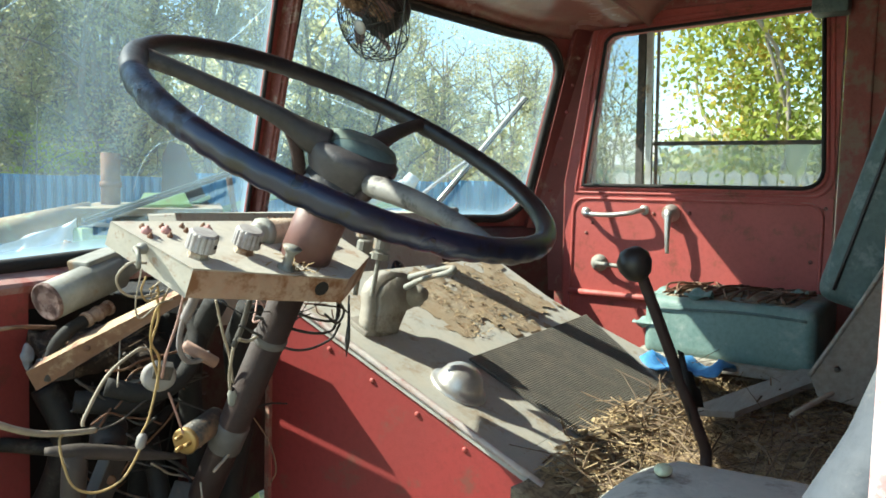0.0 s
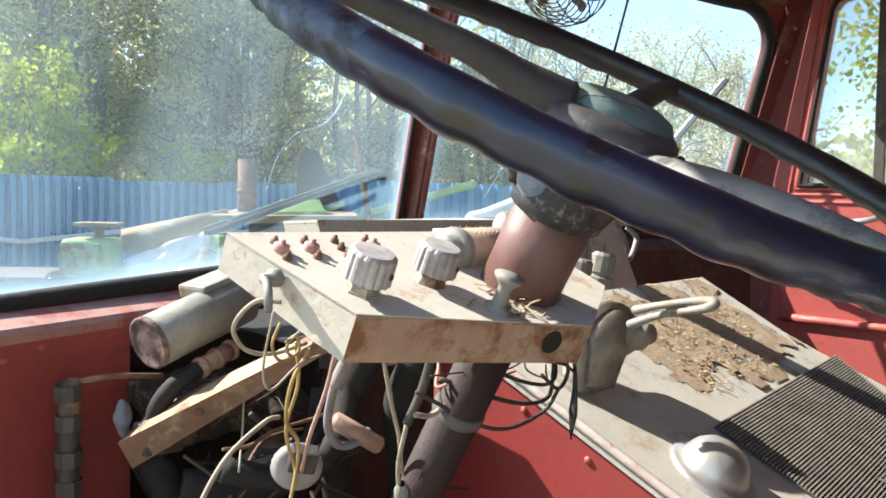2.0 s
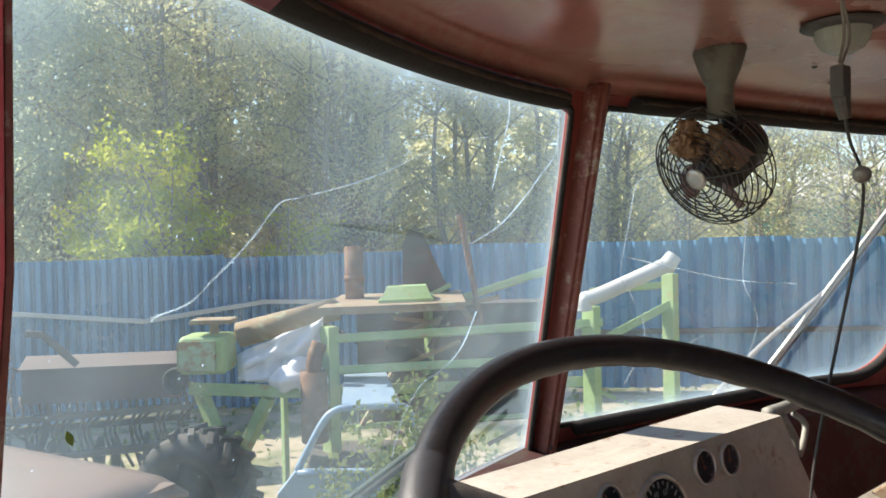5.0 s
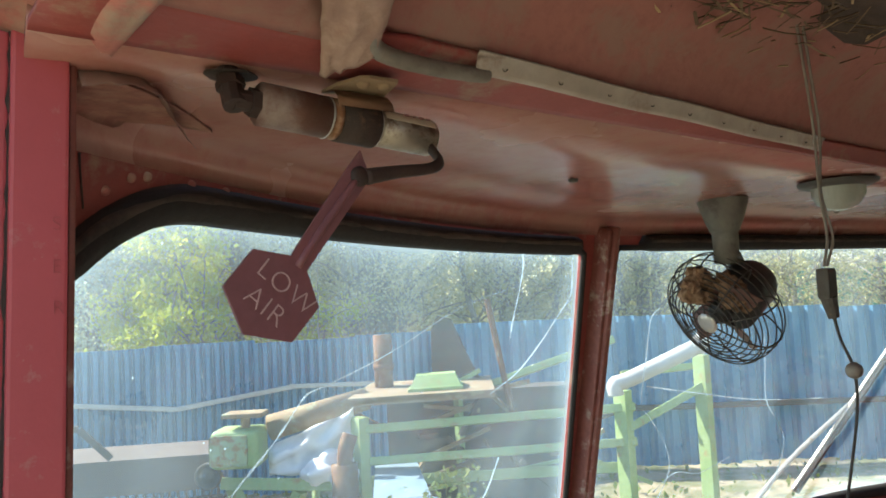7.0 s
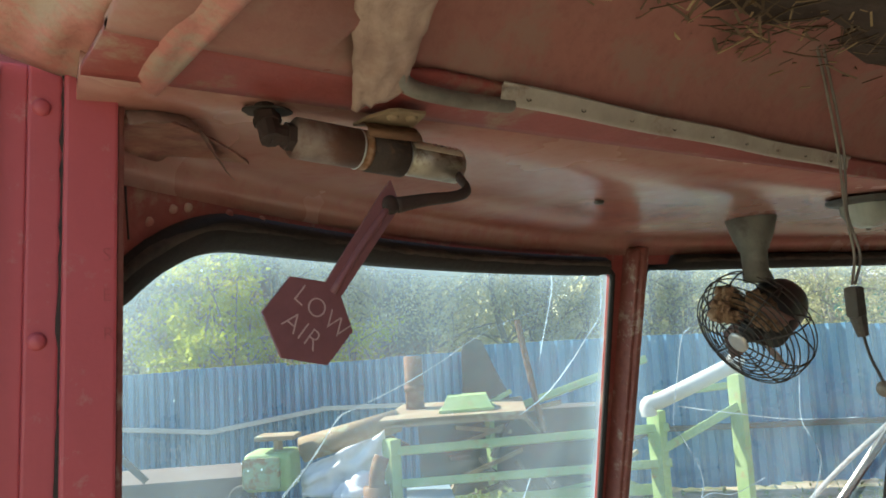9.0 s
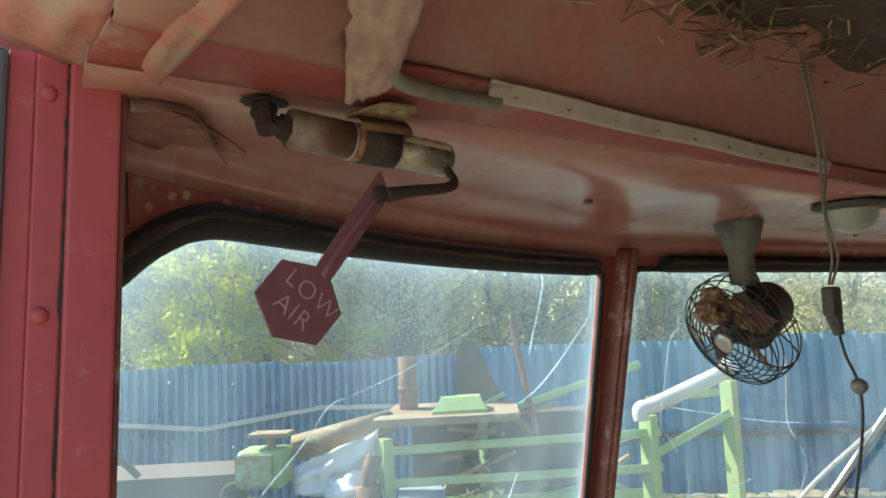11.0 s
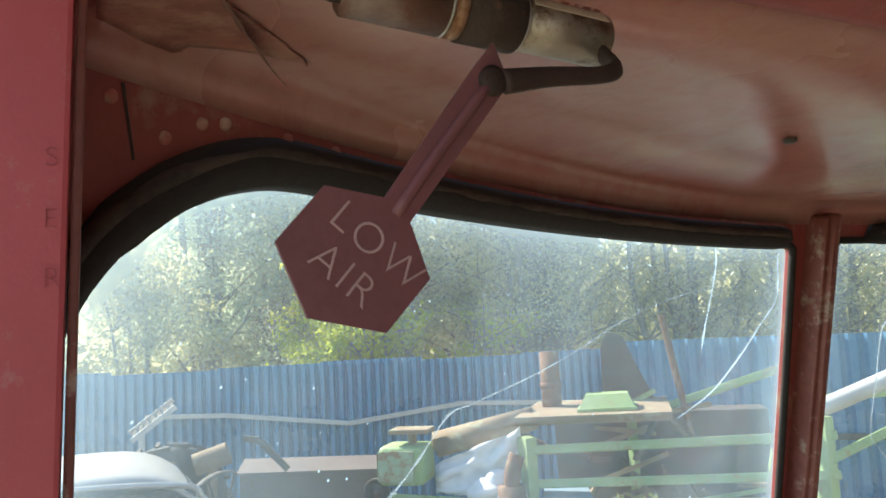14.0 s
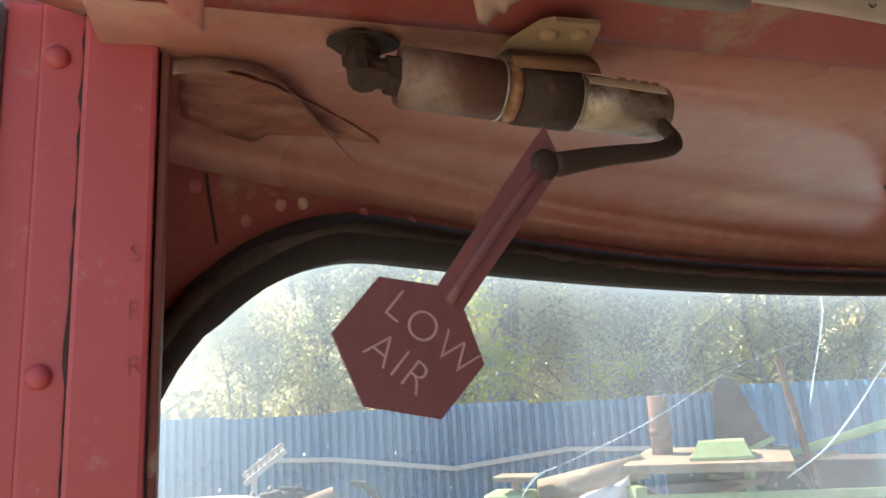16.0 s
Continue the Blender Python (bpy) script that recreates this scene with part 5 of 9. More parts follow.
def gauge(x, z, r, needle, ticks, numbers=()):
    g = thing("gauge", "round black-faced gauge with a tarnished bezel in the cream panel", "gauge", dash_at(x, z), "panel gauges")
    m = frame_of(dash_at(x, z), dash_at(x, z, 1.0), (0, 0, 1))
    bm = blank()
    add_lathe(bm, m, [(r * 1.0, -0.002), (r * 1.0, 0.004), (r * 0.96, 0.007), (r * 0.90, 0.007), (r * 0.87, 0.003), (r * 0.87, 0.0005)], 40)
    part("bezel", bm, CHROME, g, "", True)
    bm = blank()
    add_lathe(bm, m, [(r * 0.9, 0.001), (0, 0.001)], 40)
    part("dial", bm, DIAL, g)
    bm = blank()
    for i in range(ticks):
        a = radians(225 - 270 * i / (ticks - 1))
        long_ = i % 2 == 0
        c = Vector((math.cos(a), math.sin(a), 0))
        add_beam(bm, m @ (c * r * (0.66 if long_ else 0.74) + Vector((0, 0, 0.0016))), m @ (c * r * 0.82 + Vector((0, 0, 0.0016))), r * 0.05, 0.0006, m.to_3x3() @ Vector((0, 0, 1)))
    part("scale_marks", bm, DIAL_WHITE, g)
    for text, deg in numbers:
        cu = bpy.data.curves.new("figure", "FONT")
        cu.body, cu.size, cu.align_x, cu.align_y = text, r * 0.19, "CENTER", "CENTER"
        ob = new("figure", cu)
        ob.parent = g
        ob.matrix_parent_inverse = world_of(g).inverted()
        ob.matrix_basis = m @ Matrix.Translation((0.56 * r * math.cos(radians(deg)), 0.56 * r * math.sin(radians(deg)), 0.0018)) @ Matrix.Rotation(0, 4, "Z")
        cu.materials.append(DIAL_WHITE)
    bm = blank()
    a = radians(needle)
    c = Vector((math.cos(a), math.sin(a), 0))
    add_beam(bm, m @ (-c * r * 0.2 + Vector((0, 0, 0.0026))), m @ (c * r * 0.62 + Vector((0, 0, 0.0026))), r * 0.05, 0.0006, m.to_3x3() @ Vector((0, 0, 1)))
    add_lathe(bm, m @ Matrix.Translation((0, 0, 0.002)), [(r * 0.1, 0), (r * 0.09, 0.002), (0, 0.0022)], 16)
    part("needle", bm, NEEDLE, g, "faded orange needle")
    bm = blank()
    add_lathe(bm, m, [(r * 0.88, 0.0045), (0, 0.0045)], 40)
    pane = part("glass", bm, CLEAR, g)
    pane.visible_shadow = False


gauge(0.138, 1.481, 0.0345, 235, 9)
gauge(0.256, 1.478, 0.063, 245, 21, (("0", 237), ("500", 205), ("1000", 166), ("1500", 124)))
gauge(0.342, 1.522, 0.026, 120, 7)
gauge(0.452, 1.478, 0.062, 200, 21, (("10", 205), ("20", 170), ("30", 140), ("40", 105), ("50", 70), ("70", 10)))
gauge(0.362, 1.425, 0.028, 60, 7)
gauge(0.570, 1.525, 0.0275, 100, 7)
gauge(0.641, 1.523, 0.0265, 80, 7)
gauge(0.678, 1.422, 0.031, 100, 7)
for x, z, r in ((0.151, 1.538, 0.0105), (0.117, 1.533, 0.003), (0.186, 1.542, 0.003), (0.149, 1.422, 0.009), (0.13, 1.43, 0.003)):
    bm = blank()
    m = frame_of(dash_at(x, z), dash_at(x, z, 1))
    add_lathe(bm, m, [(r, 0.0002), (r * 0.9, 0.0007), (0, 0.0007)], 16)
    part("empty_hole", bm, GRIME_SHADE, dash)
# pipework beside the panel
for pts, r in (([(0.85, 1.30, 1.555), (0.92, 1.29, 1.56), (1.02, 1.29, 1.565)], 0.012), ([(0.88, 1.29, 1.55), (0.89, 1.27, 1.50), (0.87, 1.27, 1.46), (0.89, 1.26, 1.42)], 0.010), ([(0.93, 1.29, 1.545), (0.945, 1.275, 1.525), (0.93, 1.27, 1.5), (0.90, 1.265, 1.475)], 0.006)):
    bm = blank()
    add_tube(bm, pts, r, 10, 5)
    tagged(part("metal_pipe", bm, MOTOR, None, "dirty bent metal pipe beside the instrument panel", True), category="pipe", group="pipes beside the panel")

# ---- hand valve beside the column ----
valve = thing("hand_valve", "dull cast-metal hand valve with a looped lever", "valve", (0.31, 0.97, dog(0.97)))
bm = blank()
outline = [(0.236, 1.362), (0.298, 1.350), (0.312, 1.372), (0.330, 1.396), (0.352, 1.399), (0.364, 1.405), (0.370, 1.425), (0.366, 1.444), (0.350, 1.458), (0.330, 1.466), (0.300, 1.470), (0.274, 1.464), (0.252, 1.452), (0.240, 1.434), (0.243, 1.412), (0.238, 1.390)]
cx, cz = 0.30, 1.41
for inset, y0, y1 in ((1.0, 0.958, 0.985), (0.84, 0.946, 0.959)):
    add_prism(bm, [(cx + (x - cx) * inset, cz + (z - cz) * inset) for x, z in outline], y1 - y0, Matrix(((1, 0, 0, 0), (0, 0, -1, y1), (0, 1, 0, 0), (0, 0, 0, 1))))
bmesh.ops.bevel(bm, geom=[e for e in bm.edges if e.calc_face_angle(0) > 0.9], offset=0.0055, segments=3, affect="EDGES")
add_lathe(bm, frame_of((0.345, 0.945, 1.425), (0.335, 0.90, 1.432)), [(0.022, -0.01), (0.022, 0.008), (0.016, 0.014), (0.013, 0.026), (0, 0.028)], 20)
add_box(bm, (0.268, 0.985, dog(0.985) + 0.004), (0.075, 0.05, 0.012), Euler((math.atan(0.51), 0, 0)).to_matrix(), 0.003)
part("body", bm, mat("dusty_cast_valve", (0.34, 0.31, 0.265), (0.24, 0.215, 0.18), 0.65, metal=0.25, scale=25, bump=0.4, spots=(0.18, 0.14, 0.11), spot_amount=0.32), valve, "", True)
bm = blank()
add_tube(bm, [(0.304, 0.925, 1.462), (0.292, 0.885, 1.474), (0.274, 0.845, 1.484), (0.260, 0.812, 1.490), (0.250, 0.800, 1.489), (0.246, 0.806, 1.484), (0.254, 0.835, 1.476), (0.272, 0.878, 1.464), (0.288, 0.922, 1.446)], 0.0046, 8, 6, radii=[1.3, 1, 0.9, 1.2, 1.4, 1.2, 0.9, 1, 1.3])
part("lever", bm, MOTOR, valve, "looped alloy lever", True)
bm = blank()
add_slab(bm, [(0.300, 0.924, 1.452), (0.272, 0.845, 1.478), (0.255, 0.806, 1.485), (0.257, 0.830, 1.476), (0.275, 0.880, 1.462), (0.290, 0.922, 1.446)], 0.0025, (0.9, -0.3, -0.2))
part("lever_web", bm, CAST, valve, "dull web of the lever")
for p, r, h in (((0.166, 0.922, 1.503), 0.0125, 0.030), ((0.214, 0.926, 1.497), 0.0150, 0.042), ((0.206, 0.952, 1.532), 0.0120, 0.050)):
    bm = blank()
    m = frame_of(p, Vector(p) + Vector((0.1, -0.12, 0.95)))
    add_lathe(bm, m, [(0.004, -0.06), (0.004, 0.0), (r * 1.15, 0.002), (r * 1.15, h * 0.3), (r * 0.8, h * 0.34), (r * 0.8, h * 0.42), (r, h * 0.45), (r, h * 0.9), (r * 0.8, h), (0, h)], 12)
    tagged(part("pipe_union", bm, MOTOR, None, "pale metal pipe union beside the column"), category="pipe union", group="pipe unions")

# ---- wiper motor, brackets, hoses and loose wires ----
motor = thing("wiper_motor", "oxidised grey wiper motor under the windscreen ledge", "motor", (-0.12, 1.22, 1.44))
bm = blank()
add_rod(bm, (-0.192, 1.207, 1.440), (-0.07, 1.228, 1.474), 0.0285, 0.0285, 28)
part("body", bm, MOTOR, motor, "", True)
bm = blank()
add_lathe(bm, frame_of((-0.191, 1.2072, 1.4403), (-0.25, 1.197, 1.424)), [(0.0288, -0.002), (0.0288, 0.002), (0.0262, 0.0035), (0.025, 0.0025), (0.012, 0.0035), (0, 0.004)], 28)
part("end_cap", bm, mat("rusted_mauve_disc", (0.24, 0.165, 0.145), (0.16, 0.10, 0.088), 0.8, scale=40, bump=0.5, spots=(0.10, 0.055, 0.045), spot_amount=0.36, spot_scale=60), motor, "rust-spotted end cap", True)
bm = blank()
add_box(bm, (-0.095, 1.237, 1.4935), (0.075, 0.045, 0.018), Euler((0, -0.25, 0.15)).to_matrix(), 0.004)
add_rod(bm, (-0.072, 1.2277, 1.4695), (-0.03, 1.238, 1.485), 0.018, 0.015, 20)
part("gear_case", bm, MOTOR, motor)
bm = blank()
ra, rb = Vector((-0.232, 1.190, 1.348)), Vector((-0.111, 1.045, 1.451))
rb += (rb - ra) * 0.25
ta, tb = Vector((-0.184, 1.213, 1.369)), Vector((-0.096, 1.075, 1.452))
tb += (tb - ta) * 0.25
la, lb = Vector((-0.217, 1.191, 1.318)), Vector((-0.109, 1.048, 1.433))
lb += (lb - la) * 0.25
add_slab(bm, [ra, rb, tb, ta], 0.0028, (0.3, 0.2, -0.9))
# rusty cream, lightened for the sun on the top flange
rail = tagged(part("angle_bracket", bm, mat("rust_edged_sunlit_cream", (0.48, 0.35, 0.22), (0.34, 0.20, 0.11), 0.7, scale=16, bump=0.3, spots=(0.17, 0.075, 0.04), spot_amount=0.37, spot_scale=22), None, "rusty cream angle-iron bracket running up to the control box"), category="bracket")
bm = blank()
add_slab(bm, [ra + Vector((0, 0, -0.0005)), rb + Vector((0, 0, -0.0005)), lb, la], 0.0028, (0.6, 0.75, 0.1))
# darker rust tone makes the lower flange read as the shaded side
part("lower_flange", bm, mat("rusted_shaded_flange", (0.25, 0.14, 0.085), (0.16, 0.085, 0.05), 0.8, scale=16, bump=0.4, spots=(0.34, 0.24, 0.15), spot_amount=0.3, spot_scale=30), rail, "rusty lower flange, its shaded side put into the colour")
bm = blank()
rivet(bm, ra.lerp(rb, 0.33).lerp(la.lerp(lb, 0.33), 0.35), (-0.7, -0.7, 0.1), 0.0052)
part("bolt", bm, RUST, rail)
bm = blank()
add_tube(bm, [(-0.255, 1.25, 1.402), (-0.256, 1.245, 1.39), (-0.258, 1.245, 1.33), (-0.258, 1.245, 1.25), (-0.256, 1.25, 1.2)], 0.0105, 10, 6)
hose_v = tagged(part("upright_pipe", bm, DARK_METAL, None, "grimy black pipe fixed to the red side panel", True), category="pipe")
for z, r in ((1.392, 0.0135), (1.362, 0.0128), (1.325, 0.0135), (1.295, 0.013)):
    bm = blank()
    add_rod(bm, (-0.2575, 1.245, z - 0.008), (-0.2575, 1.245, z + 0.008), r, r, 8)
    part("collar", bm, FAN_GREY, hose_v, "worn metal collar")
bm = blank()
add_tube(bm, [(-0.255, 1.25, 1.400), (-0.215, 1.245, 1.402), (-0.16, 1.24, 1.395)], 0.0035, 6, 6)
tagged(part("thin_pipe", bm, RUST, None, "thin rusty pipe crossing the red panel", True), category="pipe")
for pts, r, m, lab in (
        ([(-0.192, 1.20, 1.34), (-0.191, 1.19, 1.375), (-0.176, 1.182, 1.398), (-0.150, 1.1825, 1.4105)], 0.0098, RUBBER, "black rubber hose under the motor"),
        ([(-0.18, 1.16, 1.30), (-0.10, 1.12, 1.29), (-0.05, 1.11, 1.33), (-0.03, 1.12, 1.38)], 0.016, RUBBER, "thick black rubber hose"),
        ([(-0.22, 1.3, 1.22), (-0.10, 1.22, 1.20), (0.02, 1.2, 1.24), (0.1, 1.25, 1.3)], 0.011, GRIME_SHADE, "black hose in the recess"),
        ([(-0.2, 1.38, 1.0), (-0.15, 1.3, 1.1), (-0.14, 1.25, 1.22), (-0.16, 1.27, 1.3)], 0.022, GRIME_SHADE, "black upright hose in the recess"),
        ([(0.05, 1.35, 1.0), (0.03, 1.3, 1.15), (0.06, 1.28, 1.3), (0.08, 1.3, 1.38)], 0.018, RUBBER, "black hose beside the column")):
    bm = blank()
    add_tube(bm, pts, r, 12, 8)
    tagged(part("hose", bm, m, None, lab, True), category="hose")
# first two hoses are added to darken and shade the space behind the column
for pts, r, lab in (([(0.02, 1.02, 1.43), (0.03, 1.06, 1.36), (0.06, 1.08, 1.24), (0.05, 1.10, 1.08), (0.08, 1.08, 0.86)], 0.021, "thick black hose added behind the column for shade"),
                    ([(-0.02, 1.05, 1.44), (-0.03, 1.09, 1.36), (-0.01, 1.12, 1.26), (0.01, 1.12, 1.12), (-0.02, 1.10, 0.95)], 0.018, "thick black hose added behind the column for shade"),
                    ([(-0.17, 1.10, 1.33), (-0.12, 1.07, 1.315), (-0.07, 1.06, 1.335), (-0.04, 1.07, 1.38), (-0.03, 1.09, 1.42)], 0.0135, "black hose curving under the bracket")):
    bm = blank()
    add_tube(bm, pts, r, 12, 8)
    tagged(part("hose", bm, RUBBER, None, lab, True), category="hose")
bm = blank()
bmesh.ops.create_icosphere(bm, subdivisions=3, radius=0.0125, matrix=Matrix.Translation((-0.213, 1.222, 1.362)) @ Matrix.Diagonal((0.8, 0.7, 1.35, 1)))
for v in bm.verts:
    v.co += (v.co - Vector((-0.213, 1.222, 1.362))) * 0.9 * noise.noise(v.co * 70)
tagged(part("rag_lump", bm, mat("pale_blue_grey_cloth", (0.25, 0.265, 0.30), (0.17, 0.18, 0.20), 0.9, scale=40, bump=0.6), None, "crumpled pale blue-grey rag behind the bracket", True), category="rag")
bm = blank()
add_rod(bm, (-0.152, 1.182, 1.410), (-0.100, 1.198, 1.424), 0.0098, 0.0098, 14)
for k in range(3):
    p = Vector((-0.148, 1.1832, 1.411)).lerp(Vector((-0.106, 1.196, 1.4222)), k / 2)
    add_rod(bm, p, p + Vector((0.005, 0.0015, 0.0013)), 0.0118, 0.0118, 14)
tagged(part("hose_clip", bm, CREAM_RUST, None, "rusty cream hose coupling under the motor", True), category="coupling")
# two added plates, hidden by the control box, shade the engine cover side; slit between
for x0, x1 in ((-0.07, 0.038), (0.045, 0.10)):
    bm = blank()
    add_slab(bm, [(x0, 1.140, 1.435), (x1, 1.140, 1.435), (x1, 1.34, 1.437), (x0, 1.34, 1.437)], 0.003, (0, 0, 1))
    tagged(part("ledge_plate", bm, GRIME_SHADE, None, "hidden black plate added to shade the engine cover side"), category="plate", group="ledge plates")
# castings in the recess
casting = thing("pedal_casting", "grimy round casting in the dark recess", "casting", (-0.12, 1.18, 1.2))
bm = blank()
add_lathe(bm, frame_of((-0.14, 1.14, 1.235), (-0.10, 1.2, 1.25)), [(0, -0.022), (0.012, -0.022), (0.02, -0.015), (0.026, 0.0), (0.026, 0.01), (0.021, 0.015), (0.021, 0.025), (0.027, 0.029), (0.027, 0.042), (0.014, 0.05), (0, 0.05)], 28)
part("body", bm, DARK_METAL, casting, "", True)
bm = blank()
add_rod(bm, (-0.06, 1.21, 1.27), (0.0, 1.24, 1.285), 0.026, 0.026, 20)
part("cylinder", bm, MOTOR, casting, "", True)
bm = blank()
add_tube(bm, [(-0.27, 1.075, 1.270), (-0.233, 1.06, 1.264), (-0.174, 1.05, 1.247), (-0.085, 1.04, 1.220)], 0.0095, 10, 5, radii=[0.6, 1.2, 1.2, 0.4], flat=0.6)
add_tube(bm, [(-0.22, 1.14, 0.86), (-0.225, 1.10, 1.08), (-0.235, 1.065, 1.262)], 0.016, 10, 5)
tagged(part("foot_pedal", bm, mat("dusty_brown_iron", (0.085, 0.066, 0.055), (0.055, 0.043, 0.036), 0.7, metal=0.2, scale=20, bump=0.4, spots=(0.05, 0.04, 0.035), spot_amount=0.3), None, "dirty metal pedal arm rising from the floor", True), category="pedal")
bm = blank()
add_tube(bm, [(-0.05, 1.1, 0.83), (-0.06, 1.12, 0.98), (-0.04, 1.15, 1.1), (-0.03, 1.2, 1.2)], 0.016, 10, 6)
tagged(part("linkage_rod", bm, GRIME_SHADE, None, "black linkage rod in the recess", True), category="rod", group="linkage rods")
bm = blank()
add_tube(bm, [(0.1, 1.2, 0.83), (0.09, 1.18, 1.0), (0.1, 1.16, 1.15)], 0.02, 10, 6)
tagged(part("linkage_rod", bm, GRIME_SHADE, None, "black linkage rod in the recess", True), category="rod", group="linkage rods")
# porcelain block with strapped wires
block = thing("wire_connector", "grimy white porcelain wire connector hanging in its wires", "connector", (-0.15, 0.985, 1.36))
bm = blank()
add_lathe(bm, frame_of((-0.168, 0.985, 1.362), (-0.19, 0.95, 1.369)), [(0.019, -0.010), (0.0225, -0.002), (0.0215, 0.006), (0.017, 0.009), (0, 0.009)], 20, 0.9)
part("body", bm, PORCELAIN, block, "", True)
bm = blank()
add_box(bm, (-0.170, 0.974, 1.372), (0.024, 0.016, 0.02), Euler((0.3, 0.2, -0.5)).to_matrix(), 0.002)
part("clamp", bm, DARK_METAL, block)
plug = thing("trailer_plug", "old brass-faced round plug lashed to the column", "plug", (-0.06, 1.0, 1.22))
bm = blank()
add_rod(bm, (-0.125, 0.985, 1.265), (-0.055, 1.005, 1.275), 0.0185, 0.0185, 22)
part("body", bm, DARK_METAL, plug, "", True)
bm = blank()
add_lathe(bm, frame_of((-0.125, 0.985, 1.265), (-0.19, 0.965, 1.256)), [(0.0185, -0.004), (0.0192, 0.002), (0.0165, 0.004), (0, 0.004)], 22)
for a in (0, 120, 240):
    p = frame_of((-0.128, 0.984, 1.2646), (-0.19, 0.965, 1.256)) @ Vector((0.009 * math.cos(radians(a)), 0.009 * math.sin(radians(a)), 0))
    add_rod(bm, p, p + Vector((-0.012, -0.004, -0.0015)), 0.003, 0.003, 8)
part("contact_face", bm, BRASS, plug, "tarnished brass contacts", True)
bm = blank()
add_rod(bm, (-0.143, 0.966, 1.402), (-0.104, 0.950, 1.374), 0.0080, 0.0080, 6)
tagged(part("fuse_holder", bm, mat("faded_brown_pink_tube", (0.32, 0.20, 0.155), (0.24, 0.15, 0.12), 0.65, scale=30, bump=0.2), None, "faded pink tubular fuse holder among the wires", True), category="fuse")

SLEEVE = mat("dusty_mauve_grey_sleeve", (0.25, 0.22, 0.215), (0.17, 0.15, 0.145), 0.75, scale=30, bump=0.3)


def hang_wire(lab, m, r, pts):
    bm = blank()
    add_tube(bm, pts, r * 0.62, 8, 8)
    tagged(part("wire", bm, m, None, lab + " hanging below the control box", True), category="wire", group="loose wires")


hang_wire("dirty cream wire", WIRE_CREAM, 0.0026, [(-0.256, 0.886, 1.523), (-0.270, 0.897, 1.523), (-0.279, 0.908, 1.506), (-0.264, 0.918, 1.487), (-0.237, 0.924, 1.479), (-0.205, 0.925, 1.483)])
hang_wire("amber wire", WIRE_TAN, 0.0020, [(-0.247, 0.900, 1.506), (-0.250, 0.905, 1.490), (-0.238, 0.912, 1.476), (-0.218, 0.918, 1.479), (-0.222, 0.915, 1.492), (-0.236, 0.908, 1.490)])
hang_wire("dirty cream wire", WIRE_CREAM, 0.0020, [(-0.222, 0.905, 1.500), (-0.232, 0.912, 1.487), (-0.224, 0.918, 1.477), (-0.205, 0.922, 1.480), (-0.196, 0.925, 1.488)])
hang_wire("amber twisted wire", WIRE_TAN, 0.0026, [(-0.205, 0.92, 1.48), (-0.218, 0.925, 1.455), (-0.212, 0.94, 1.42), (-0.185, 0.96, 1.386), (-0.196, 0.965, 1.32), (-0.207, 0.968, 1.296), (-0.208, 0.97, 1.275), (-0.225, 0.98, 1.242), (-0.253, 0.99, 1.232), (-0.276, 1.0, 1.244), (-0.283, 1.01, 1.272), (-0.282, 1.02, 1.297), (-0.271, 1.03, 1.304)])
hang_wire("amber twisted wire", WIRE_TAN, 0.0024, [(-0.215, 0.925, 1.485), (-0.205, 0.935, 1.45), (-0.205, 0.95, 1.41), (-0.185, 0.965, 1.37), (-0.18, 0.97, 1.35)])
hang_wire("faded pink wire", WIRE_PINK, 0.0028, [(-0.18, 0.92, 1.475), (-0.182, 0.93, 1.44), (-0.186, 0.945, 1.40), (-0.178, 0.965, 1.365)])
hang_wire("faded pink wire", WIRE_PINK, 0.0026, [(-0.16, 0.975, 1.34), (-0.145, 0.98, 1.31), (-0.125, 0.985, 1.27), (-0.10, 0.985, 1.25)])
hang_wire("mauve-grey sleeved cable", SLEEVE, 0.0060, [(-0.158, 0.93, 1.466), (-0.165, 0.94, 1.44), (-0.163, 0.95, 1.405), (-0.148, 0.955, 1.384), (-0.128, 0.955, 1.381), (-0.112, 0.955, 1.389)])
hang_wire("thick grey sleeve", SLEEVE, 0.0105, [(-0.155, 0.927, 1.474), (-0.160, 0.934, 1.455), (-0.164, 0.940, 1.440)])
hang_wire("thick grey wire", DARK_METAL, 0.0065, [(-0.09, 0.90, 1.465), (-0.093, 0.91, 1.43), (-0.10, 0.92, 1.40)])
hang_wire("dirty cream wire", WIRE_CREAM, 0.0034, [(-0.10, 0.92, 1.40), (-0.085, 0.945, 1.35), (-0.06, 0.965, 1.30), (-0.05, 0.975, 1.265), (-0.055, 0.975, 1.235), (-0.09, 0.97, 1.215)])
hang_wire("dirty cream wire", WIRE_CREAM, 0.003, [(-0.13, 0.92, 1.465), (-0.11, 0.93, 1.42), (-0.085, 0.945, 1.38), (-0.07, 0.955, 1.34)])
hang_wire("dirty cream wire", WIRE_CREAM, 0.003, [(-0.06, 0.955, 1.33), (-0.03, 0.94, 1.335), (-0.015, 0.935, 1.36), (-0.01, 0.92, 1.41), (-0.015, 0.9, 1.45)])
hang_wire("thick grey cable", WIRE_CREAM, 0.0065, [(-0.42, 0.98, 1.385), (-0.373, 1.0, 1.348), (-0.319, 1.02, 1.318), (-0.273, 1.03, 1.303), (-0.223, 1.04, 1.293)])
hang_wire("dirty cream wire", WIRE_CREAM, 0.0038, [(-0.24, 1.04, 1.302), (-0.237, 1.04, 1.314), (-0.206, 1.04, 1.361), (-0.161, 1.045, 1.386), (-0.141, 1.05, 1.386)])
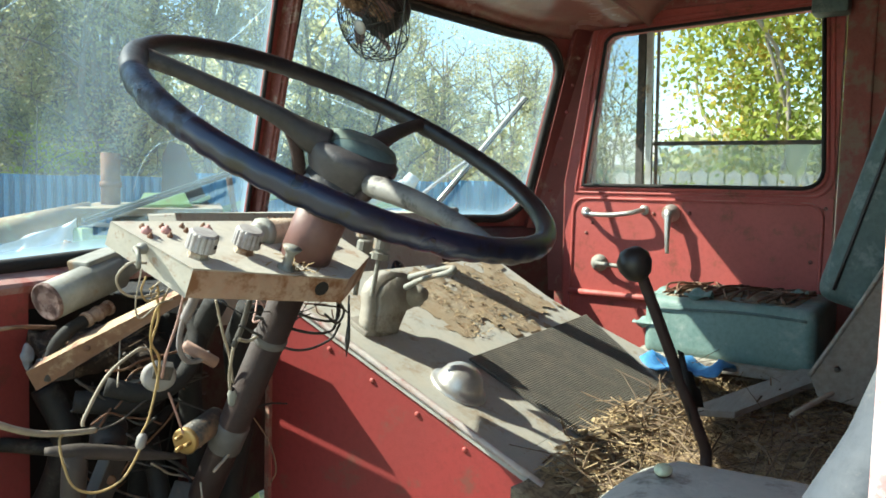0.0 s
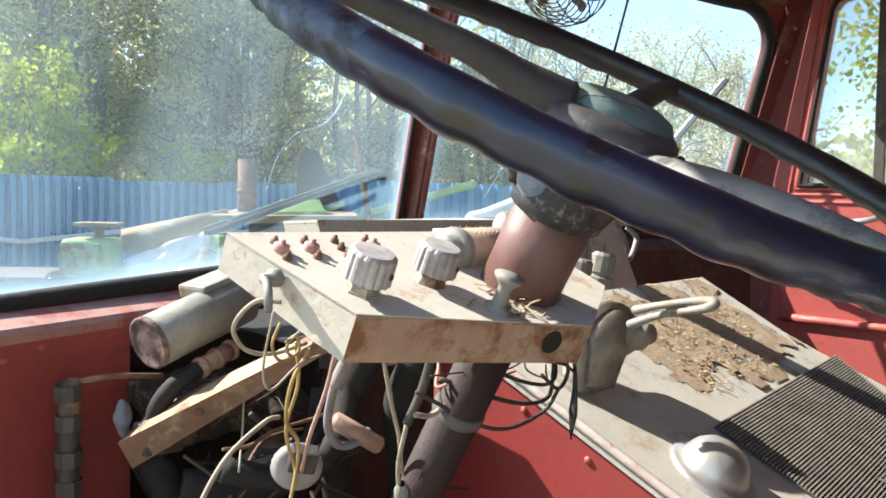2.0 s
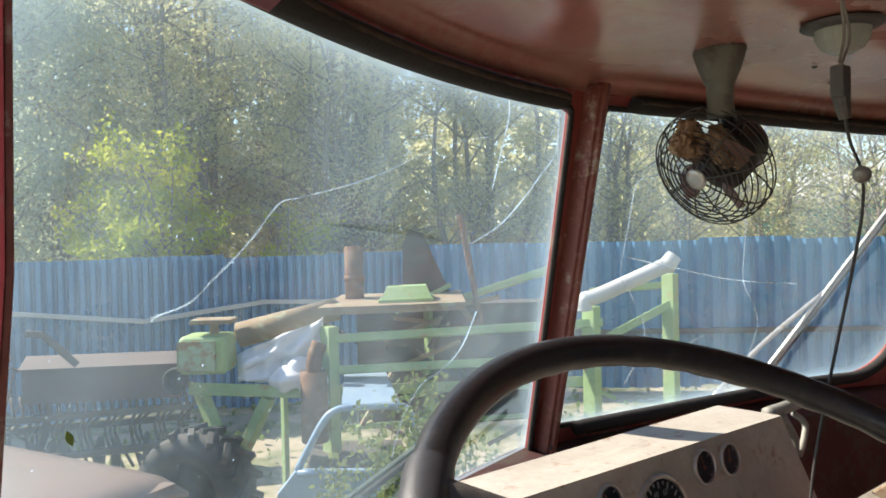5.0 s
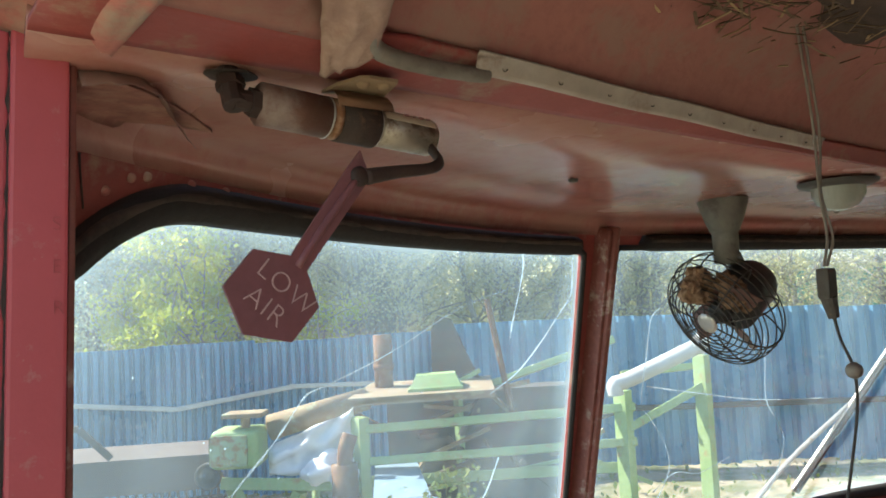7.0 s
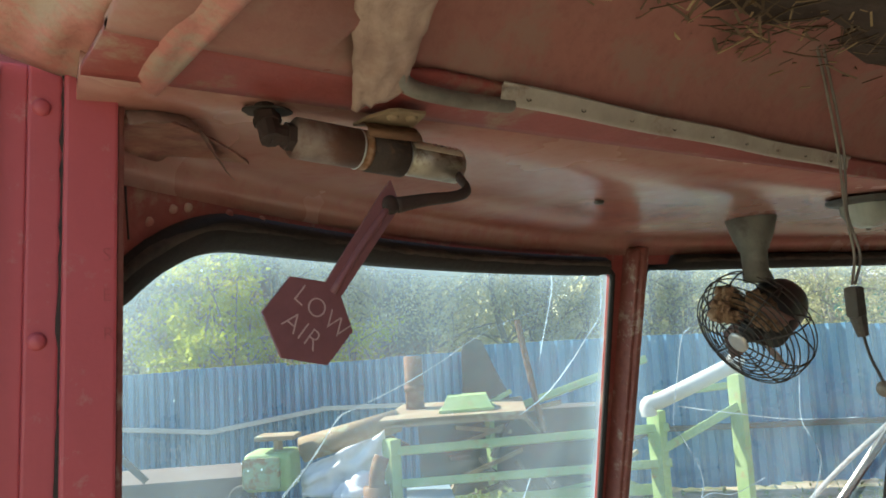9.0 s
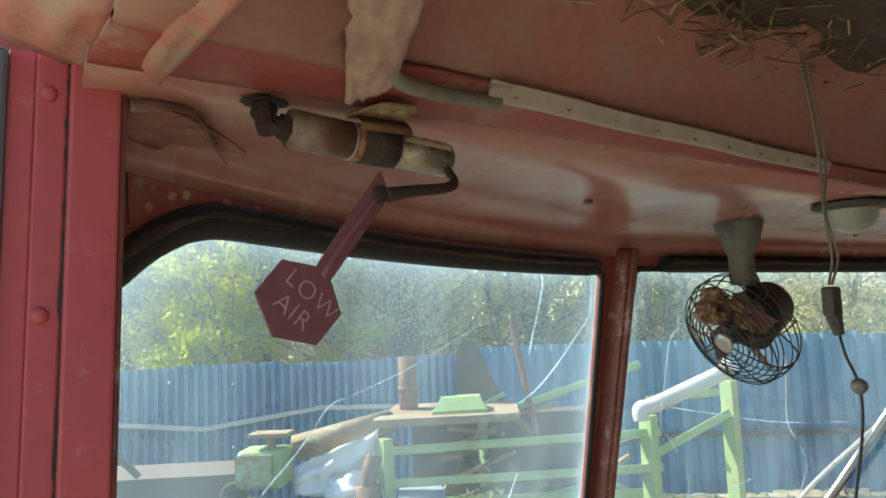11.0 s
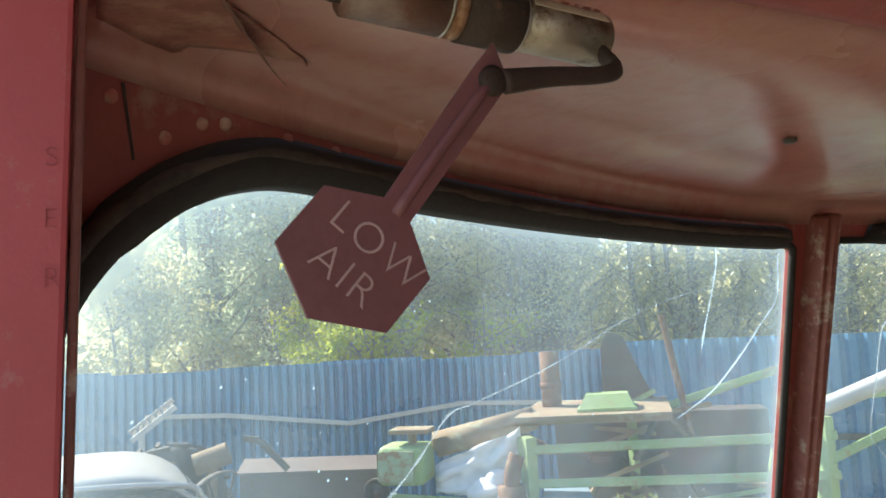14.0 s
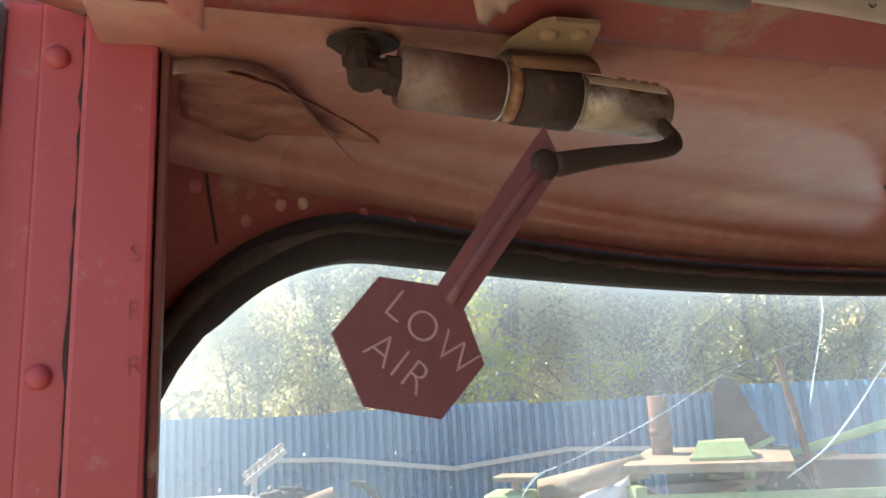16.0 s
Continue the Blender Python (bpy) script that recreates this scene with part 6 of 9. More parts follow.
hang_wire("black wire", WIRE_BLACK, 0.003, [(-0.05, 0.88, 1.45), (0.0, 0.86, 1.43), (0.05, 0.87, 1.425), (0.07, 0.885, 1.45)])
hang_wire("black wire", WIRE_BLACK, 0.0034, [(-0.08, 0.9, 1.44), (-0.02, 0.87, 1.415), (0.03, 0.865, 1.41), (0.055, 0.875, 1.43), (0.06, 0.88, 1.46)])
hang_wire("black wire", WIRE_BLACK, 0.003, [(-0.10, 0.91, 1.43), (-0.03, 0.88, 1.39), (0.03, 0.87, 1.395), (0.045, 0.86, 1.42)])
hang_wire("black wire", WIRE_BLACK, 0.003, [(0.02, 0.845, 1.46), (0.035, 0.845, 1.44), (0.02, 0.845, 1.425), (0.0, 0.85, 1.44)])
hang_wire("pale wire end", WIRE_CREAM, 0.004, [(-0.06, 0.90, 1.42), (-0.085, 0.905, 1.408), (-0.105, 0.905, 1.412)])
hang_wire("thin brown wire", RUST, 0.0018, [(-0.03, 0.955, 1.28), (-0.005, 0.95, 1.24), (0.0, 0.94, 1.20), (-0.005, 0.945, 1.18)])
hang_wire("thin grey wire", WIRE_CREAM, 0.002, [(-0.10, 0.985, 1.20), (-0.11, 0.97, 1.16), (-0.145, 0.965, 1.12), (-0.13, 0.96, 1.11), (-0.115, 0.965, 1.14)])
random.seed(17)
for k in range(12):
    x0, x1 = random.uniform(-0.14, 0.02), random.uniform(-0.06, 0.08)
    a = Vector((x0, random.uniform(0.86, 0.95), random.uniform(1.44, 1.475)))
    b = Vector((x1, random.uniform(0.86, 0.95), random.uniform(1.42, 1.47)))
    low = (a + b) / 2 + Vector((random.gauss(0, 0.015), random.gauss(0, 0.015), -random.uniform(0.005, 0.035)))
    bm = blank()
    add_tube(bm, [a, a.lerp(low, 0.55) + Vector((random.gauss(0, 0.008), 0, 0)), low, b.lerp(low, 0.5), b], random.uniform(0.0008, 0.0015), 6, 6)
    tagged(part("wire", bm, random.choice((WIRE_BLACK, WIRE_BLACK, RUBBER, COLUMN_DARK, WIRE_PINK)), None, "thin dark wire tangled round the column", True), category="wire", group="loose wires")
for c, size, turn, m in (((-0.17, 1.10, 1.20), (0.05, 0.018, 0.07), 0.5, FAN_GREY), ((-0.21, 1.13, 1.10), (0.03, 0.03, 0.10), 0.2, COLUMN_DARK),
                         ((-0.10, 1.08, 1.07), (0.09, 0.02, 0.03), -0.4, FAN_GREY), ((-0.19, 1.19, 1.345), (0.045, 0.03, 0.03), 0.1, FAN_GREY), ((-0.06, 1.06, 1.15), (0.03, 0.05, 0.03), 0.7, DARK_METAL)):
    bm = blank()
    add_box(bm, c, size, Euler((0.3 * turn, turn, turn)).to_matrix(), 0.004, 2)
    lug = tagged(part("linkage_bracket", bm, m, None, "greasy metal linkage bracket in the dark recess"), category="bracket", group="linkage brackets")
    bm = blank()
    rivet(bm, Vector(c) + Vector((0, -size[1] / 2 - 0.004, 0)), (-0.3, -1, 0.1), 0.007)
    part("bolt", bm, RUST, lug, "", True)
# clutter deep in the recess: caked dirt with twigs, and thin wires and pipes
def dirt_z(x, y):
    return 1.335 + 0.5 * (y - 1.2) + 0.012 * noise.noise((16 * x, 16 * y, 1)) + 0.006 * noise.noise((50 * x, 50 * y, 5))


bm = blank()
add_sheet(bm, [[(x, y, dirt_z(x, y)) for x in np.linspace(-0.170, 0.02, 40)] for y in np.linspace(1.205, 1.3, 16)], 0.02, (0, 0.3, -1))
tagged(part("caked_dirt", bm, mat("caked_brown_dirt", (0.05, 0.034, 0.025), (0.03, 0.02, 0.015), 0.95, scale=30, bump=0.9, spots=(0.15, 0.11, 0.08), spot_amount=0.34, spot_scale=60), None, "brown dirt caked on a ledge behind the bracket", True), category="dirt", kind="stuff")


def on_ledge():
    x, y = random.uniform(-0.165, 0.02), random.uniform(1.2, 1.29)
    return x, y, dirt_z(x, y)


scatter("dry_twigs", "dry twigs caught on the ledge under the dashboard", "twigs", TWIGS, 36, on_ledge, (0.02, 0.08), 0.0011, 0.003)
random.seed(29)
for k in range(26):
    a = Vector((random.uniform(-0.22, -0.05), random.uniform(1.07, 1.19), random.uniform(1.16, 1.36)))
    b = a + Vector((random.uniform(0.05, 0.2), random.gauss(0, 0.05), random.gauss(0, 0.06)))
    low = a.lerp(b, 0.5) + Vector((random.gauss(0, 0.015), random.gauss(0, 0.015), random.gauss(-0.012, 0.02)))
    bm = blank()
    add_tube(bm, [a, a.lerp(low, 0.5) + Vector((0, 0, random.gauss(0, 0.006))), low, low.lerp(b, 0.6) + Vector((0, 0, random.gauss(0, 0.006))), b], random.choice((0.0012, 0.0015, 0.002, 0.0032)), 6, 5)
    tagged(part("wire", bm, random.choice((WIRE_BLACK, DARK_METAL, WIRE_BLACK, RUST, WIRE_CREAM)), None, "thin dirty wire in the dark recess", True), category="wire", group="loose wires")
for k in range(1):
    a = Vector((-0.252 + random.gauss(0, 0.004), 0.886 + random.gauss(0, 0.003), 1.518 + random.gauss(0, 0.004)))
    b = Vector((random.uniform(-0.235, -0.19), random.uniform(0.9, 0.93), random.uniform(1.45, 1.485)))
    side = Vector((random.uniform(-0.035, -0.008), random.gauss(0, 0.006), random.gauss(-0.01, 0.008)))
    bm = blank()
    add_tube(bm, [a, a.lerp(b, 0.25) + side, a.lerp(b, 0.6) + side * 1.2, b + side * 0.3, b + Vector((0.02, 0.006, random.gauss(0.004, 0.008)))], random.uniform(0.0009, 0.0013), 6, 6)
    tagged(part("wire", bm, random.choice((WIRE_CREAM, WIRE_CREAM, WIRE_PINK)), None, "thin frayed wire looping from the control box", True), category="wire", group="loose wires")
bm = blank()
add_tube(bm, [(0.045, 0.845, 1.45), (0.04, 0.84, 1.425), (0.038, 0.84, 1.40), (0.036, 0.84, 1.375)], 0.009, 8, 6, radii=[0.5, 0.6, 1.1, 0.15], flat=0.4)
tagged(part("wire_terminal", bm, BLACK, None, "black leaf-shaped wire terminal", True), category="terminal")
bm = blank()
add_lathe(bm, frame_of((-0.207, 0.966, 1.290), (-0.200, 0.965, 1.315)), [(0.004, -0.010), (0.0062, -0.007), (0.0066, 0.004), (0.004, 0.009), (0, 0.009)], 8)
tagged(part("wire_nut", bm, PORCELAIN, None, "pale plastic wire joint", True), category="connector")
bm = blank()
add_lathe(bm, frame_of((-0.068, 0.955, 1.315), (-0.055, 0.965, 1.285)), [(0.004, -0.02), (0.008, -0.012), (0.0085, 0.004), (0.005, 0.012), (0, 0.014)], 10)
tagged(part("wire_joint", bm, MOTOR, None, "pale metal wire joint on the column", True), category="connector")

random.seed(41)


def on_lid():
    x, y = random.gauss(-0.085, 0.025), random.gauss(0.815, 0.012)
    p = bz(x, y)
    return p.x, p.y, p.z


scatter("lid_litter", "bits of straw lying on the control box lid", "straw", STRAWS, 46, on_lid, (0.004, 0.022), 0.0008, 0.0008)
# ---- low air flag ----
flag = thing("low_air_flag", "purple-brown hinged warning flag lettered in pink", "warning flag", (-0.33, 0.93, 2.02))
FY = 0.928
hexa = [(-0.360, 2.029), (-0.350, 2.004), (-0.323, 1.998), (-0.306, 2.016), (-0.3125, 2.036), (-0.272, 2.0865), (-0.270, 2.093), (-0.275, 2.106), (-0.284, 2.095), (-0.3215, 2.0445), (-0.343, 2.048)]
bm = blank()
add_prism(bm, [(x, z) for x, z in hexa], 0.0022, Matrix(((1, 0, 0, 0), (0, 0, -1, FY + 0.0011), (0, 1, 0, 0), (0, 0, 0, 1))))
part("paddle", bm, FLAG, flag)
bm = blank()
add_tube(bm, [(-0.318, FY - 0.001, 2.0385), (-0.30, FY - 0.0016, 2.0625), (-0.278, FY - 0.0016, 2.0895)], 0.0022, 8, 4)
part("rib", bm, FLAG, flag, "", True)
for word, x, z, s in (("LOW", -0.3430, 2.0362, 0.0158), ("AIR", -0.3505, 2.0225, 0.0158)):
    cu = bpy.data.curves.new("lettering", "FONT")
    cu.body, cu.size, cu.extrude, cu.space_character, cu.offset = word, s, 0.0002, 1.10, -0.00032
    ob = new("lettering", cu)
    ob.parent = flag
    ob.matrix_parent_inverse = world_of(flag).inverted()
    ob.matrix_basis = Matrix.Translation((x, FY - 0.0014, z)) @ Matrix.Rotation(radians(90), 4, "X") @ Matrix.Rotation(radians(-41), 4, "Z")
    cu.materials.append(LETTER)
    tagged(ob, "pale pink engraved letters")
cyl = thing("air_cylinder", "rusty small air cylinder clamped under the roof panel", "cylinder", (-0.26, 0.955, 2.13))
A0, A1 = Vector((-0.3255, 0.955, 2.1345)), Vector((-0.2025, 0.955, 2.1255))


def cyl_piece(name, t0, t1, r, m, lab=""):
    bm = blank()
    add_rod(bm, A0.lerp(A1, t0), A0.lerp(A1, t1), r, r, 28)
    bmesh.ops.bevel(bm, geom=[e for e in bm.edges if len(e.link_faces) == 2 and e.calc_face_angle(0) > 1], offset=0.0012, segments=2, affect="EDGES")
    return part(name, bm, m, cyl, lab, True)


CYL_RUST = mat("rusty_purple_steel", (0.17, 0.115, 0.10), (0.25, 0.19, 0.165), 0.55, metal=0.35, scale=30, bump=0.35, spots=(0.14, 0.07, 0.05), spot_amount=0.36)
CYL_END = mat("dull_stained_metal", (0.42, 0.37, 0.31), (0.26, 0.22, 0.18), 0.38, metal=0.65, scale=30, bump=0.2, spots=(0.15, 0.09, 0.06), spot_amount=0.33, spot_scale=40)
CYL_STRAP = mat("blackened_rusty_strap", (0.036, 0.022, 0.017), (0.062, 0.036, 0.025), 0.8, scale=24, bump=0.5, spots=(0.12, 0.06, 0.035), spot_amount=0.29, spot_scale=50)
cyl_piece("body", 0.0, 0.36, 0.0128, CYL_RUST, "rust-stained steel body")
cyl_piece("ring", 0.345, 0.365, 0.0133, CHROME)
cyl_piece("ring", 0.37, 0.42, 0.0129, CREAM_RUST)
cyl_piece("strap", 0.41, 0.64, 0.0136, CYL_STRAP, "blackened rusty strap")
cyl_piece("ring", 0.63, 0.645, 0.0128, CHROME)
cyl_piece("end_tube", 0.64, 1.0, 0.0118, CYL_END, "bare metal end tube")
bm = blank()
across, upward = Vector((0, -1, 0)), Vector((0.073, 0, 1)).normalized()
add_sheet(bm, [[A0.lerp(A1, t) + (across * math.cos(a) + upward * math.sin(a)) * 0.0120 for a in np.linspace(0.35, 1.25, 7)] for t in (0.66, 0.8, 0.97)], 0.0004, (0, -0.6, 0.8))
part("paper_label", bm, mat("stained_paper", (0.5, 0.4, 0.3), (0.42, 0.32, 0.24), 0.8, scale=60, bump=0.1), cyl, "stained paper label")
bm = blank()
for k, w in enumerate((0.004, 0.003, 0.005, 0.004)):
    p = A0.lerp(A1, 0.80 + 0.045 * k) + (across * math.cos(0.85) + upward * math.sin(0.85)) * 0.01245
    add_box(bm, p, (w * 0.8, 0.0005, 0.0022), Euler((0.85, 0.07, 0)).to_matrix())
part("print", bm, RED_BROWN, cyl, "dark printed bars")
bm = blank()
add_slab(bm, [(-0.280, 0.961, 2.1500), (-0.279, 0.944, 2.1505), (-0.273, 0.927, 2.1510), (-0.268, 0.924, 2.1510), (-0.248, 0.924, 2.1515), (-0.246, 0.928, 2.1515), (-0.239, 0.955, 2.1505)], 0.002, (0, 0, -1))
plate = part("bracket", bm, MACHINE_RUST, cyl, "riveted tan bracket plate")
for p in ((-0.266, 0.935, 2.1488), (-0.253, 0.933, 2.1492)):
    bm = blank()
    rivet(bm, p, (0, -0.15, -1), 0.0042)
    part("rivet", bm, MACHINE_RUST, plate, "", True)
bm = blank()
add_sheet(bm, [[(x, y, z) for x in (-0.279, -0.265, -0.251, -0.2395)] for y, z in ((0.957, 2.1490), (0.949, 2.1475), (0.9445, 2.143), (0.942, 2.137))], 0.0015, (0, -0.5, -0.5))
part("strap_tab", bm, RUST, cyl, "rusty strap tab", True)
bm = blank()
e0, e1, e2 = A0 + Vector((0.003, 0, 0)), Vector((-0.3395, 0.9552, 2.1355)), Vector((-0.3395, 0.9635, 2.154))
add_rod(bm, e0, e1, 0.0062, 0.0066, 10)
add_rod(bm, e1 + (e1 - e2).normalized() * 0.005, e2, 0.0070, 0.0066, 10)
add_rod(bm, A0, A0 + Vector((-0.005, 0, 0.0002)), 0.0088, 0.0088, 6)
add_rod(bm, e1.lerp(e2, 0.35), e1.lerp(e2, 0.62), 0.0084, 0.0084, 6)
part("elbow", bm, COLUMN_DARK, cyl, "blackened metal elbow", False)
bm = blank()
random.seed(6)
rag = [(0.0145 * random.uniform(0.85, 1.12) * math.cos(a), 0.0125 * random.uniform(0.85, 1.12) * math.sin(a)) for a in np.linspace(0, 2 * math.pi, 20, endpoint=False)]
add_prism(bm, rag, 0.0012, Matrix.Translation((-0.3375, 0.9635, 2.1508)))
part("roof_hole", bm, SEAM, cyl, "ragged dark hole")
bm = blank()
add_tube(bm, [(-0.2065, 0.951, 2.119), (-0.2065, 0.944, 2.112), (-0.2105, 0.935, 2.1055), (-0.223, 0.930, 2.0995), (-0.25, 0.9272, 2.095), (-0.272, 0.9262, 2.0905)], 0.0045, 10, 6, radii=[1.3, 1.2, 1.0, 0.8, 0.9, 1.1], flat=0.5)
add_lathe(bm, frame_of((-0.2765, 0.9285, 2.0905), (-0.2765, 0.90, 2.0905)), [(0.006, 0), (0.006, 0.003), (0.004, 0.0045), (0, 0.0045)], 16)
part("hinge_arm", bm, COLUMN_DARK, cyl, "blackened hinge arm", True)

LINING = mat("dusty_brown_lining", (0.24, 0.14, 0.115), (0.19, 0.105, 0.088), 0.85, scale=14, bump=0.4)
# folded roof corner: a ridge running into the windscreen header, and the crumpled corner over the jamb
bm = blank()
add_tube(bm, [(-0.413, 0.986, 2.1465), (-0.392, 0.986, 2.1475), (-0.37, 0.996, 2.147), (-0.354, 1.024, 2.145), (-0.335, 1.055, 2.139), (-0.318, 1.075, 2.133)], 0.0050, 10, 6, radii=[1.6, 1.2, 1.0, 0.9, 0.7, 0.2], flat=0.10)
for v in bm.verts:
    v.co.z += 0.0022 * noise.noise(v.co * 90) + 0.0015 * noise.noise(v.co * 230)
tagged(part("trim", bm, LINING, None, "folded ridge of dusty red sheet at the roof corner", True), kind="structure")
bm = blank()
add_tube(bm, [(x, gy(x, z) - 0.0012, z) for x, z in ((-0.3995, 2.118), (-0.3985, 2.110), (-0.3965, 2.098), (-0.3945, 2.086))], 0.0009, 5, 3)
tagged(part("trim", bm, SEAM, None, "dark seam between the lapped header sheets", True), kind="structure")
# dirty torn flap of sheet between that ridge and the header
def panel_z(x, y):
    """Height of the front ceiling panel over a spot."""
    front = gy(x, 2.12) - 0.004
    return float(np.interp((front - y) / (front - CREASE), (0.0, 0.018, 0.05, 0.35, 1.0), (2.118, 2.136, 2.147, 2.151, 2.156)))


bm = blank()
rows = []
for i in range(26):
    s = i / 25
    x = -0.411 + 0.105 * s
    back = 0.99 + 0.085 * s ** 1.6 + 0.002 * noise.noise((14 * s, 2, 0))
    back = min(back, gy(x, 2.12) - 0.012)
    front = back + (gy(x, 2.12) - 0.008 - back) * max(0.03, 1 - max(0, s - 0.35) / 0.65) ** 0.8
    rows.append([(x, back + (front - back) * j / 12, panel_z(x, back + (front - back) * j / 12) - 0.0030 - 0.0012 * noise.noise((60 * x, 9 * j / 12, 3))) for j in range(13)])
add_sheet(bm, rows, 0.0015, (0, 0, -1))
tagged(part("trim", bm, mat("dirt_streaked_red_paint", (0.31, 0.12, 0.092), (0.36, 0.235, 0.17), 0.65, scale=24, bump=0.3, spots=(0.21, 0.085, 0.065), spot_amount=0.36, spot_scale=18, stretch=(0.7, 1.5, 1)), None, "dirt-streaked torn flap of red sheet in the corner", True), kind="structure")
bm = blank()
random.seed(12)
rows = []
for i in range(30):
    v = i / 29
    row = []
    for k in range(30):
        u = k / 29
        wrinkle = 0.010 * noise.noise((0.2 * k + 1.5 * v, 0.12 * i, 4)) + 0.004 * math.sin(0.5 * k - 5 * v)
        row.append((-0.491 + 0.09 * u, 0.985 - 0.30 * v, 2.1795 - 0.026 * u ** 0.7 + 0.03 * (1 - u) * v + min(wrinkle * min(1, 4 * v, 5 * (1 - u)), 0.002 + 0.02 * (1 - u))))
    rows.append(row)
add_sheet(bm, rows, 0.002, (0, 0, 1))
flap = blank()
rows = []
for i in range(22):
    v = i / 21
    a, b = Vector((-0.366, 0.80, 2.170)).lerp(Vector((-0.299, 0.928, 2.1475)), v), Vector((-0.322, 0.79, 2.172)).lerp(Vector((-0.285, 0.893, 2.150)), min(1.0, 1.15 * v))
    rows.append([a.lerp(b, k / 11) + Vector((0, 0, 0.004 * noise.noise((0.5 * k, 0.28 * i, 8)) - 0.005 * math.sin(math.pi * k / 11) * (1 - 0.5 * v))) + Vector((0.003, 0.003, 0)) * noise.noise((3, 0.5 * i, 0.4 * k)) for k in range(12)])
add_sheet(flap, rows, 0.0016, (0, 0, 1))
tagged(part("trim", flap, mat("dust_coated_roof_fold", (0.36, 0.235, 0.195), (0.40, 0.285, 0.235), 0.95, scale=40, bump=0.4, spots=(0.30, 0.19, 0.155), spot_amount=0.36), None, "dust-coated hanging flap of roof sheet", True), kind="structure")
corner = tagged(part("trim", bm, mat("peeling_pink_red_paint", (0.45, 0.17, 0.15), (0.42, 0.23, 0.19), 0.85, scale=24, bump=0.4, spots=(0.36, 0.26, 0.21), spot_amount=0.38, spot_scale=12), None, "crumpled peeling red sheet in the roof corner", True), kind="structure")
bm = blank()
rivet(bm, (-0.455, 0.955, 2.182), (0, -0.6, -0.8), 0.008)
part("bolt", bm, COLUMN_DARK, corner, "", True)
for x, z in ((-0.405, 2.111), (-0.348, 2.113), (-0.361, 2.110), (-0.380, 2.099), (-0.308, 2.114), (-0.272, 2.114)):
    bm = blank()
    rivet(bm, (x, gy(x, z) - 0.001, z), (0, -1, -0.2), 0.0036)
    tagged(part("trim", bm, RED_DUSTY, None, "pale rivet in the windscreen header", True), kind="structure")

# ---- ceiling fittings ----
fan = thing("cab_fan", "old caged black cab fan hanging from the roof panel", "fan", (0.525, 1.195, 2.15))
FX = Vector((-0.86, 0.15, -0.48)).normalized()
FC = Vector((0.545, 1.222, 1.985))
FMX = frame_of(FC, FC + FX)
bm = blank()
add_lathe(bm, frame_of((0.527, 1.195, 2.152), (0.527, 1.195, 2.0)), [(0.0385, 0), (0.038, 0.004), (0.030, 0.030), (0.0235, 0.044), (0.0235, 0.047), (0.0200, 0.049), (0.0190, 0.080), (0.0205, 0.083), (0.019, 0.096), (0, 0.098)], 28, 0.85)
part("mount", bm, mat("grey_green_casting", (0.17, 0.165, 0.14), (0.11, 0.105, 0.09), 0.6, metal=0.2, scale=30, bump=0.4, spots=(0.07, 0.06, 0.05), spot_amount=0.32), fan, "grey die-cast roof mount", True)
bm = blank()
add_rod(bm, FC - FX * 0.085, FC - FX * 0.02, 0.040, 0.046, 28)
add_lathe(bm, frame_of(FC - FX * 0.085, FC - FX * 0.2), [(0.040, 0), (0.034, 0.012), (0.018, 0.018), (0, 0.02)], 28)
add_tube(bm, [FC - FX * 0.05 + Vector((0, 0, 0.03)), FC - FX * 0.04 + Vector((-0.015, -0.01, 0.06)), (0.527, 1.195, 2.068)], 0.013, 10, 5)
part("motor", bm, BLACK, fan, "black motor housing", True)
for k in range(4):
    bm = blank()
    rows = []
    for i in range(7):
        rr = 0.016 + 0.058 * i / 6
        rows.append([FMX @ Vector((rr * math.cos(a), rr * math.sin(a), 0.012 * (j - 2) / 2)) for j, a in enumerate(np.linspace(-0.42, 0.42, 5) * (0.7 + 0.5 * math.sin(math.pi * min(i / 5, 1))) + k * math.pi / 2 + 0.4)])
    add_sheet(bm, rows, 0.0012, FX)
    part("blade", bm, COLUMN, fan, "dusty brown blade", True)
bm = blank()
add_lathe(bm, FMX, [(0.018, -0.02), (0.018, 0.01), (0.012, 0.016), (0, 0.018)], 20)
part("blade_hub", bm, BLACK, fan, "", True)
cage_r = 0.090


def cage(r):
    """Depth of the cage at a radius: a shallow dish in front, a straight side."""
    return 0.036 - 0.022 * (r / cage_r) ** 2.5


for r, z in [(r, cage(r)) for r in (0.024, 0.032, 0.040, 0.048, 0.056, 0.064, 0.072, 0.080, 0.0865)] + [(cage_r, 0.0), (cage_r, -0.015), (cage_r - 0.002, -0.026)]:
    bm = blank()
    add_tube(bm, [FMX @ Vector((r * math.cos(a), r * math.sin(a), z)) for a in np.linspace(0, 2 * math.pi, 42, endpoint=False)], 0.0011, 5, 1, True)
    part("cage_ring", bm, WIRE_BLACK, fan, "", True)
for k in range(9):
    bm = blank()
    a = 2 * math.pi * k / 9
    add_tube(bm, [FMX @ Vector((r * math.cos(a), r * math.sin(a), z)) for r, z in ((0.016, cage(0.016)), (0.05, cage(0.05)), (0.08, cage(0.08)), (0.0895, 0.006), (0.090, -0.02), (0.07, -0.034), (0.046, -0.04))], 0.0013, 5, 3)
    part("cage_wire", bm, WIRE_BLACK, fan, "", True)
bm = blank()
add_lathe(bm, FMX @ Matrix.Translation((0, 0, cage(0))), [(0.0165, -0.001), (0.0165, 0.0015), (0.01, 0.003), (0, 0.0033)], 24)
part("cage_disc", bm, CHROME, fan, "pale metal centre disc", True)
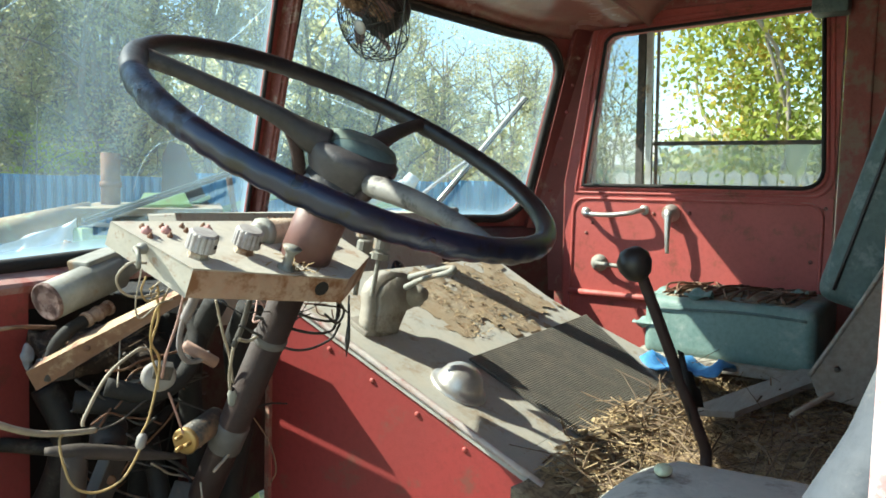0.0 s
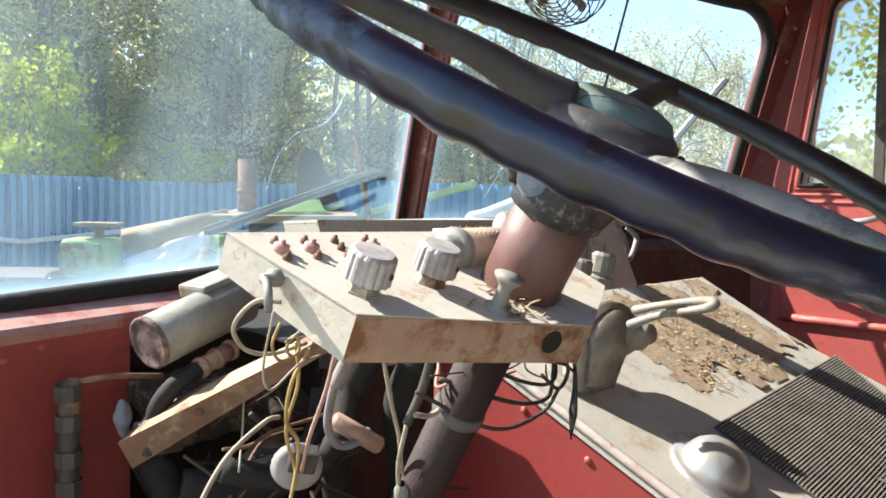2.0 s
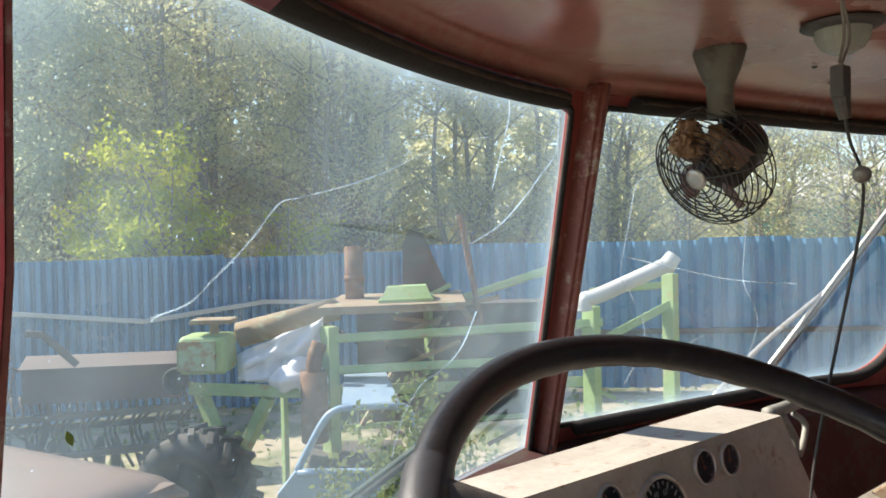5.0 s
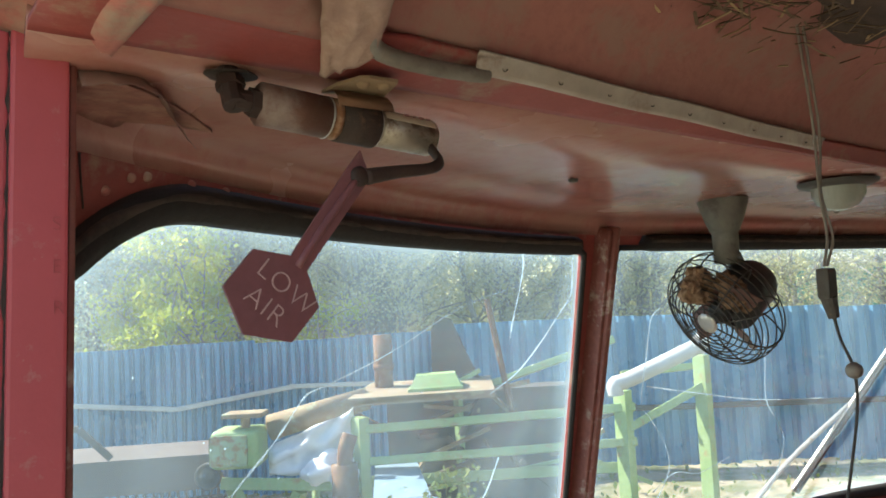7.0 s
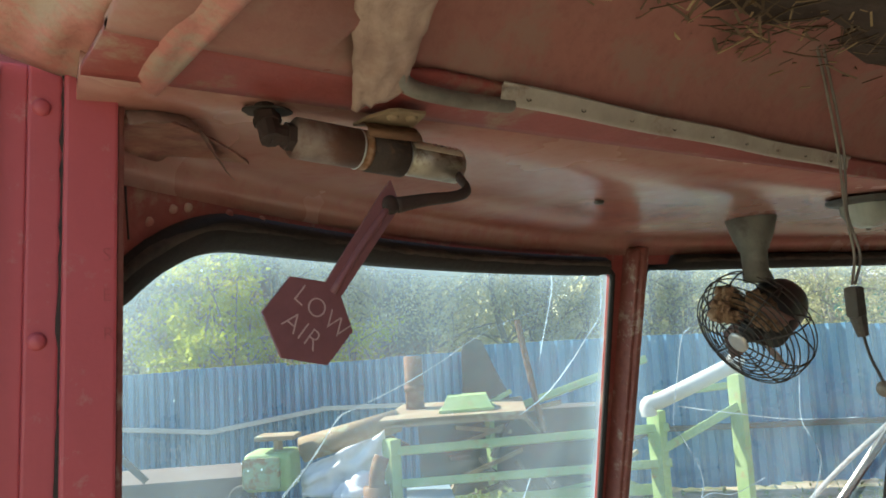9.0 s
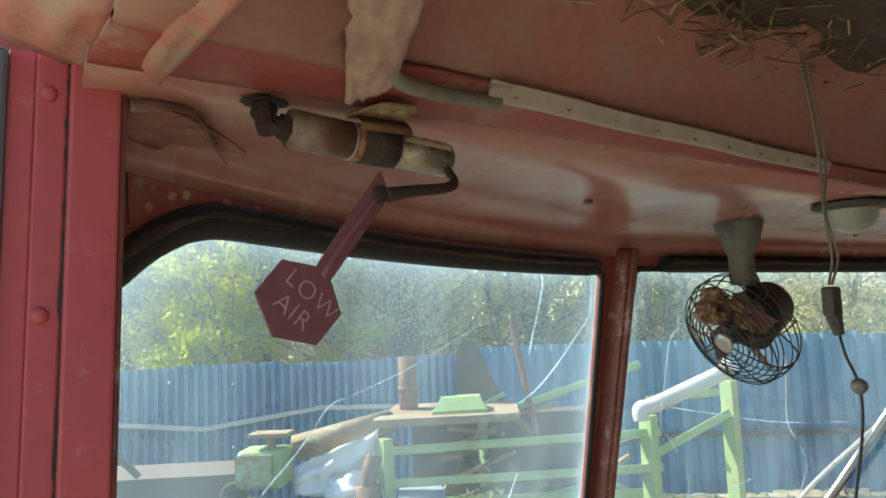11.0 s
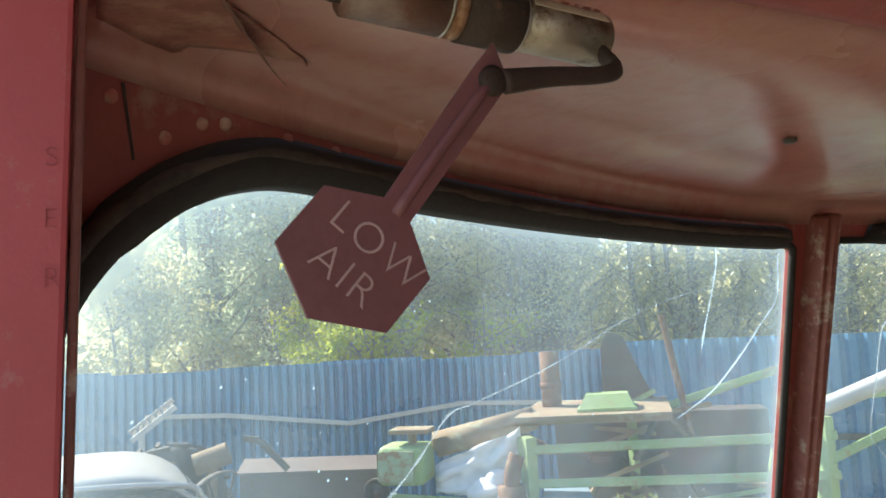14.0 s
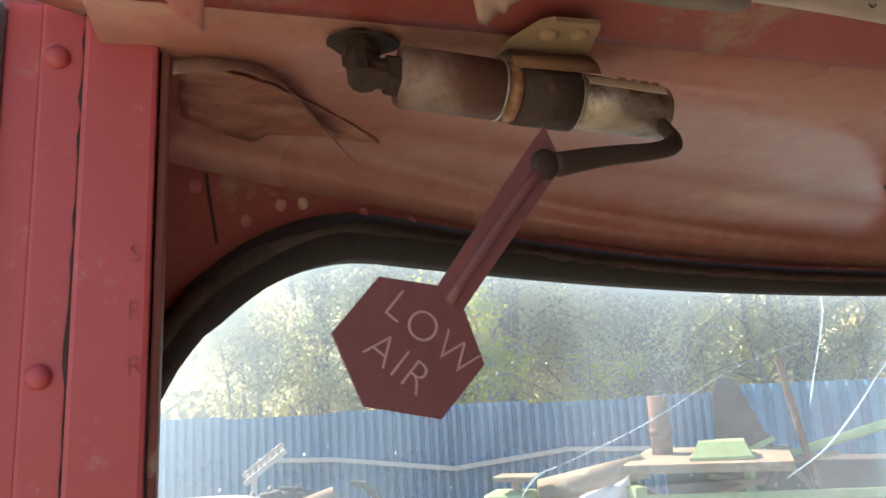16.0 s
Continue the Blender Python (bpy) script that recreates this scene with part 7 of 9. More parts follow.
for lumps in ((((0.491, 1.224, 2.038), 0.020), ((0.472, 1.225, 2.020), 0.018), ((0.506, 1.224, 2.022), 0.018), ((0.494, 1.224, 2.006), 0.015)),
              (((0.520, 1.190, 2.027), 0.018), ((0.537, 1.190, 2.008), 0.020), ((0.551, 1.190, 1.994), 0.017), ((0.513, 1.192, 2.000), 0.014), ((0.528, 1.189, 2.018), 0.019))):
    bm = blank()
    for c, r in lumps:
        m = Matrix.Translation(c)
        got = bmesh.ops.create_icosphere(bm, subdivisions=4, radius=r * 0.8, matrix=m)
        for v in got["verts"]:
            v.co += (v.co - m.translation).normalized() * (0.012 * noise.noise(v.co * 60) + 0.006 * noise.noise(v.co * 170) + 0.004 * noise.noise(v.co * 400))
    tagged(part("mud_nest", bm, MUD, None, "lumpy dried-mud wasp nest built on the fan cage", True), category="nest", group="mud nests")

# roof lamp
rl = thing("roof_lamp", "small round roof lamp with ribbed glass", "lamp", (0.535, 1.028, 2.15))
bm = blank()
add_lathe(bm, frame_of((0.535, 1.028, 2.1525), (0.535, 1.028, 2.0)), [(0.050, 0), (0.050, 0.003), (0.042, 0.007), (0.034, 0.008)], 32)
part("rim", bm, FAN_GREY, rl, "tarnished rim", True)
bm = blank()
add_lathe(bm, frame_of((0.535, 1.028, 2.146), (0.535, 1.028, 2.0)), [(0.034, 0), (0.033, 0.012), (0.026, 0.024), (0.014, 0.031), (0, 0.033)], 32)
part("lens", bm, mat("frosted_lamp_glass", (0.36, 0.38, 0.33), (0.28, 0.29, 0.25), 0.15, scale=50, bump=0.4, stretch=(1, 1, 0.1)), rl, "ribbed frosted glass", True)
# hanging cord
cord = thing("hanging_cord", "twin grey flex hanging from the roof with a plug and bead", "cord", (0.2, 0.9, 2.16))
bm = blank()
for dx, w in ((-0.005, 1), (0.006, -1)):
    add_tube(bm, [(0.10 + dx, 0.85, 2.245), (0.17 + dx, 0.88, 2.215), (0.21 + dx, 0.895, 2.16), (0.196 + dx + 0.004 * w, 0.89, 2.10), (0.203 + dx, 0.888, 2.06), (0.19 + 0.5 * dx, 0.888, 2.032)], 0.0013, 6, 8)
part("flex", bm, mat("grey_brown_flex", (0.23, 0.2, 0.17), (0.17, 0.14, 0.12), 0.7, scale=30, bump=0.1), cord, "", True)
bm = blank()
add_box(bm, (0.1895, 0.888, 2.016), (0.017, 0.012, 0.028), None, 0.003)
add_rod(bm, (0.1905, 0.888, 2.004), (0.195, 0.887, 1.985), 0.0075, 0.005, 12)
part("plug", bm, DARK_METAL, cord, "grey-brown plug")
bm = blank()
add_tube(bm, [(0.195, 0.887, 1.986), (0.2, 0.885, 1.965), (0.203, 0.877, 1.937), (0.208, 0.88, 1.90), (0.205, 0.89, 1.84), (0.188, 0.90, 1.76), (0.168, 0.905, 1.69), (0.16, 0.91, 1.62), (0.16, 0.92, 1.56)], 0.0014, 6, 8)
part("lower_flex", bm, WIRE_BLACK, cord, "thin black lower flex", True)
bm = blank()
bmesh.ops.create_uvsphere(bm, u_segments=14, v_segments=10, radius=0.0075, matrix=Matrix.Translation((0.203, 0.877, 1.937)))
part("bead", bm, CAST, cord, "", True)
# nest straw in the roof edge
random.seed(11)


def roof_nest():
    x = random.gauss(0.03, 0.11)
    return x, lip(x) - random.uniform(0.03, 0.13), random.uniform(2.215, 2.245)


# nest lump, coloured dark to stand for the shaded roof cavity
bm = blank()
bmesh.ops.create_icosphere(bm, subdivisions=4, radius=1.0, matrix=Matrix.Translation((0.05, 0.79, 2.278)) @ Matrix.Rotation(0.10, 4, "Z") @ Matrix.Diagonal((0.33, 0.10, 0.05, 1)))
for v in bm.verts:
    v.co += Vector((0, 0, 0.026 * noise.noise(v.co * 14) + 0.014 * noise.noise(v.co * 40) + 0.006 * noise.noise(v.co * 120)))
    v.co.z = min(v.co.z, float(np.interp(lip(v.co.x) - v.co.y, [q for q, z in ROOF], [z for q, z in ROOF])) + 0.006)
tagged(part("bird_nest", bm, mat("cavity_shade_nest", (0.055, 0.036, 0.029), (0.085, 0.058, 0.045), 0.95, scale=40, bump=1.0), None, "matted bird nest under the roof, the cavity's shade in its colour", True), category="nest")


scatter("roof_straw", "dry grass of a bird nest poking out at the roof edge", "nest", STRAWS, 60, roof_nest, (0.012, 0.05), 0.0008, -0.004)
scatter("roof_twigs", "dark twigs of a bird nest at the roof edge", "nest", TWIGS, 170, roof_nest, (0.02, 0.06), 0.0009, -0.002)
bm = blank()
add_slab(bm, [(-0.13, 0.72, 2.215), (0.02, 0.73, 2.225), (0.05, 0.62, 2.225), (-0.1, 0.60, 2.215)], 0.006, (0, 0, 1))
tagged(part("loose_panel", bm, BEIGE, None, "loose beige panel hanging under the roof"), category="panel")
bm = blank()
rivet(bm, (0.14, 1.14, 2.149), (0, 0, -1), 0.006)
for p in ((0.55, lip(0.55) - 0.006, 2.172), (0.9, 1.2, 2.147), (0.75, 1.16, 2.149)):
    rivet(bm, p, (0, 0, -1), 0.0045)
tagged(part("trim", bm, DARK_METAL, None, "dark screws in the roof panel", True), kind="structure")

# ---- wipers and cracks ----
def wiper(a, b, arm0, lab, metal):
    w = thing("windscreen_wiper", lab, "wiper", a, "wipers")
    a, b = Vector(a), Vector(b)
    bm = blank()
    add_beam(bm, a, b, 0.008, 0.014, (0, 1, 0), 0.002)
    part("blade", bm, RUBBER, w, "perished rubber blade")
    bm = blank()
    add_beam(bm, a + Vector((0, 0.006, 0.004)), b + Vector((0, 0.006, 0.004)), 0.008, 0.008, (0, 1, 0), 0.002)
    part("holder", bm, metal, w)
    bm = blank()
    add_tube(bm, [arm0, (Vector(arm0) + (a + b) / 2) / 2 + Vector((0, 0.02, 0)), (a + b) / 2 + Vector((0, 0.01, 0))], 0.0055, 8, 5)
    part("arm", bm, metal, w, "wiper arm", True)


def og(x, z, d=0.03):
    return Vector((x, gy(x, z) + d, z))


wiper(og(1.16, 1.56), og(1.44, 1.93), og(1.0, 1.52, 0.04), "bright metal windscreen wiper parked upright outside the glass", CHROME)
wiper(og(0.004, 1.540), og(0.413, 1.643), og(0.38, 1.628, 0.05), "dull green-grey windscreen wiper lying low outside the glass", mat("green_grey_oxide", (0.045, 0.06, 0.05), (0.025, 0.034, 0.028), 0.7, scale=30, bump=0.2))
for side, pts in (
        (left_screen, [(-0.276, 1.831), (-0.238, 1.840), (-0.212, 1.860), (-0.184, 1.882), (-0.165, 1.900), (-0.138, 1.928), (-0.112, 1.934)]),
        (left_screen, [(-0.1115, 1.934), (-0.029, 1.952), (0.04, 1.972), (0.117, 2.0), (0.20, 2.022), (0.287, 2.037)]),
        (left_screen, [(0.295, 2.088), (0.299, 2.066), (0.293, 2.03), (0.283, 1.99), (0.277, 1.958)]),
        (left_screen, [(0.428, 2.081), (0.434, 2.045), (0.432, 2.018), (0.40, 1.985), (0.362, 1.948), (0.305, 1.907), (0.236, 1.881)]),
        (left_screen, [(0.10, 1.60), (0.115, 1.65), (0.15, 1.69), (0.20, 1.705), (0.24, 1.73), (0.27, 1.78)]),
        (right_screen, [(0.655, 1.991), (0.637, 1.971), (0.637, 1.90), (0.640, 1.817), (0.67, 1.783), (0.719, 1.723), (0.733, 1.671), (0.70, 1.60)]),
        (right_screen, [(0.95, 1.93), (0.965, 1.871), (0.987, 1.787), (1.04, 1.73), (1.066, 1.68), (1.045, 1.595), (1.01, 1.555)]),
        (right_screen, [(0.647, 1.848), (0.772, 1.824), (0.957, 1.791), (1.181, 1.771)]),
        (right_screen, [(0.70, 1.64), (0.75, 1.67), (0.82, 1.66), (0.9, 1.68)])):
    bm = blank()
    random.seed(len(pts) + int(100 * pts[0][0]))
    add_tube(bm, [(x, gy(x, z) + 0.0105, z) for x, z in pts], 0.0004 if pts[0][0] == -0.1115 else 0.0010, 5, 6, radii=[random.uniform(0.3, 1.4) for _ in range(18)])
    ob = part("crack", bm, CRACK, side, "", True)
    ob.visible_shadow = False

# ---- seats ----
seat = thing("passenger_seat", "torn faded green vinyl passenger seat with bare springs", "seat", (1.3, 0.58, 1.21))
bm = blank()
add_box(bm, (1.31, 0.57, 1.295), (0.40, 0.40, 0.15), None, 0.03, 4)
part("cover", bm, VINYL, seat, "faded green vinyl", True)
bm = blank()
add_tube(bm, [(1.108, y, 1.345 + 0.004 * math.sin(15 * y)) for y in np.linspace(0.75, 0.39, 10)], 0.004, 6, 2)
part("piping", bm, VINYL_DARK, seat, "", True)
bm = blank()
add_box(bm, (1.3, 0.57, 1.215), (0.43, 0.44, 0.025), None, 0.004)
part("base_board", bm, WOOD_GREY, seat, "dusty base board")
bm = blank()
random.seed(4)
rows = [[(1.14 + 0.33 * k / 19, 0.42 + 0.31 * i / 15, 1.366 + 0.014 * noise.noise((k * 0.5, i * 0.5, 7)) + 0.006) for k in range(20)] for i in range(16)]
add_sheet(bm, rows, 0.02, (0, 0, -1))
part("stuffing", bm, FOAM, seat, "matted brown stuffing", True)
for i in range(30):
    bm = blank()
    y = random.uniform(0.43, 0.73)
    x = random.uniform(1.12, 1.2)
    add_tube(bm, [(x, y, 1.378), (x + 0.1, y + random.uniform(-0.03, 0.03), 1.385 + random.uniform(-0.004, 0.008)), (x + random.uniform(0.18, 0.26), y + random.uniform(-0.05, 0.05), 1.382)], 0.003, 6, 4)
    part("spring", bm, RUST, seat, "", True)
for c, s in (((1.14, 0.64, 1.382), 0.05), ((1.33, 0.44, 1.386), 0.03), ((1.2, 0.74, 1.37), 0.06), ((1.13, 0.765, 1.30), 0.05)):
    bm = blank()
    rows = [[(c[0] + s * (k / 5 - 0.5), c[1] + 1.3 * s * (i / 5 - 0.5), c[2] + 0.3 * s * math.sin(k * 1.1) * math.cos(i)) for k in range(6)] for i in range(6)]
    add_sheet(bm, rows, 0.003, (0, 0, -1))
    part("torn_flap", bm, VINYL, seat, "", True)
bm = blank()
rot = Euler((radians(15.5), 0, 0)).to_matrix()
add_box(bm, (1.27, 0.243, 1.635), (0.50, 0.13, 0.50), rot, 0.045, 5)
back = part("backrest", bm, VINYL_DARK, seat, "dark green vinyl backrest", True)
bm = blank()
add_tube(bm, [Vector((1.27, 0.243, 1.635)) + rot @ Vector((-0.252, 0.03, z)) for z in np.linspace(-0.22, 0.22, 8)], 0.004, 6, 1)
part("piping", bm, BLACK, back, "", True)
dseat = thing("driver_seat", "dusty pale grey driver seat cushion", "seat", (-0.12, 0.2, 0.84))
bm = blank()
rows = []
for i in range(24):
    v = i / 23
    rows.append([(-0.36 + 0.48 * k / 19, -0.25 + 0.71 * v, 1.336 - 0.05 * (abs(k - 9.5) / 9.5) ** 4 - 0.09 * max(0, (v - 0.86) / 0.14) ** 2 + 0.006 * noise.noise((k * 0.4, i * 0.4, 5))) for k in range(20)])
add_sheet(bm, rows, 0.14, (0, 0, -1))
part("cushion", bm, mat("dusty_grey_seat_cover", (0.50, 0.48, 0.42), (0.40, 0.385, 0.34), 0.8, scale=9, bump=0.3, spots=(0.2, 0.18, 0.15), spot_amount=0.3), dseat, "", True)
bm = blank()
add_box(bm, (-0.12, 0.1, 1.0), (0.42, 0.6, 0.34), None, 0.01)
part("pedestal", bm, RED_DARK, dseat)
bm = blank()
bmesh.ops.create_icosphere(bm, subdivisions=3, radius=0.010, matrix=Matrix.Translation((-0.04, 0.36, 1.341)) @ Matrix.Diagonal((1.2, 0.9, 0.6, 1)))
tagged(part("foam_lump", bm, mat("yellowed_foam", (0.62, 0.66, 0.46), (0.52, 0.55, 0.38), 0.9, scale=40, bump=0.5), None, "lump of yellowed foam on the seat", True), category="foam")
bm = blank()
add_slab(bm, [(0.86, 0.345, 1.27), (0.90, 0.22, 1.52), (0.93, 0.16, 1.52), (0.93, 0.16, 1.2), (0.87, 0.33, 1.23)], 0.012, (1, 0.3, 0))
side = tagged(part("seat_bracket", bm, WOOD_GREY, None, "grey metal side bracket standing on the straw"), category="bracket")
bm = blank()
add_tube(bm, [(0.858, 0.348, 1.272), (0.879, 0.2825, 1.395), (0.898, 0.222, 1.518)], 0.004, 8, 4)
part("folded_edge", bm, WOOD_GREY, side, "", True)
bm = blank()
rivet(bm, (0.872, 0.30, 1.29), (-0.9, -0.3, 0), 0.006)
part("bolt", bm, DARK_METAL, side, "", True)
bm = blank()
add_tube(bm, [(0.75, 0.36, 1.215), (0.9, 0.30, 1.245), (1.05, 0.27, 1.255), (1.2, 0.28, 1.24)], 0.005, 8, 6)
tagged(part("rope", bm, WIRE_CREAM, None, "pale frayed rope lying on the straw", True), category="rope")
bm = blank()
add_tube(bm, [(-0.262, 0.225, 1.325), (-0.243, 0.185, 1.409), (-0.228, 0.165, 1.455), (-0.216, 0.148, 1.50), (-0.205, 0.125, 1.56)], 0.026, 14, 6, radii=[1.0, 1.05, 0.95, 1.05, 1.0], flat=0.7)
tagged(part("seat_frame", bm, mat("blue_grey_steel", (0.055, 0.066, 0.085), (0.085, 0.092, 0.105), 0.7, scale=12, bump=0.2, spots=(0.16, 0.155, 0.15), spot_amount=0.28), dseat, "worn blue-grey seat frame", True))
bm = blank()
add_box(bm, (1.50, 0.43, 2.165), (0.07, 0.09, 0.10), None, 0.012)
tagged(part("sun_visor", bm, VINYL_DARK, None, "folded dark sun visor above the passenger door"), category="visor")
# leaf-shaped fleck added where the sun glints on the glass
bm = blank()
fleck = Vector((-0.341, gy(-0.341, 1.745) + 0.008, 1.745))
add_prism(bm, [(0.003 * math.cos(a) * (0.6 + 0.4 * math.cos(2 * a)), 0.0065 * math.sin(a)) for a in np.linspace(0, 2 * math.pi, 14, endpoint=False)], 0.001, Matrix.Translation(fleck) @ Matrix.Rotation(radians(80), 4, "X") @ Matrix.Rotation(0.3, 4, "Z"))
tagged(part("dry_leaf", bm, LEAF_WEED, None, "small dull green fleck standing for a sun glint on the windscreen"), category="leaf")


# ---- yard outside ----
def sheet_grid(n, half):
    xs = np.sign(np.linspace(-1, 1, n)) * np.abs(np.linspace(-1, 1, n)) ** 3 * half
    return xs


gx = sheet_grid(81, 900.0)
verts = [(x, y, (0.05 * noise.noise((0.5 * x, 0.5 * y, 0)) + 0.02 * noise.noise((2.3 * x, 2.3 * y, 5)) - 0.02) if abs(x) < 40 and abs(y) < 40 else 0.0) for y in gx for x in gx]
faces = [(r * 81 + c, r * 81 + c + 1, (r + 1) * 81 + c + 1, (r + 1) * 81 + c) for r in range(80) for c in range(80)]
tagged(mesh_from("ground", verts, faces, GROUND, None, "trampled dry earth of a farmyard"), kind="structure")


def sheet_fence(a, b, height, pitch, depth, label):
    """Profiled sheets side by side between two points, on rails."""
    a, b = Vector((*a, 0)), Vector((*b, 0))
    d = (b - a).normalized()
    n = Vector((-d.y, d.x, 0))
    fence = thing("sheet_fence", label, "fence", (a + b) / 2)
    count = max(1, round((b - a).length / 1.15))
    wide = (b - a).length / count
    ribs = round(wide / pitch)
    bm = blank()
    prof = []
    for k in range(ribs):
        for u, v in ((0.0, 0), (0.26, 0), (0.43, 1), (0.67, 1), (0.84, 0)):
            prof.append(((k + u) * wide / ribs, v * depth))
    prof.append((wide, 0))
    rows = [[(s, v, z) for s, v in prof] for z in (0.04, height)]
    add_sheet(bm, rows)
    me = bpy.data.meshes.new("panel")
    bm.to_mesh(me), bm.free()
    me.materials.append(BLUE_FENCE)
    random.seed(count)
    for k in range(count):
        ob = new("panel", me)
        ob.parent = fence
        ob.matrix_parent_inverse = world_of(fence).inverted()
        m = Matrix((d, n, Vector((0, 0, 1)))).transposed().to_4x4()
        m.translation = a + d * wide * k + n * 0.004 * (k % 2) + Vector((0, 0, random.uniform(-0.02, 0.02)))
        ob.matrix_basis = m
    return fence, d, n


left_fence, fd, fn = sheet_fence((-4.4, 11.45), (5.2, 7.9), 1.73, 0.105, 0.060, "blue profiled sheet-metal fence with a pale rail")
for pts in ([(0.2, 1.25), (1.0, 1.22), (2.25, 1.06)], [(2.25, 1.06), (3.37, 1.20), (3.4, 1.2)], [(3.37, 1.21), (4.5, 1.16)]):
    bm = blank()
    for (x0, z0), (x1, z1) in zip(pts, pts[1:]):
        p0 = Vector((x0, 9.8 - 0.37 * x0 - 0.06, z0))
        p1 = Vector((x1, 9.8 - 0.37 * x1 - 0.06, z1))
        add_beam(bm, p0, p1, 0.05, 0.05, (0, 1, 0), 0.008)
    part("rail", bm, RAIL_PALE, left_fence, "pale weathered rail")
right_fence, _, _ = sheet_fence((5.25, 7.85), (12.5, 1.2), 1.80, 0.19, 0.045, "faded blue sheet-metal fence beyond the machine")
bm = blank()
add_beam(bm, (5.3, 7.7, 0.72), (12.4, 1.2, 0.70), 0.06, 0.06, (0, 0, 1))
part("rail", bm, MACHINE_DARK, right_fence, "dark lower rail")

# green harvester parts
ME, MN = Vector((0.782, -0.623, 0)), Vector((0.623, 0.782, 0))


def mp(s, z, d=0.0):
    return Vector((2.1, 4.85, 0)) + ME * s + MN * d + Vector((0, 0, z))


machine = thing("harvester_frame", "derelict light-green harvester frame with a rusty deck", "farm machine", mp(0.4, 0))
beams = [
    ("post", (-0.02, 0.45), (-0.02, 1.33), 0.11, 0), ("rail", (0.02, 1.25), (1.75, 1.31), 0.075, 0), ("rail", (0.04, 1.045), (1.75, 1.09), 0.075, 0), ("lower_rail", (-0.05, 0.86), (1.7, 0.88), 0.10, 0.25),
    ("post", (1.68, 0.3), (1.68, 1.42), 0.10, 0), ("post", (2.2, 0.05), (2.2, 1.62), 0.09, 0), ("brace", (1.68, 1.16), (2.2, 1.42), 0.075, 0), ("rail", (1.72, 1.50), (2.2, 1.53), 0.06, 0.2),
    ("arm", (-0.92, 0.95), (-0.02, 0.90), 0.11, 0), ("leg", (-0.86, 0.94), (-0.68, 0.45), 0.10, 0), ("leg", (-0.42, 0.88), (-0.66, 0.40), 0.09, 0), ("brace", (0.84, 1.44), (1.75, 1.72), 0.07, 0.5),
    ("post", (0.62, 0.1), (0.62, 1.47), 0.06, 0.5), ("post", (-0.36, 0.1), (-0.36, 0.86), 0.05, 0.2), ("rail", (0.0, 0.55), (1.3, 0.60), 0.05, 0.5), ("rail", (0.2, 0.75), (1.4, 0.95), 0.04, 0.3)]
for name, a, b, w, d in beams:
    bm = blank()
    add_beam(bm, mp(a[0], a[1], d), mp(b[0], b[1], d), w, w * 0.7, (0, 0.3, 1), 0.006)
    part(name, bm, MACHINE_GREEN, machine)
bm = blank()
add_slab(bm, [mp(-0.08, 1.46, -0.1), mp(0.86, 1.475, -0.1), mp(0.86, 1.50, 0.6), mp(0.0, 1.49, 0.6)], 0.05, (0, 0, -1))
part("deck", bm, MACHINE_RUST, machine, "rust-brown sheet deck")
bm = blank()
add_slab(bm, [mp(0.3, 1.47, 0.0), mp(0.66, 1.48, 0.0), mp(0.66, 1.48, 0.3), mp(0.3, 1.47, 0.3)], 0.02, (0, 0, 1))
add_slab(bm, [mp(0.31, 1.485, 0.01), mp(0.65, 1.495, 0.01), mp(0.61, 1.575, 0.08), mp(0.35, 1.57, 0.08)], 0.18, MN)
part("cover_box", bm, MACHINE_GREEN, machine, "bright green cover box")
bm = blank()
add_rod(bm, mp(0.115, 1.40, 0.35), mp(0.115, 1.84, 0.35), 0.065, 0.065, 18)
add_rod(bm, mp(0.115, 1.60, 0.35), mp(0.115, 1.64, 0.35), 0.072, 0.072, 18)
part("exhaust_stack", bm, RUST, machine, "rusty exhaust stack", True)
bm = blank()
add_slab(bm, [mp(0.44, 1.5, 0.5), mp(0.78, 1.5, 0.5), mp(0.68, 1.72, 0.5), mp(0.6, 1.92, 0.5), mp(0.5, 1.95, 0.5), mp(0.45, 1.85, 0.5)], 0.12, MN)
part("chute", bm, MACHINE_DARK, machine, "dark curved discharge chute")
bm = blank()
add_rod(bm, mp(-0.64, 1.27, 0.15), mp(0.02, 1.43, 0.15), 0.085, 0.075, 18)
part("auger_tube", bm, MACHINE_RUST, machine, "rusty tan auger tube", True)
bm = blank()
add_box(bm, mp(-0.80, 1.18), (0.30, 0.30, 0.24), Euler((0, 0, math.atan2(ME.y, ME.x))).to_matrix(), 0.04, 3)
head = part("gear_head", bm, MACHINE_GREEN, machine, "green gear housing with rust", True)
bm = blank()
add_box(bm, mp(-0.83, 1.18, -0.155), (0.24, 0.02, 0.19), Euler((0, 0, math.atan2(ME.y, ME.x))).to_matrix(), 0.02, 2)
part("face_plate", bm, mat("pale_green_plate", (0.42, 0.52, 0.33), (0.36, 0.44, 0.26), 0.6, scale=8, bump=0.2, spots=(0.36, 0.2, 0.1), spot_amount=0.34), head, "pale green plate with rust streaks")
bm = blank()
add_box(bm, mp(-0.76, 1.385), (0.26, 0.2, 0.03), Euler((0, 0, math.atan2(ME.y, ME.x))).to_matrix(), 0.008)
add_rod(bm, mp(-0.76, 1.29), mp(-0.76, 1.375), 0.03, 0.03, 10)
part("bracket", bm, MACHINE_RUST, machine)
bm = blank()
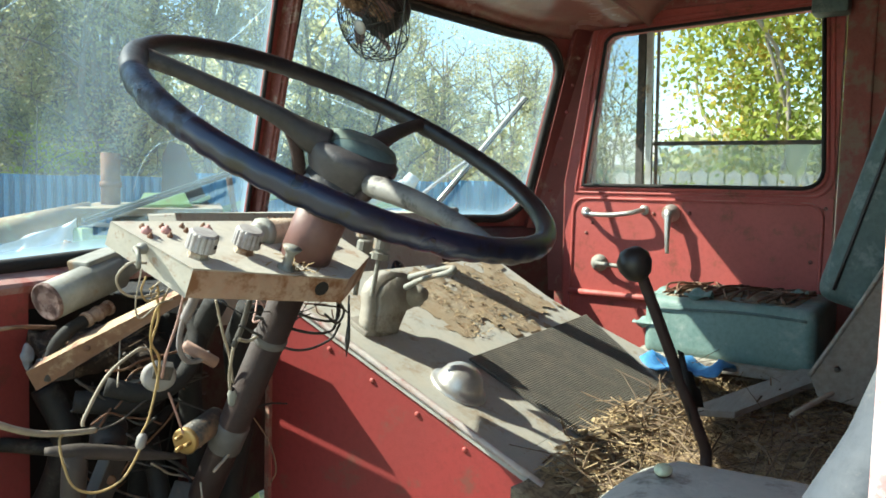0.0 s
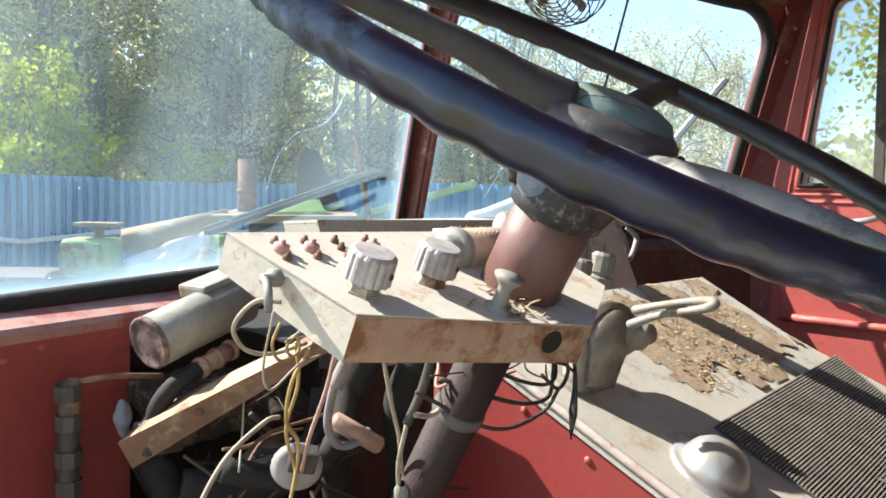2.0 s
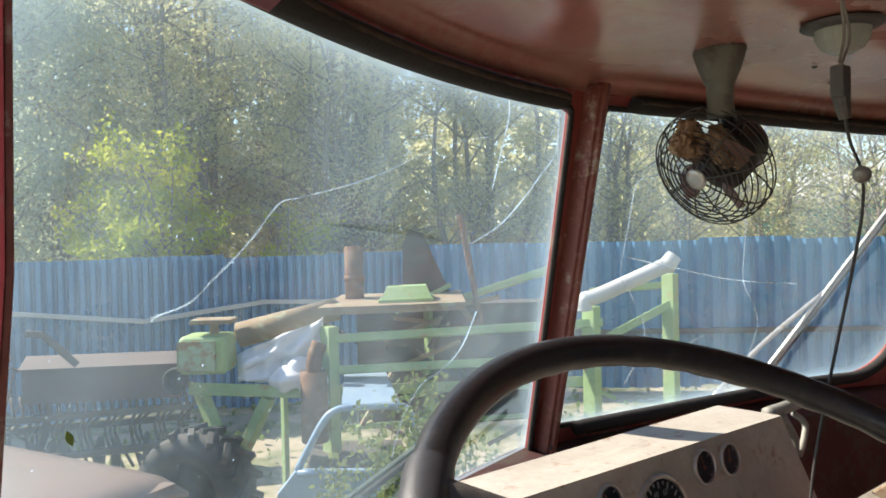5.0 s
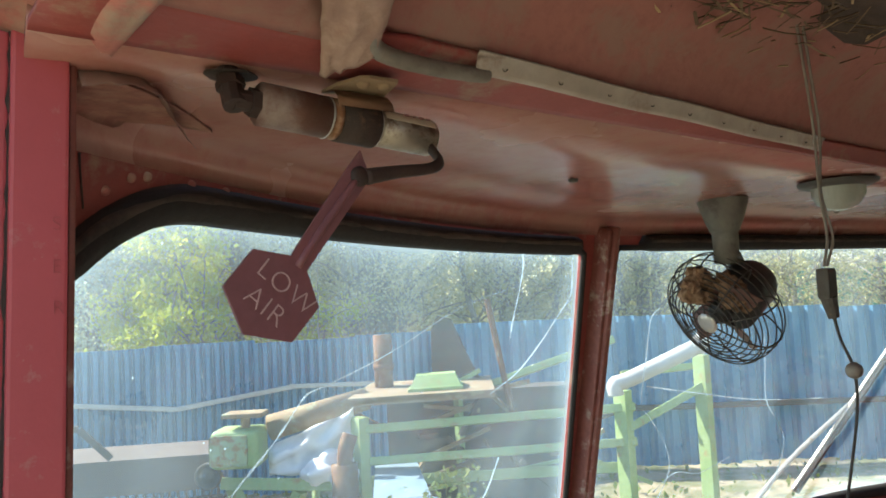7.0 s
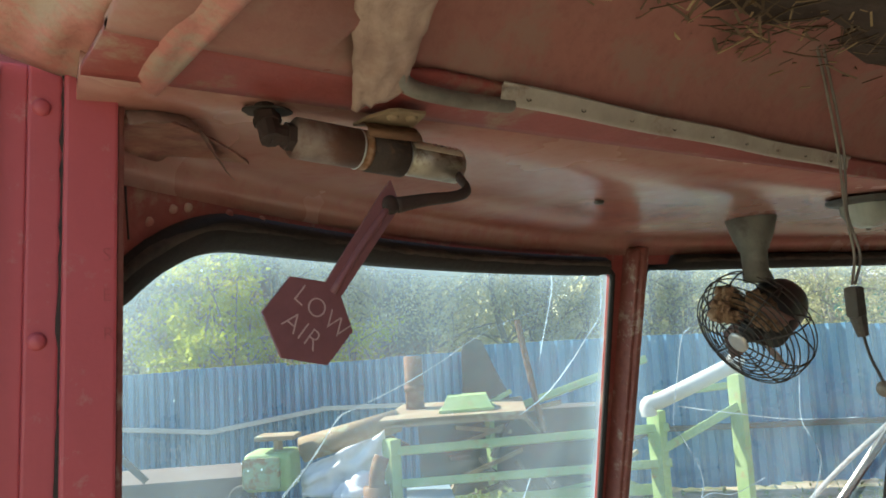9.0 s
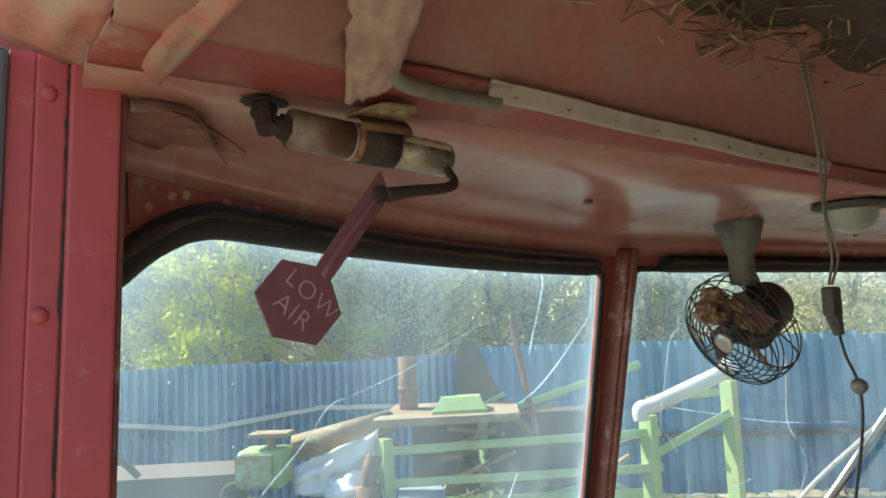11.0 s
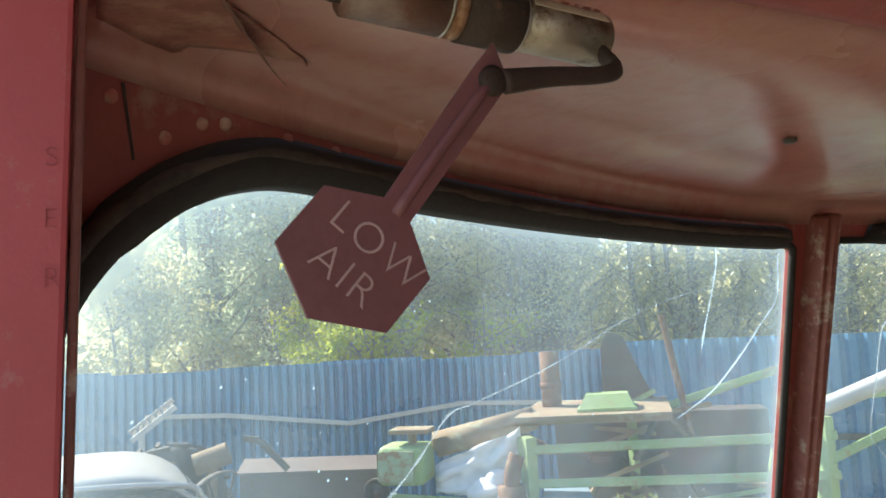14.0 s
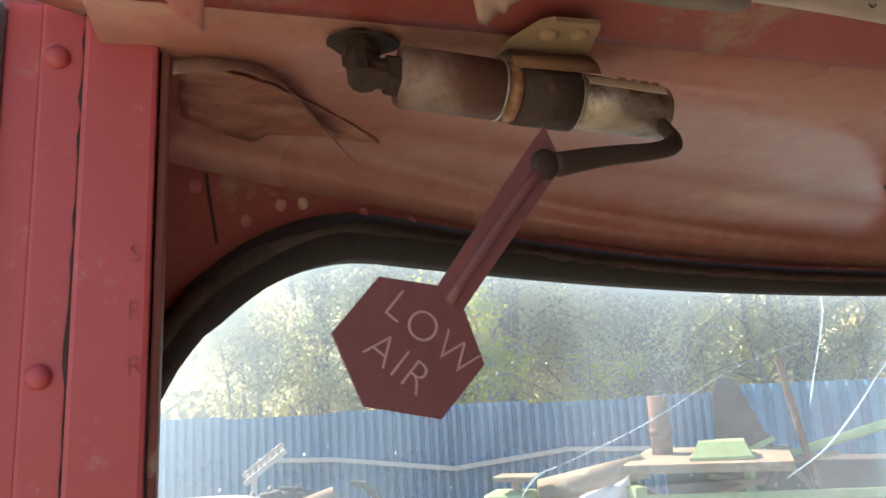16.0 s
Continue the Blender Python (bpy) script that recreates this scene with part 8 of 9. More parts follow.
add_lathe(bm, frame_of(mp(-0.98, 1.02, -0.08), mp(-0.98, 1.02, -0.3)), [(0.05, 0), (0.085, 0.004), (0.085, 0.03), (0.07, 0.034), (0.066, 0.02), (0.03, 0.02), (0.026, 0.045), (0, 0.045)], 20)
part("pulley", bm, MACHINE_DARK, machine, "dark iron sprocket", True)
bm = blank()
add_rod(bm, mp(-0.11, 0.62, -0.12), mp(-0.11, 1.06, -0.12), 0.085, 0.085, 16)
add_tube(bm, [mp(-0.11, 1.05, -0.12), mp(-0.1, 1.15, -0.12), mp(-0.07, 1.24, -0.1)], 0.05, 10, 5)
part("silencer", bm, RUST, machine, "rust-brown silencer", True)
bm = blank()
add_tube(bm, [mp(1.62, 1.40, -0.1), mp(1.62, 1.47, -0.1), mp(1.72, 1.50, -0.1), mp(2.16, 1.685, -0.1)], 0.050, 14, 6)
add_rod(bm, mp(2.14, 1.66, -0.1), mp(2.2, 1.74, -0.1), 0.060, 0.05, 14)
part("pipe", bm, PIPE_WHITE, machine, "white-painted pipe", True)
bm = blank()
add_rod(bm, mp(1.0, 1.2, 0.4), mp(0.86, 2.05, 0.4), 0.022, 0.022, 8)
part("pole", bm, RUST, machine)
random.seed(21)
for _ in range(26):
    bm = blank()
    s, z = random.uniform(0.1, 1.5), random.uniform(0.5, 1.4)
    add_beam(bm, mp(s, z, 0.4), mp(s + random.uniform(-0.5, 0.5), z + random.uniform(-0.35, 0.35), 0.5), 0.03, 0.03)
    part("inner_bar", bm, random.choice((MACHINE_DARK, MACHINE_RUST, MACHINE_GREEN)), machine)
bm = blank()
add_slab(bm, [mp(0.1, 0.5, 0.62), mp(1.5, 0.55, 0.62), mp(1.5, 1.4, 0.62), mp(0.1, 1.4, 0.62)], 0.3, MN)
part("casing", bm, MACHINE_DARK, machine, "dark weathered casing")

sheet = thing("plastic_sheet", "torn grey-white plastic sheet draped on the machine", "plastic sheet", mp(-0.3, 0.9, 0.1))
bm = blank()
rows = []
for i in range(14):
    v = i / 13
    rows.append([mp(-0.62 + 0.56 * k / 15, 0.98 + (0.42 - 0.25 * (1 - k / 15)) * v + 0.03 * noise.noise((k * 0.4, i * 0.5, 3)), 0.02 + 0.10 * noise.noise((k * 0.35, i * 0.3, 8))) for k in range(16)])
add_sheet(bm, rows, 0.004, MN)
part("sheet", bm, TARP, sheet, "", True)
bm = blank()
for c, r in ((mp(-0.28, 1.0, -0.05), 0.12), (mp(-0.14, 0.98, -0.05), 0.11), (mp(-0.2, 1.08, 0.0), 0.09)):
    got = bmesh.ops.create_icosphere(bm, subdivisions=3, radius=r, matrix=Matrix.Translation(c))
    for v in got["verts"]:
        v.co += (v.co - c) * (0.5 * noise.noise(v.co * 9)) - Vector((0, 0, 0.35 * (v.co - c).z))
part("bundle", bm, TARP, sheet, "crumpled white bundle", True)


def tyre_wheel(c, axis, r, w, label):
    """A farm wheel with chevron lugs."""
    wh = thing("tractor_tyre", label, "tyre", (c[0], c[1], 0))
    m = frame_of(Vector(c) - Vector(axis).normalized() * w / 2, Vector(c) + Vector(axis).normalized())
    bm = blank()
    add_lathe(bm, m, [(r * 0.55, 0.02), (r * 0.7, 0), (r * 0.9, 0.01), (r * 0.95, w * 0.2), (r * 0.95, w * 0.8), (r * 0.9, w - 0.01), (r * 0.7, w), (r * 0.55, w - 0.02), (r * 0.55, 0.02)], 40)
    tyre = part("tyre", bm, TYRE, wh, "", True)
    for k in range(18):
        for side in (0, 1):
            bm = blank()
            a = 2 * math.pi * (k + 0.5 * side) / 18
            p0 = m @ Vector((r * 0.97 * math.cos(a), r * 0.97 * math.sin(a), w * (0.02 if side else 0.98)))
            p1 = m @ Vector((r * 0.97 * math.cos(a + 0.22), r * 0.97 * math.sin(a + 0.22), w * 0.52))
            add_beam(bm, p0, p1, 0.035, 0.045, (p0 - Vector(c)))
            part("lug", bm, TYRE, tyre)
    bm = blank()
    add_lathe(bm, m, [(r * 0.56, 0.03), (r * 0.5, 0.05), (r * 0.3, w * 0.4), (0, w * 0.4)], 28)
    part("rim", bm, MACHINE_DARK, wh, "", True)


tyre_wheel((1.31, 5.2, 0.365), (-0.8, -0.6, 0), 0.375, 0.30, "chunky black farm tyre under the green frame")

# seed drill
drill = thing("seed_drill", "dark brown seed drill with rows of tines", "farm machine", (0.9, 7.3, 0))
SE, SN2 = Vector((0.953, -0.302, 0)), Vector((0.302, 0.953, 0))


def sp(s, z, d=0.0):
    return Vector((1.0, 7.2, 0)) + SE * s + SN2 * d + Vector((0, 0, z))


bm = blank()
add_slab(bm, [sp(-0.25, 0.65), sp(0.93, 0.60), sp(0.93, 0.865), sp(-0.25, 0.91)], 0.45, SN2)
part("seed_box", bm, SEEDER, drill, "long brown seed box")
bm = blank()
add_slab(bm, [sp(-0.27, 0.915, -0.04), sp(0.95, 0.87, -0.04), sp(0.95, 0.905, 0.5), sp(-0.27, 0.95, 0.5)], 0.02, (0, 0, 1))
part("lid", bm, SEEDER, drill, "faded lid")
for k in range(26):
    bm = blank()
    s = -0.6 + 1.6 * k / 25
    add_tube(bm, [sp(s, 0.7, 0.1), sp(s + 0.03, 0.55, 0.0), sp(s - 0.03 - 0.03 * (k % 3), 0.35, 0.15), sp(s + 0.05, 0.03 + 0.04 * (k % 2), 0.0)], 0.013, 6, 4)
    part("tine", bm, MACHINE_DARK, drill, "", True)
for z, d in ((0.55, 0.0), (0.3, -0.25), (0.42, 0.2)):
    bm = blank()
    add_beam(bm, sp(-1.3, z, d), sp(1.0, z - 0.03, d), 0.05, 0.05)
    part("cross_bar", bm, MACHINE_DARK, drill)
random.seed(8)
for k in range(22):
    bm = blank()
    s = random.uniform(-0.9, 0.95)
    add_lathe(bm, frame_of(sp(s, 0.2, -0.1), sp(s + 1, 0.2, -0.3)), [(0.02, 0), (0.17, 0.004), (0.17, 0.01), (0.02, 0.014)], 16)
    part("disc", bm, MACHINE_DARK, drill)
for a, b in (((0.15, 0.95), (-0.08, 1.2)), ((-0.08, 1.2), (-0.2, 1.22))):
    bm = blank()
    add_beam(bm, sp(a[0], a[1], -0.1), sp(b[0], b[1], -0.1), 0.05, 0.05)
    part("lever", bm, MACHINE_DARK, drill)
bm = blank()
add_lathe(bm, frame_of(sp(-0.42, 0.5, 0), sp(-0.3, 0.5, -0.1)), [(0.445, 0), (0.46, 0.01), (0.46, 0.06), (0.445, 0.07)], 32)
hoop = part("drill_wheel", bm, MACHINE_DARK, drill, "thin dark iron wheel", True)
hm = frame_of(sp(-0.42, 0.5, 0), sp(-0.3, 0.5, -0.1)) @ Matrix.Translation((0, 0, 0.035))
for k in range(10):
    bm = blank()
    a = math.pi * k / 5
    add_rod(bm, hm @ Vector((0.03 * math.cos(a), 0.03 * math.sin(a), 0)), hm @ Vector((0.45 * math.cos(a), 0.45 * math.sin(a), 0)), 0.009, 0.009, 6)
    part("spoke", bm, MACHINE_DARK, hoop)

# faded bonnet of a parked vehicle
jeep = thing("parked_truck", "faded beige truck front with a two-part grille", "truck", (-0.6, 3.7, 0))
JM = Matrix.Translation((0.50, 3.2, 0.02)) @ Matrix.Rotation(radians(26), 4, "Z") @ Matrix.Translation((-0.58, -3.38, 0))
bm = blank()
rows = []
for i in range(12):
    v = i / 11
    rows.append([(-1.35 + 1.93 * k / 23, 3.38 + 1.3 * v, 1.10 + 0.05 * v - 0.05 * (abs(k - 11.5) / 11.5) ** 6 - 0.04 * max(0, 1 - v * 7) ** 2) for k in range(24)])
add_sheet(bm, rows, 0.02, (0, 0, -1))
bm.transform(JM)
part("bonnet", bm, DUSTY_BEIGE, jeep, "", True)
bm = blank()
for x0, x1 in ((-1.33, -0.9), (-0.87, -0.45), (-0.42, 0.05), (0.09, 0.54)):
    add_ring_plate(bm, [(x0, 0.5), (x1, 0.5), (x1, 1.05), (x0, 1.05)], rounded(x0 + 0.05, 0.56, x1 - 0.05, 0.96, (0.04,) * 4), lambda x, z: (x, 3.40, z), 0.05, (0, 1, 0), 60)
bm.transform(JM)
part("grille_frame", bm, DUSTY_BEIGE, jeep)
bm = blank()
add_box(bm, (-0.39, 3.55, 0.68), (1.9, 0.06, 0.7))
for k in range(36):
    add_beam(bm, (-1.32 + 0.052 * k, 3.50, 0.55), (-1.32 + 0.052 * k, 3.50, 0.98), 0.012, 0.03)
bm.transform(JM)
part("radiator", bm, MACHINE_DARK, jeep, "dark radiator bars")
bm = blank()
add_box(bm, (-0.39, 4.1, 0.62), (1.85, 1.0, 0.6), None, 0.04)
add_box(bm, (-0.39, 3.42, 0.38), (1.95, 0.12, 0.2), None, 0.03)
bm.transform(JM)
part("body", bm, DUSTY_BEIGE, jeep)
for x in (-1.1, 0.3):
    bm = blank()
    add_lathe(bm, frame_of((x - 0.12, 4.0, 0.34), (x + 0.2, 4.0, 0.34)), [(0.2, 0), (0.33, 0.02), (0.35, 0.08), (0.35, 0.16), (0.33, 0.22), (0.2, 0.24)], 32)
    bm.transform(JM)
    part("wheel", bm, TYRE, jeep, "", True)

# white car parked in front of the fence
sedan = thing("parked_car", "old white car with a chrome roof gutter", "car", (-0.6, 5.6, 0))
bm = blank()
rows = []
for i in range(12):
    v = i / 11
    rows.append([(-1.36 + 1.54 * k / 21, 4.95 + 1.15 * v, 1.385 - 0.20 * (abs(k - 10.5) / 10.5) ** 5 - 0.05 * (2 * v - 1) ** 4) for k in range(22)])
add_sheet(bm, rows, 0.02, (0, 0, -1))
part("roof", bm, mat("faded_white_car_paint", (0.44, 0.42, 0.40), (0.37, 0.35, 0.33), 0.35, scale=3, bump=0.04), sedan, "", True)
bm = blank()
add_tube(bm, [(-1.37, 4.93, 1.17), (-1.25, 4.925, 1.275), (-0.6, 4.92, 1.325), (0.04, 4.925, 1.285), (0.15, 4.93, 1.21), (0.185, 4.94, 1.165)], 0.016, 8, 6)
part("roof_gutter", bm, CHROME, sedan, "bright roof gutter", True)
bm = blank()
add_box(bm, (-0.59, 5.5, 1.06), (1.44, 1.05, 0.40), None, 0.03)
part("window_band", bm, DIAL, sedan, "dark windows")
bm = blank()
add_box(bm, (-0.59, 5.6, 0.56), (1.66, 3.6, 0.66), None, 0.10, 4)
part("body", bm, DUSTY_BEIGE, sedan, "", True)
for x, y in ((-1.36, 4.5), (0.18, 4.5), (-1.36, 6.7), (0.18, 6.7)):
    bm = blank()
    add_lathe(bm, frame_of((x - 0.08, y, 0.3), (x + 0.2, y, 0.3)), [(0.17, 0), (0.29, 0.01), (0.31, 0.05), (0.31, 0.12), (0.29, 0.16), (0.17, 0.17)], 28)
    part("wheel", bm, TYRE, sedan, "", True)
tyre_wheel((0.30, 8.2, 0.55), (0.45, -0.9, 0), 0.57, 0.34, "large dusty tractor tyre by the fence")
drum = thing("tan_drum", "faded tan drum lying by the fence", "drum", (0.6, 8.0, 0.0))
bm = blank()
add_rod(bm, (0.50, 7.98, 0.93), (0.78, 7.9, 1.02), 0.10, 0.10, 20)
add_beam(bm, (0.64, 7.95, 0.0), (0.64, 7.95, 0.92), 0.08, 0.08)
part("barrel", bm, MACHINE_RUST, drum, "", False)
steps = thing("step_plate", "bent perforated metal step leaning behind the tyre", "step", (0.15, 8.6, 0.0))
for k in range(7):
    bm = blank()
    p = Vector((0.02 + 0.055 * k, 8.55, 1.16 + 0.04 * k))
    add_beam(bm, p, p + Vector((0.03, 0.22, 0.05)), 0.03, 0.012)
    part("rung", bm, MACHINE_DARK, steps)
for dy, h in ((0.0, 0.0), (0.24, 0.05)):
    bm = blank()
    add_beam(bm, (0.0, 8.55 + dy, 1.13 + h), (0.40, 8.55 + dy, 1.42 + h), 0.03, 0.05)
    add_beam(bm, (0.1, 8.56 + dy, 0.0), (0.1, 8.56 + dy, 1.2 + h), 0.04, 0.04)
    part("side_rail", bm, RAIL_PALE, steps)

# pale blue car shell
car = thing("car_shell", "stripped pale blue car shell with empty windows", "car", (1.9, 4.1, 0))
CE, CN = Vector((0.848, -0.53, 0)), Vector((0.53, 0.848, 0))


def cp(s, z, d=0.0):
    return Vector((1.75, 4.2, 0)) + CE * s + CN * d + Vector((0, 0, z))


bm = blank()
add_slab(bm, [cp(-0.44, 0.05), cp(0.46, 0.05), cp(0.47, 0.56), cp(0.1, 0.60), cp(-0.26, 0.62), cp(-0.36, 0.50)], 0.07, CN)
part("door_panel", bm, PALE_BLUE, car)
bm = blank()
add_slab(bm, [cp(-0.34, 0.05, 0.1), cp(0.4, 0.05, 0.1), cp(0.4, 0.5, 0.1), cp(-0.2, 0.52, 0.1)], 0.9, CN)
part("body", bm, MACHINE_DARK, car, "dark stripped interior")
bm = blank()
window = [(-0.25, 0.62), (-0.17, 0.77), (-0.09, 0.90), (-0.02, 0.945), (0.08, 0.955), (0.30, 0.95), (0.37, 0.92), (0.40, 0.84), (0.41, 0.72), (0.42, 0.60)]
add_tube(bm, [cp(s_, z, 0.03) for s_, z in window], 0.021, 8, 5)
add_tube(bm, [cp(s_, z, -0.005) for s_, z in ((-0.25, 0.615), (0.1, 0.60), (0.44, 0.575))], 0.018, 8, 4)
part("window_frame", bm, PALE_BLUE, car, "", True)
bm = blank()
add_slab(bm, [cp(0.0, 0.955, 0.03), cp(0.32, 0.955, 0.03), cp(0.30, 0.97, 0.9), cp(0.02, 0.97, 0.9)], 0.02, (0, 0, 1))
part("roof", bm, PALE_BLUE, car)


# ---- foliage ----
def leaves(name, centres, size, material, parent=None, label="", seed=0, droop=0.3):
    """Many separate leaves, each a folded pair of triangles turned at random."""
    g = np.random.default_rng(seed)
    c = np.asarray(centres, float)
    n = len(c)
    d = g.normal(size=(n, 3))
    d[:, 2] -= droop
    d /= np.linalg.norm(d, axis=1, keepdims=True)
    o = np.cross(d, g.normal(size=(n, 3)))
    o /= np.linalg.norm(o, axis=1, keepdims=True) + 1e-9
    u = np.cross(d, o)
    s = (size * g.uniform(0.6, 1.4, n))[:, None]
    v = np.stack([c - d * s * 0.5, c + o * s * 0.32 + u * s * 0.08, c + d * s * 0.6, c - o * s * 0.32 + u * s * 0.08], 1).reshape(-1, 3)
    k = np.arange(n)[:, None] * 4
    f = np.concatenate([k + [0, 1, 2], k + [0, 2, 3]], 1).reshape(-1, 3)
    me = bpy.data.meshes.new(name)
    me.vertices.add(4 * n), me.loops.add(6 * n), me.polygons.add(2 * n)
    me.vertices.foreach_set("co", v.ravel())
    me.polygons.foreach_set("loop_start", np.arange(0, 6 * n, 3))
    me.loops.foreach_set("vertex_index", f.ravel())
    me.update()
    me.validate()
    me.materials.append(material)
    ob = new(name, me)
    if parent is not None:
        ob.parent = parent
        ob.matrix_parent_inverse = world_of(parent).inverted()
    return tagged(ob, label)


def tree(name, label, at, height, spread, material, count, size, seed, stems=3, bare=0.25, low=0.15):
    """Several stems that fork into limbs and twigs, with leaves in clumps at the twigs."""
    g = random.Random(seed)
    t = thing(name, label, "tree", (*at, 0))
    bm = blank()
    tips = []
    for s in range(stems):
        a = 2 * math.pi * (s + g.random()) / stems
        lean = g.uniform(0.05, 0.35) * spread
        top = Vector((at[0] + lean * math.cos(a), at[1] + lean * math.sin(a), height * g.uniform(0.72, 0.98)))
        base = Vector((at[0] + 0.12 * math.cos(a), at[1] + 0.12 * math.sin(a), -0.05))
        mid = base.lerp(top, 0.5) + Vector((g.gauss(0, 0.2), g.gauss(0, 0.2), 0))
        path = smooth_path([base, mid, top], 6)
        add_tube(bm, [base, mid, top], 0.012 * height, 7, 5, radii=[1, 0.6, 0.15])
        for _ in range(11):
            k = g.uniform(low, 0.98)
            p = path[min(int(k * (len(path) - 1)), len(path) - 1)]
            b = g.uniform(0, 2 * math.pi)
            ln = spread * g.uniform(0.3, 0.75) * (1.15 - 0.6 * k)
            q = p + Vector((ln * math.cos(b), ln * math.sin(b), ln * g.uniform(0.2, 1.0)))
            m = p.lerp(q, 0.5) + Vector((0, 0, 0.1 * ln))
            add_tube(bm, [p, m, q], 0.004 * height, 5, 3, radii=[1, 0.6, 0.2])
            for _ in range(5):
                w = m.lerp(q, g.uniform(0, 1.0))
                e = w + Vector((g.gauss(0, 0.28), g.gauss(0, 0.28), g.gauss(0.1, 0.22))) * spread * 0.42
                add_tube(bm, [w, e], 0.0016 * height, 4, 1, radii=[1, 0.3])
                tips += [(w, e)]
    part("trunk", bm, BARK, t, "", True)
    r = np.random.default_rng(seed)
    pick = r.integers(0, len(tips), count)
    ends = np.array([[*a, *b] for a, b in tips])[pick]
    u = r.uniform(bare, 1.1, count)[:, None]
    c = ends[:, :3] * (1 - u) + ends[:, 3:] * u + r.normal(0, 0.05 * spread, (count, 3))
    c = c[c[:, 2] > 0.15]
    leaves("crown", c, size, material, t, "", seed)
    return t


W, D, L, B = "tall grey-green willow with fine leaves and thin stems", "tall blue-green tree behind the fence", "bright yellow-green young tree at the fence", "sparse bare-branched tree beyond the blue fence"
tree("willow_tree", W, (4.6, 13.6), 8.8, 3.0, LEAF_WILLOW, 34000, 0.06, 1, 7)
tree("willow_tree", W, (6.6, 11.6), 7.8, 2.7, LEAF_WILLOW, 30000, 0.055, 2, 9)
tree("willow_tree", W, (8.4, 10.2), 6.4, 2.4, LEAF_WILLOW, 30000, 0.055, 3, 8)
tree("willow_tree", "thin willow thicket, half bare in autumn", (7.2, 15.0), 8.8, 3.2, LEAF_WILLOW, 24000, 0.07, 4, 8)
tree("willow_tree", "thin willow thicket, half bare in autumn", (9.8, 8.6), 5.4, 2.4, LEAF_WILLOW, 16000, 0.055, 5, 8)
tree("willow_tree", "dense grey-green willow behind the thicket", (5.4, 18.2), 10.5, 3.8, LEAF_WILLOW, 30000, 0.085, 21, 6)
tree("willow_tree", "dense grey-green willow behind the thicket", (9.4, 16.4), 9.0, 3.4, LEAF_WILLOW, 24000, 0.08, 22, 6)
tree("dark_tree", D, (1.6, 14.6), 8.8, 3.0, LEAF_DARK, 30000, 0.07, 6, 5)
tree("dark_tree", D, (3.2, 17.0), 9.6, 3.5, LEAF_DARK, 26000, 0.08, 7, 5)
tree("dark_tree", D, (3.4, 21.0), 11.0, 3.8, LEAF_DARK, 26000, 0.09, 23, 5)
tree("lime_tree", L, (2.95, 10.4), 3.7, 1.5, LEAF_LIME, 11000, 0.062, 8, 5)
tree("lime_tree", "low yellow-green bush at the fence", (2.75, 11.2), 2.7, 1.25, LEAF_LIME, 4500, 0.06, 24, 4)
tree("lime_tree", "yellowing shrub among the willows", (4.7, 10.2), 2.8, 1.1, LEAF_LIME, 3000, 0.055, 9, 4)
tree("willow_tree", "low grey-green shrub behind the fence", (0.2, 12.6), 3.6, 2.0, LEAF_WILLOW, 12000, 0.06, 10, 4)
tree("willow_tree", "low grey-green shrub behind the fence", (-2.6, 14.4), 4.4, 2.3, LEAF_WILLOW, 12000, 0.065, 11, 4)
tree("bare_tree", B, (12.0, 8.8), 4.8, 2.6, LEAF_WILLOW, 7000, 0.055, 12, 7)
tree("bare_tree", B, (14.5, 6.4), 5.0, 2.8, LEAF_WILLOW, 7500, 0.06, 13, 7)
tree("bare_tree", B, (17.0, 9.5), 5.8, 3.2, LEAF_WILLOW, 16000, 0.07, 14, 6)

shed = thing("farm_shed", "distant green farm shed with a pale sheet roof", "shed", (21.6, 10.0, 0))
bm = blank()
add_slab(bm, [(20.7, 11.9, 0), (22.5, 8.0, 0), (22.5, 8.0, 2.55), (20.7, 11.9, 2.5)], 2.5, (0.9, 0.42, 0))
part("wall", bm, mat("green_shed_wall", (0.08, 0.26, 0.17), (0.12, 0.3, 0.2), 0.6, scale=1.5, bump=0.1, spots=(0.3, 0.33, 0.3), spot_amount=0.32, spot_scale=2), shed)
bm = blank()
add_slab(bm, [(21.2, 10.9, 2.6), (22.8, 7.6, 2.7), (24.4, 8.4, 3.75), (22.9, 11.6, 3.6)], 0.06, (0, 0, 1))
part("roof", bm, RAIL_PALE, shed, "pale sheet roof")
# leafy vine and pickets beyond the passenger door
vine = thing("vine_tree", "large-leaved green and yellow vine hanging beside the cab", "tree", (5.2, 1.6, 0))
bm = blank()
random.seed(31)
for k in range(16):
    x, y = 5.0 + random.uniform(-0.4, 0.8), 0.7 + random.uniform(-1.2, 1.1)
    add_tube(bm, [(x, y, 0), (x + random.gauss(0, 0.15), y + random.gauss(0, 0.2), 1.4), (x + random.gauss(0, 0.3), y + random.gauss(0, 0.4), 2.6), (x + random.gauss(0, 0.4), y + random.gauss(0, 0.5), 3.6)], 0.025, 6, 5, radii=[1, 0.7, 0.5, 0.2])
part("trunk", bm, BARK, vine, "", True)
r = np.random.default_rng(31)
cl = np.stack([r.normal(5.2, 0.5, 230), r.uniform(-0.7, 1.75, 230), r.uniform(0.9, 4.2, 230)], 1)
c = cl[r.integers(0, 230, 60000)] + r.normal(0, 0.20, (60000, 3))
leaves("foliage", c, 0.048, LEAF_VINE, vine, "broad green and yellow leaves", 31, 0.6)
picket = thing("picket_fence", "weathered grey picket fence under the vine", "fence", (4.3, 1.5, 0))
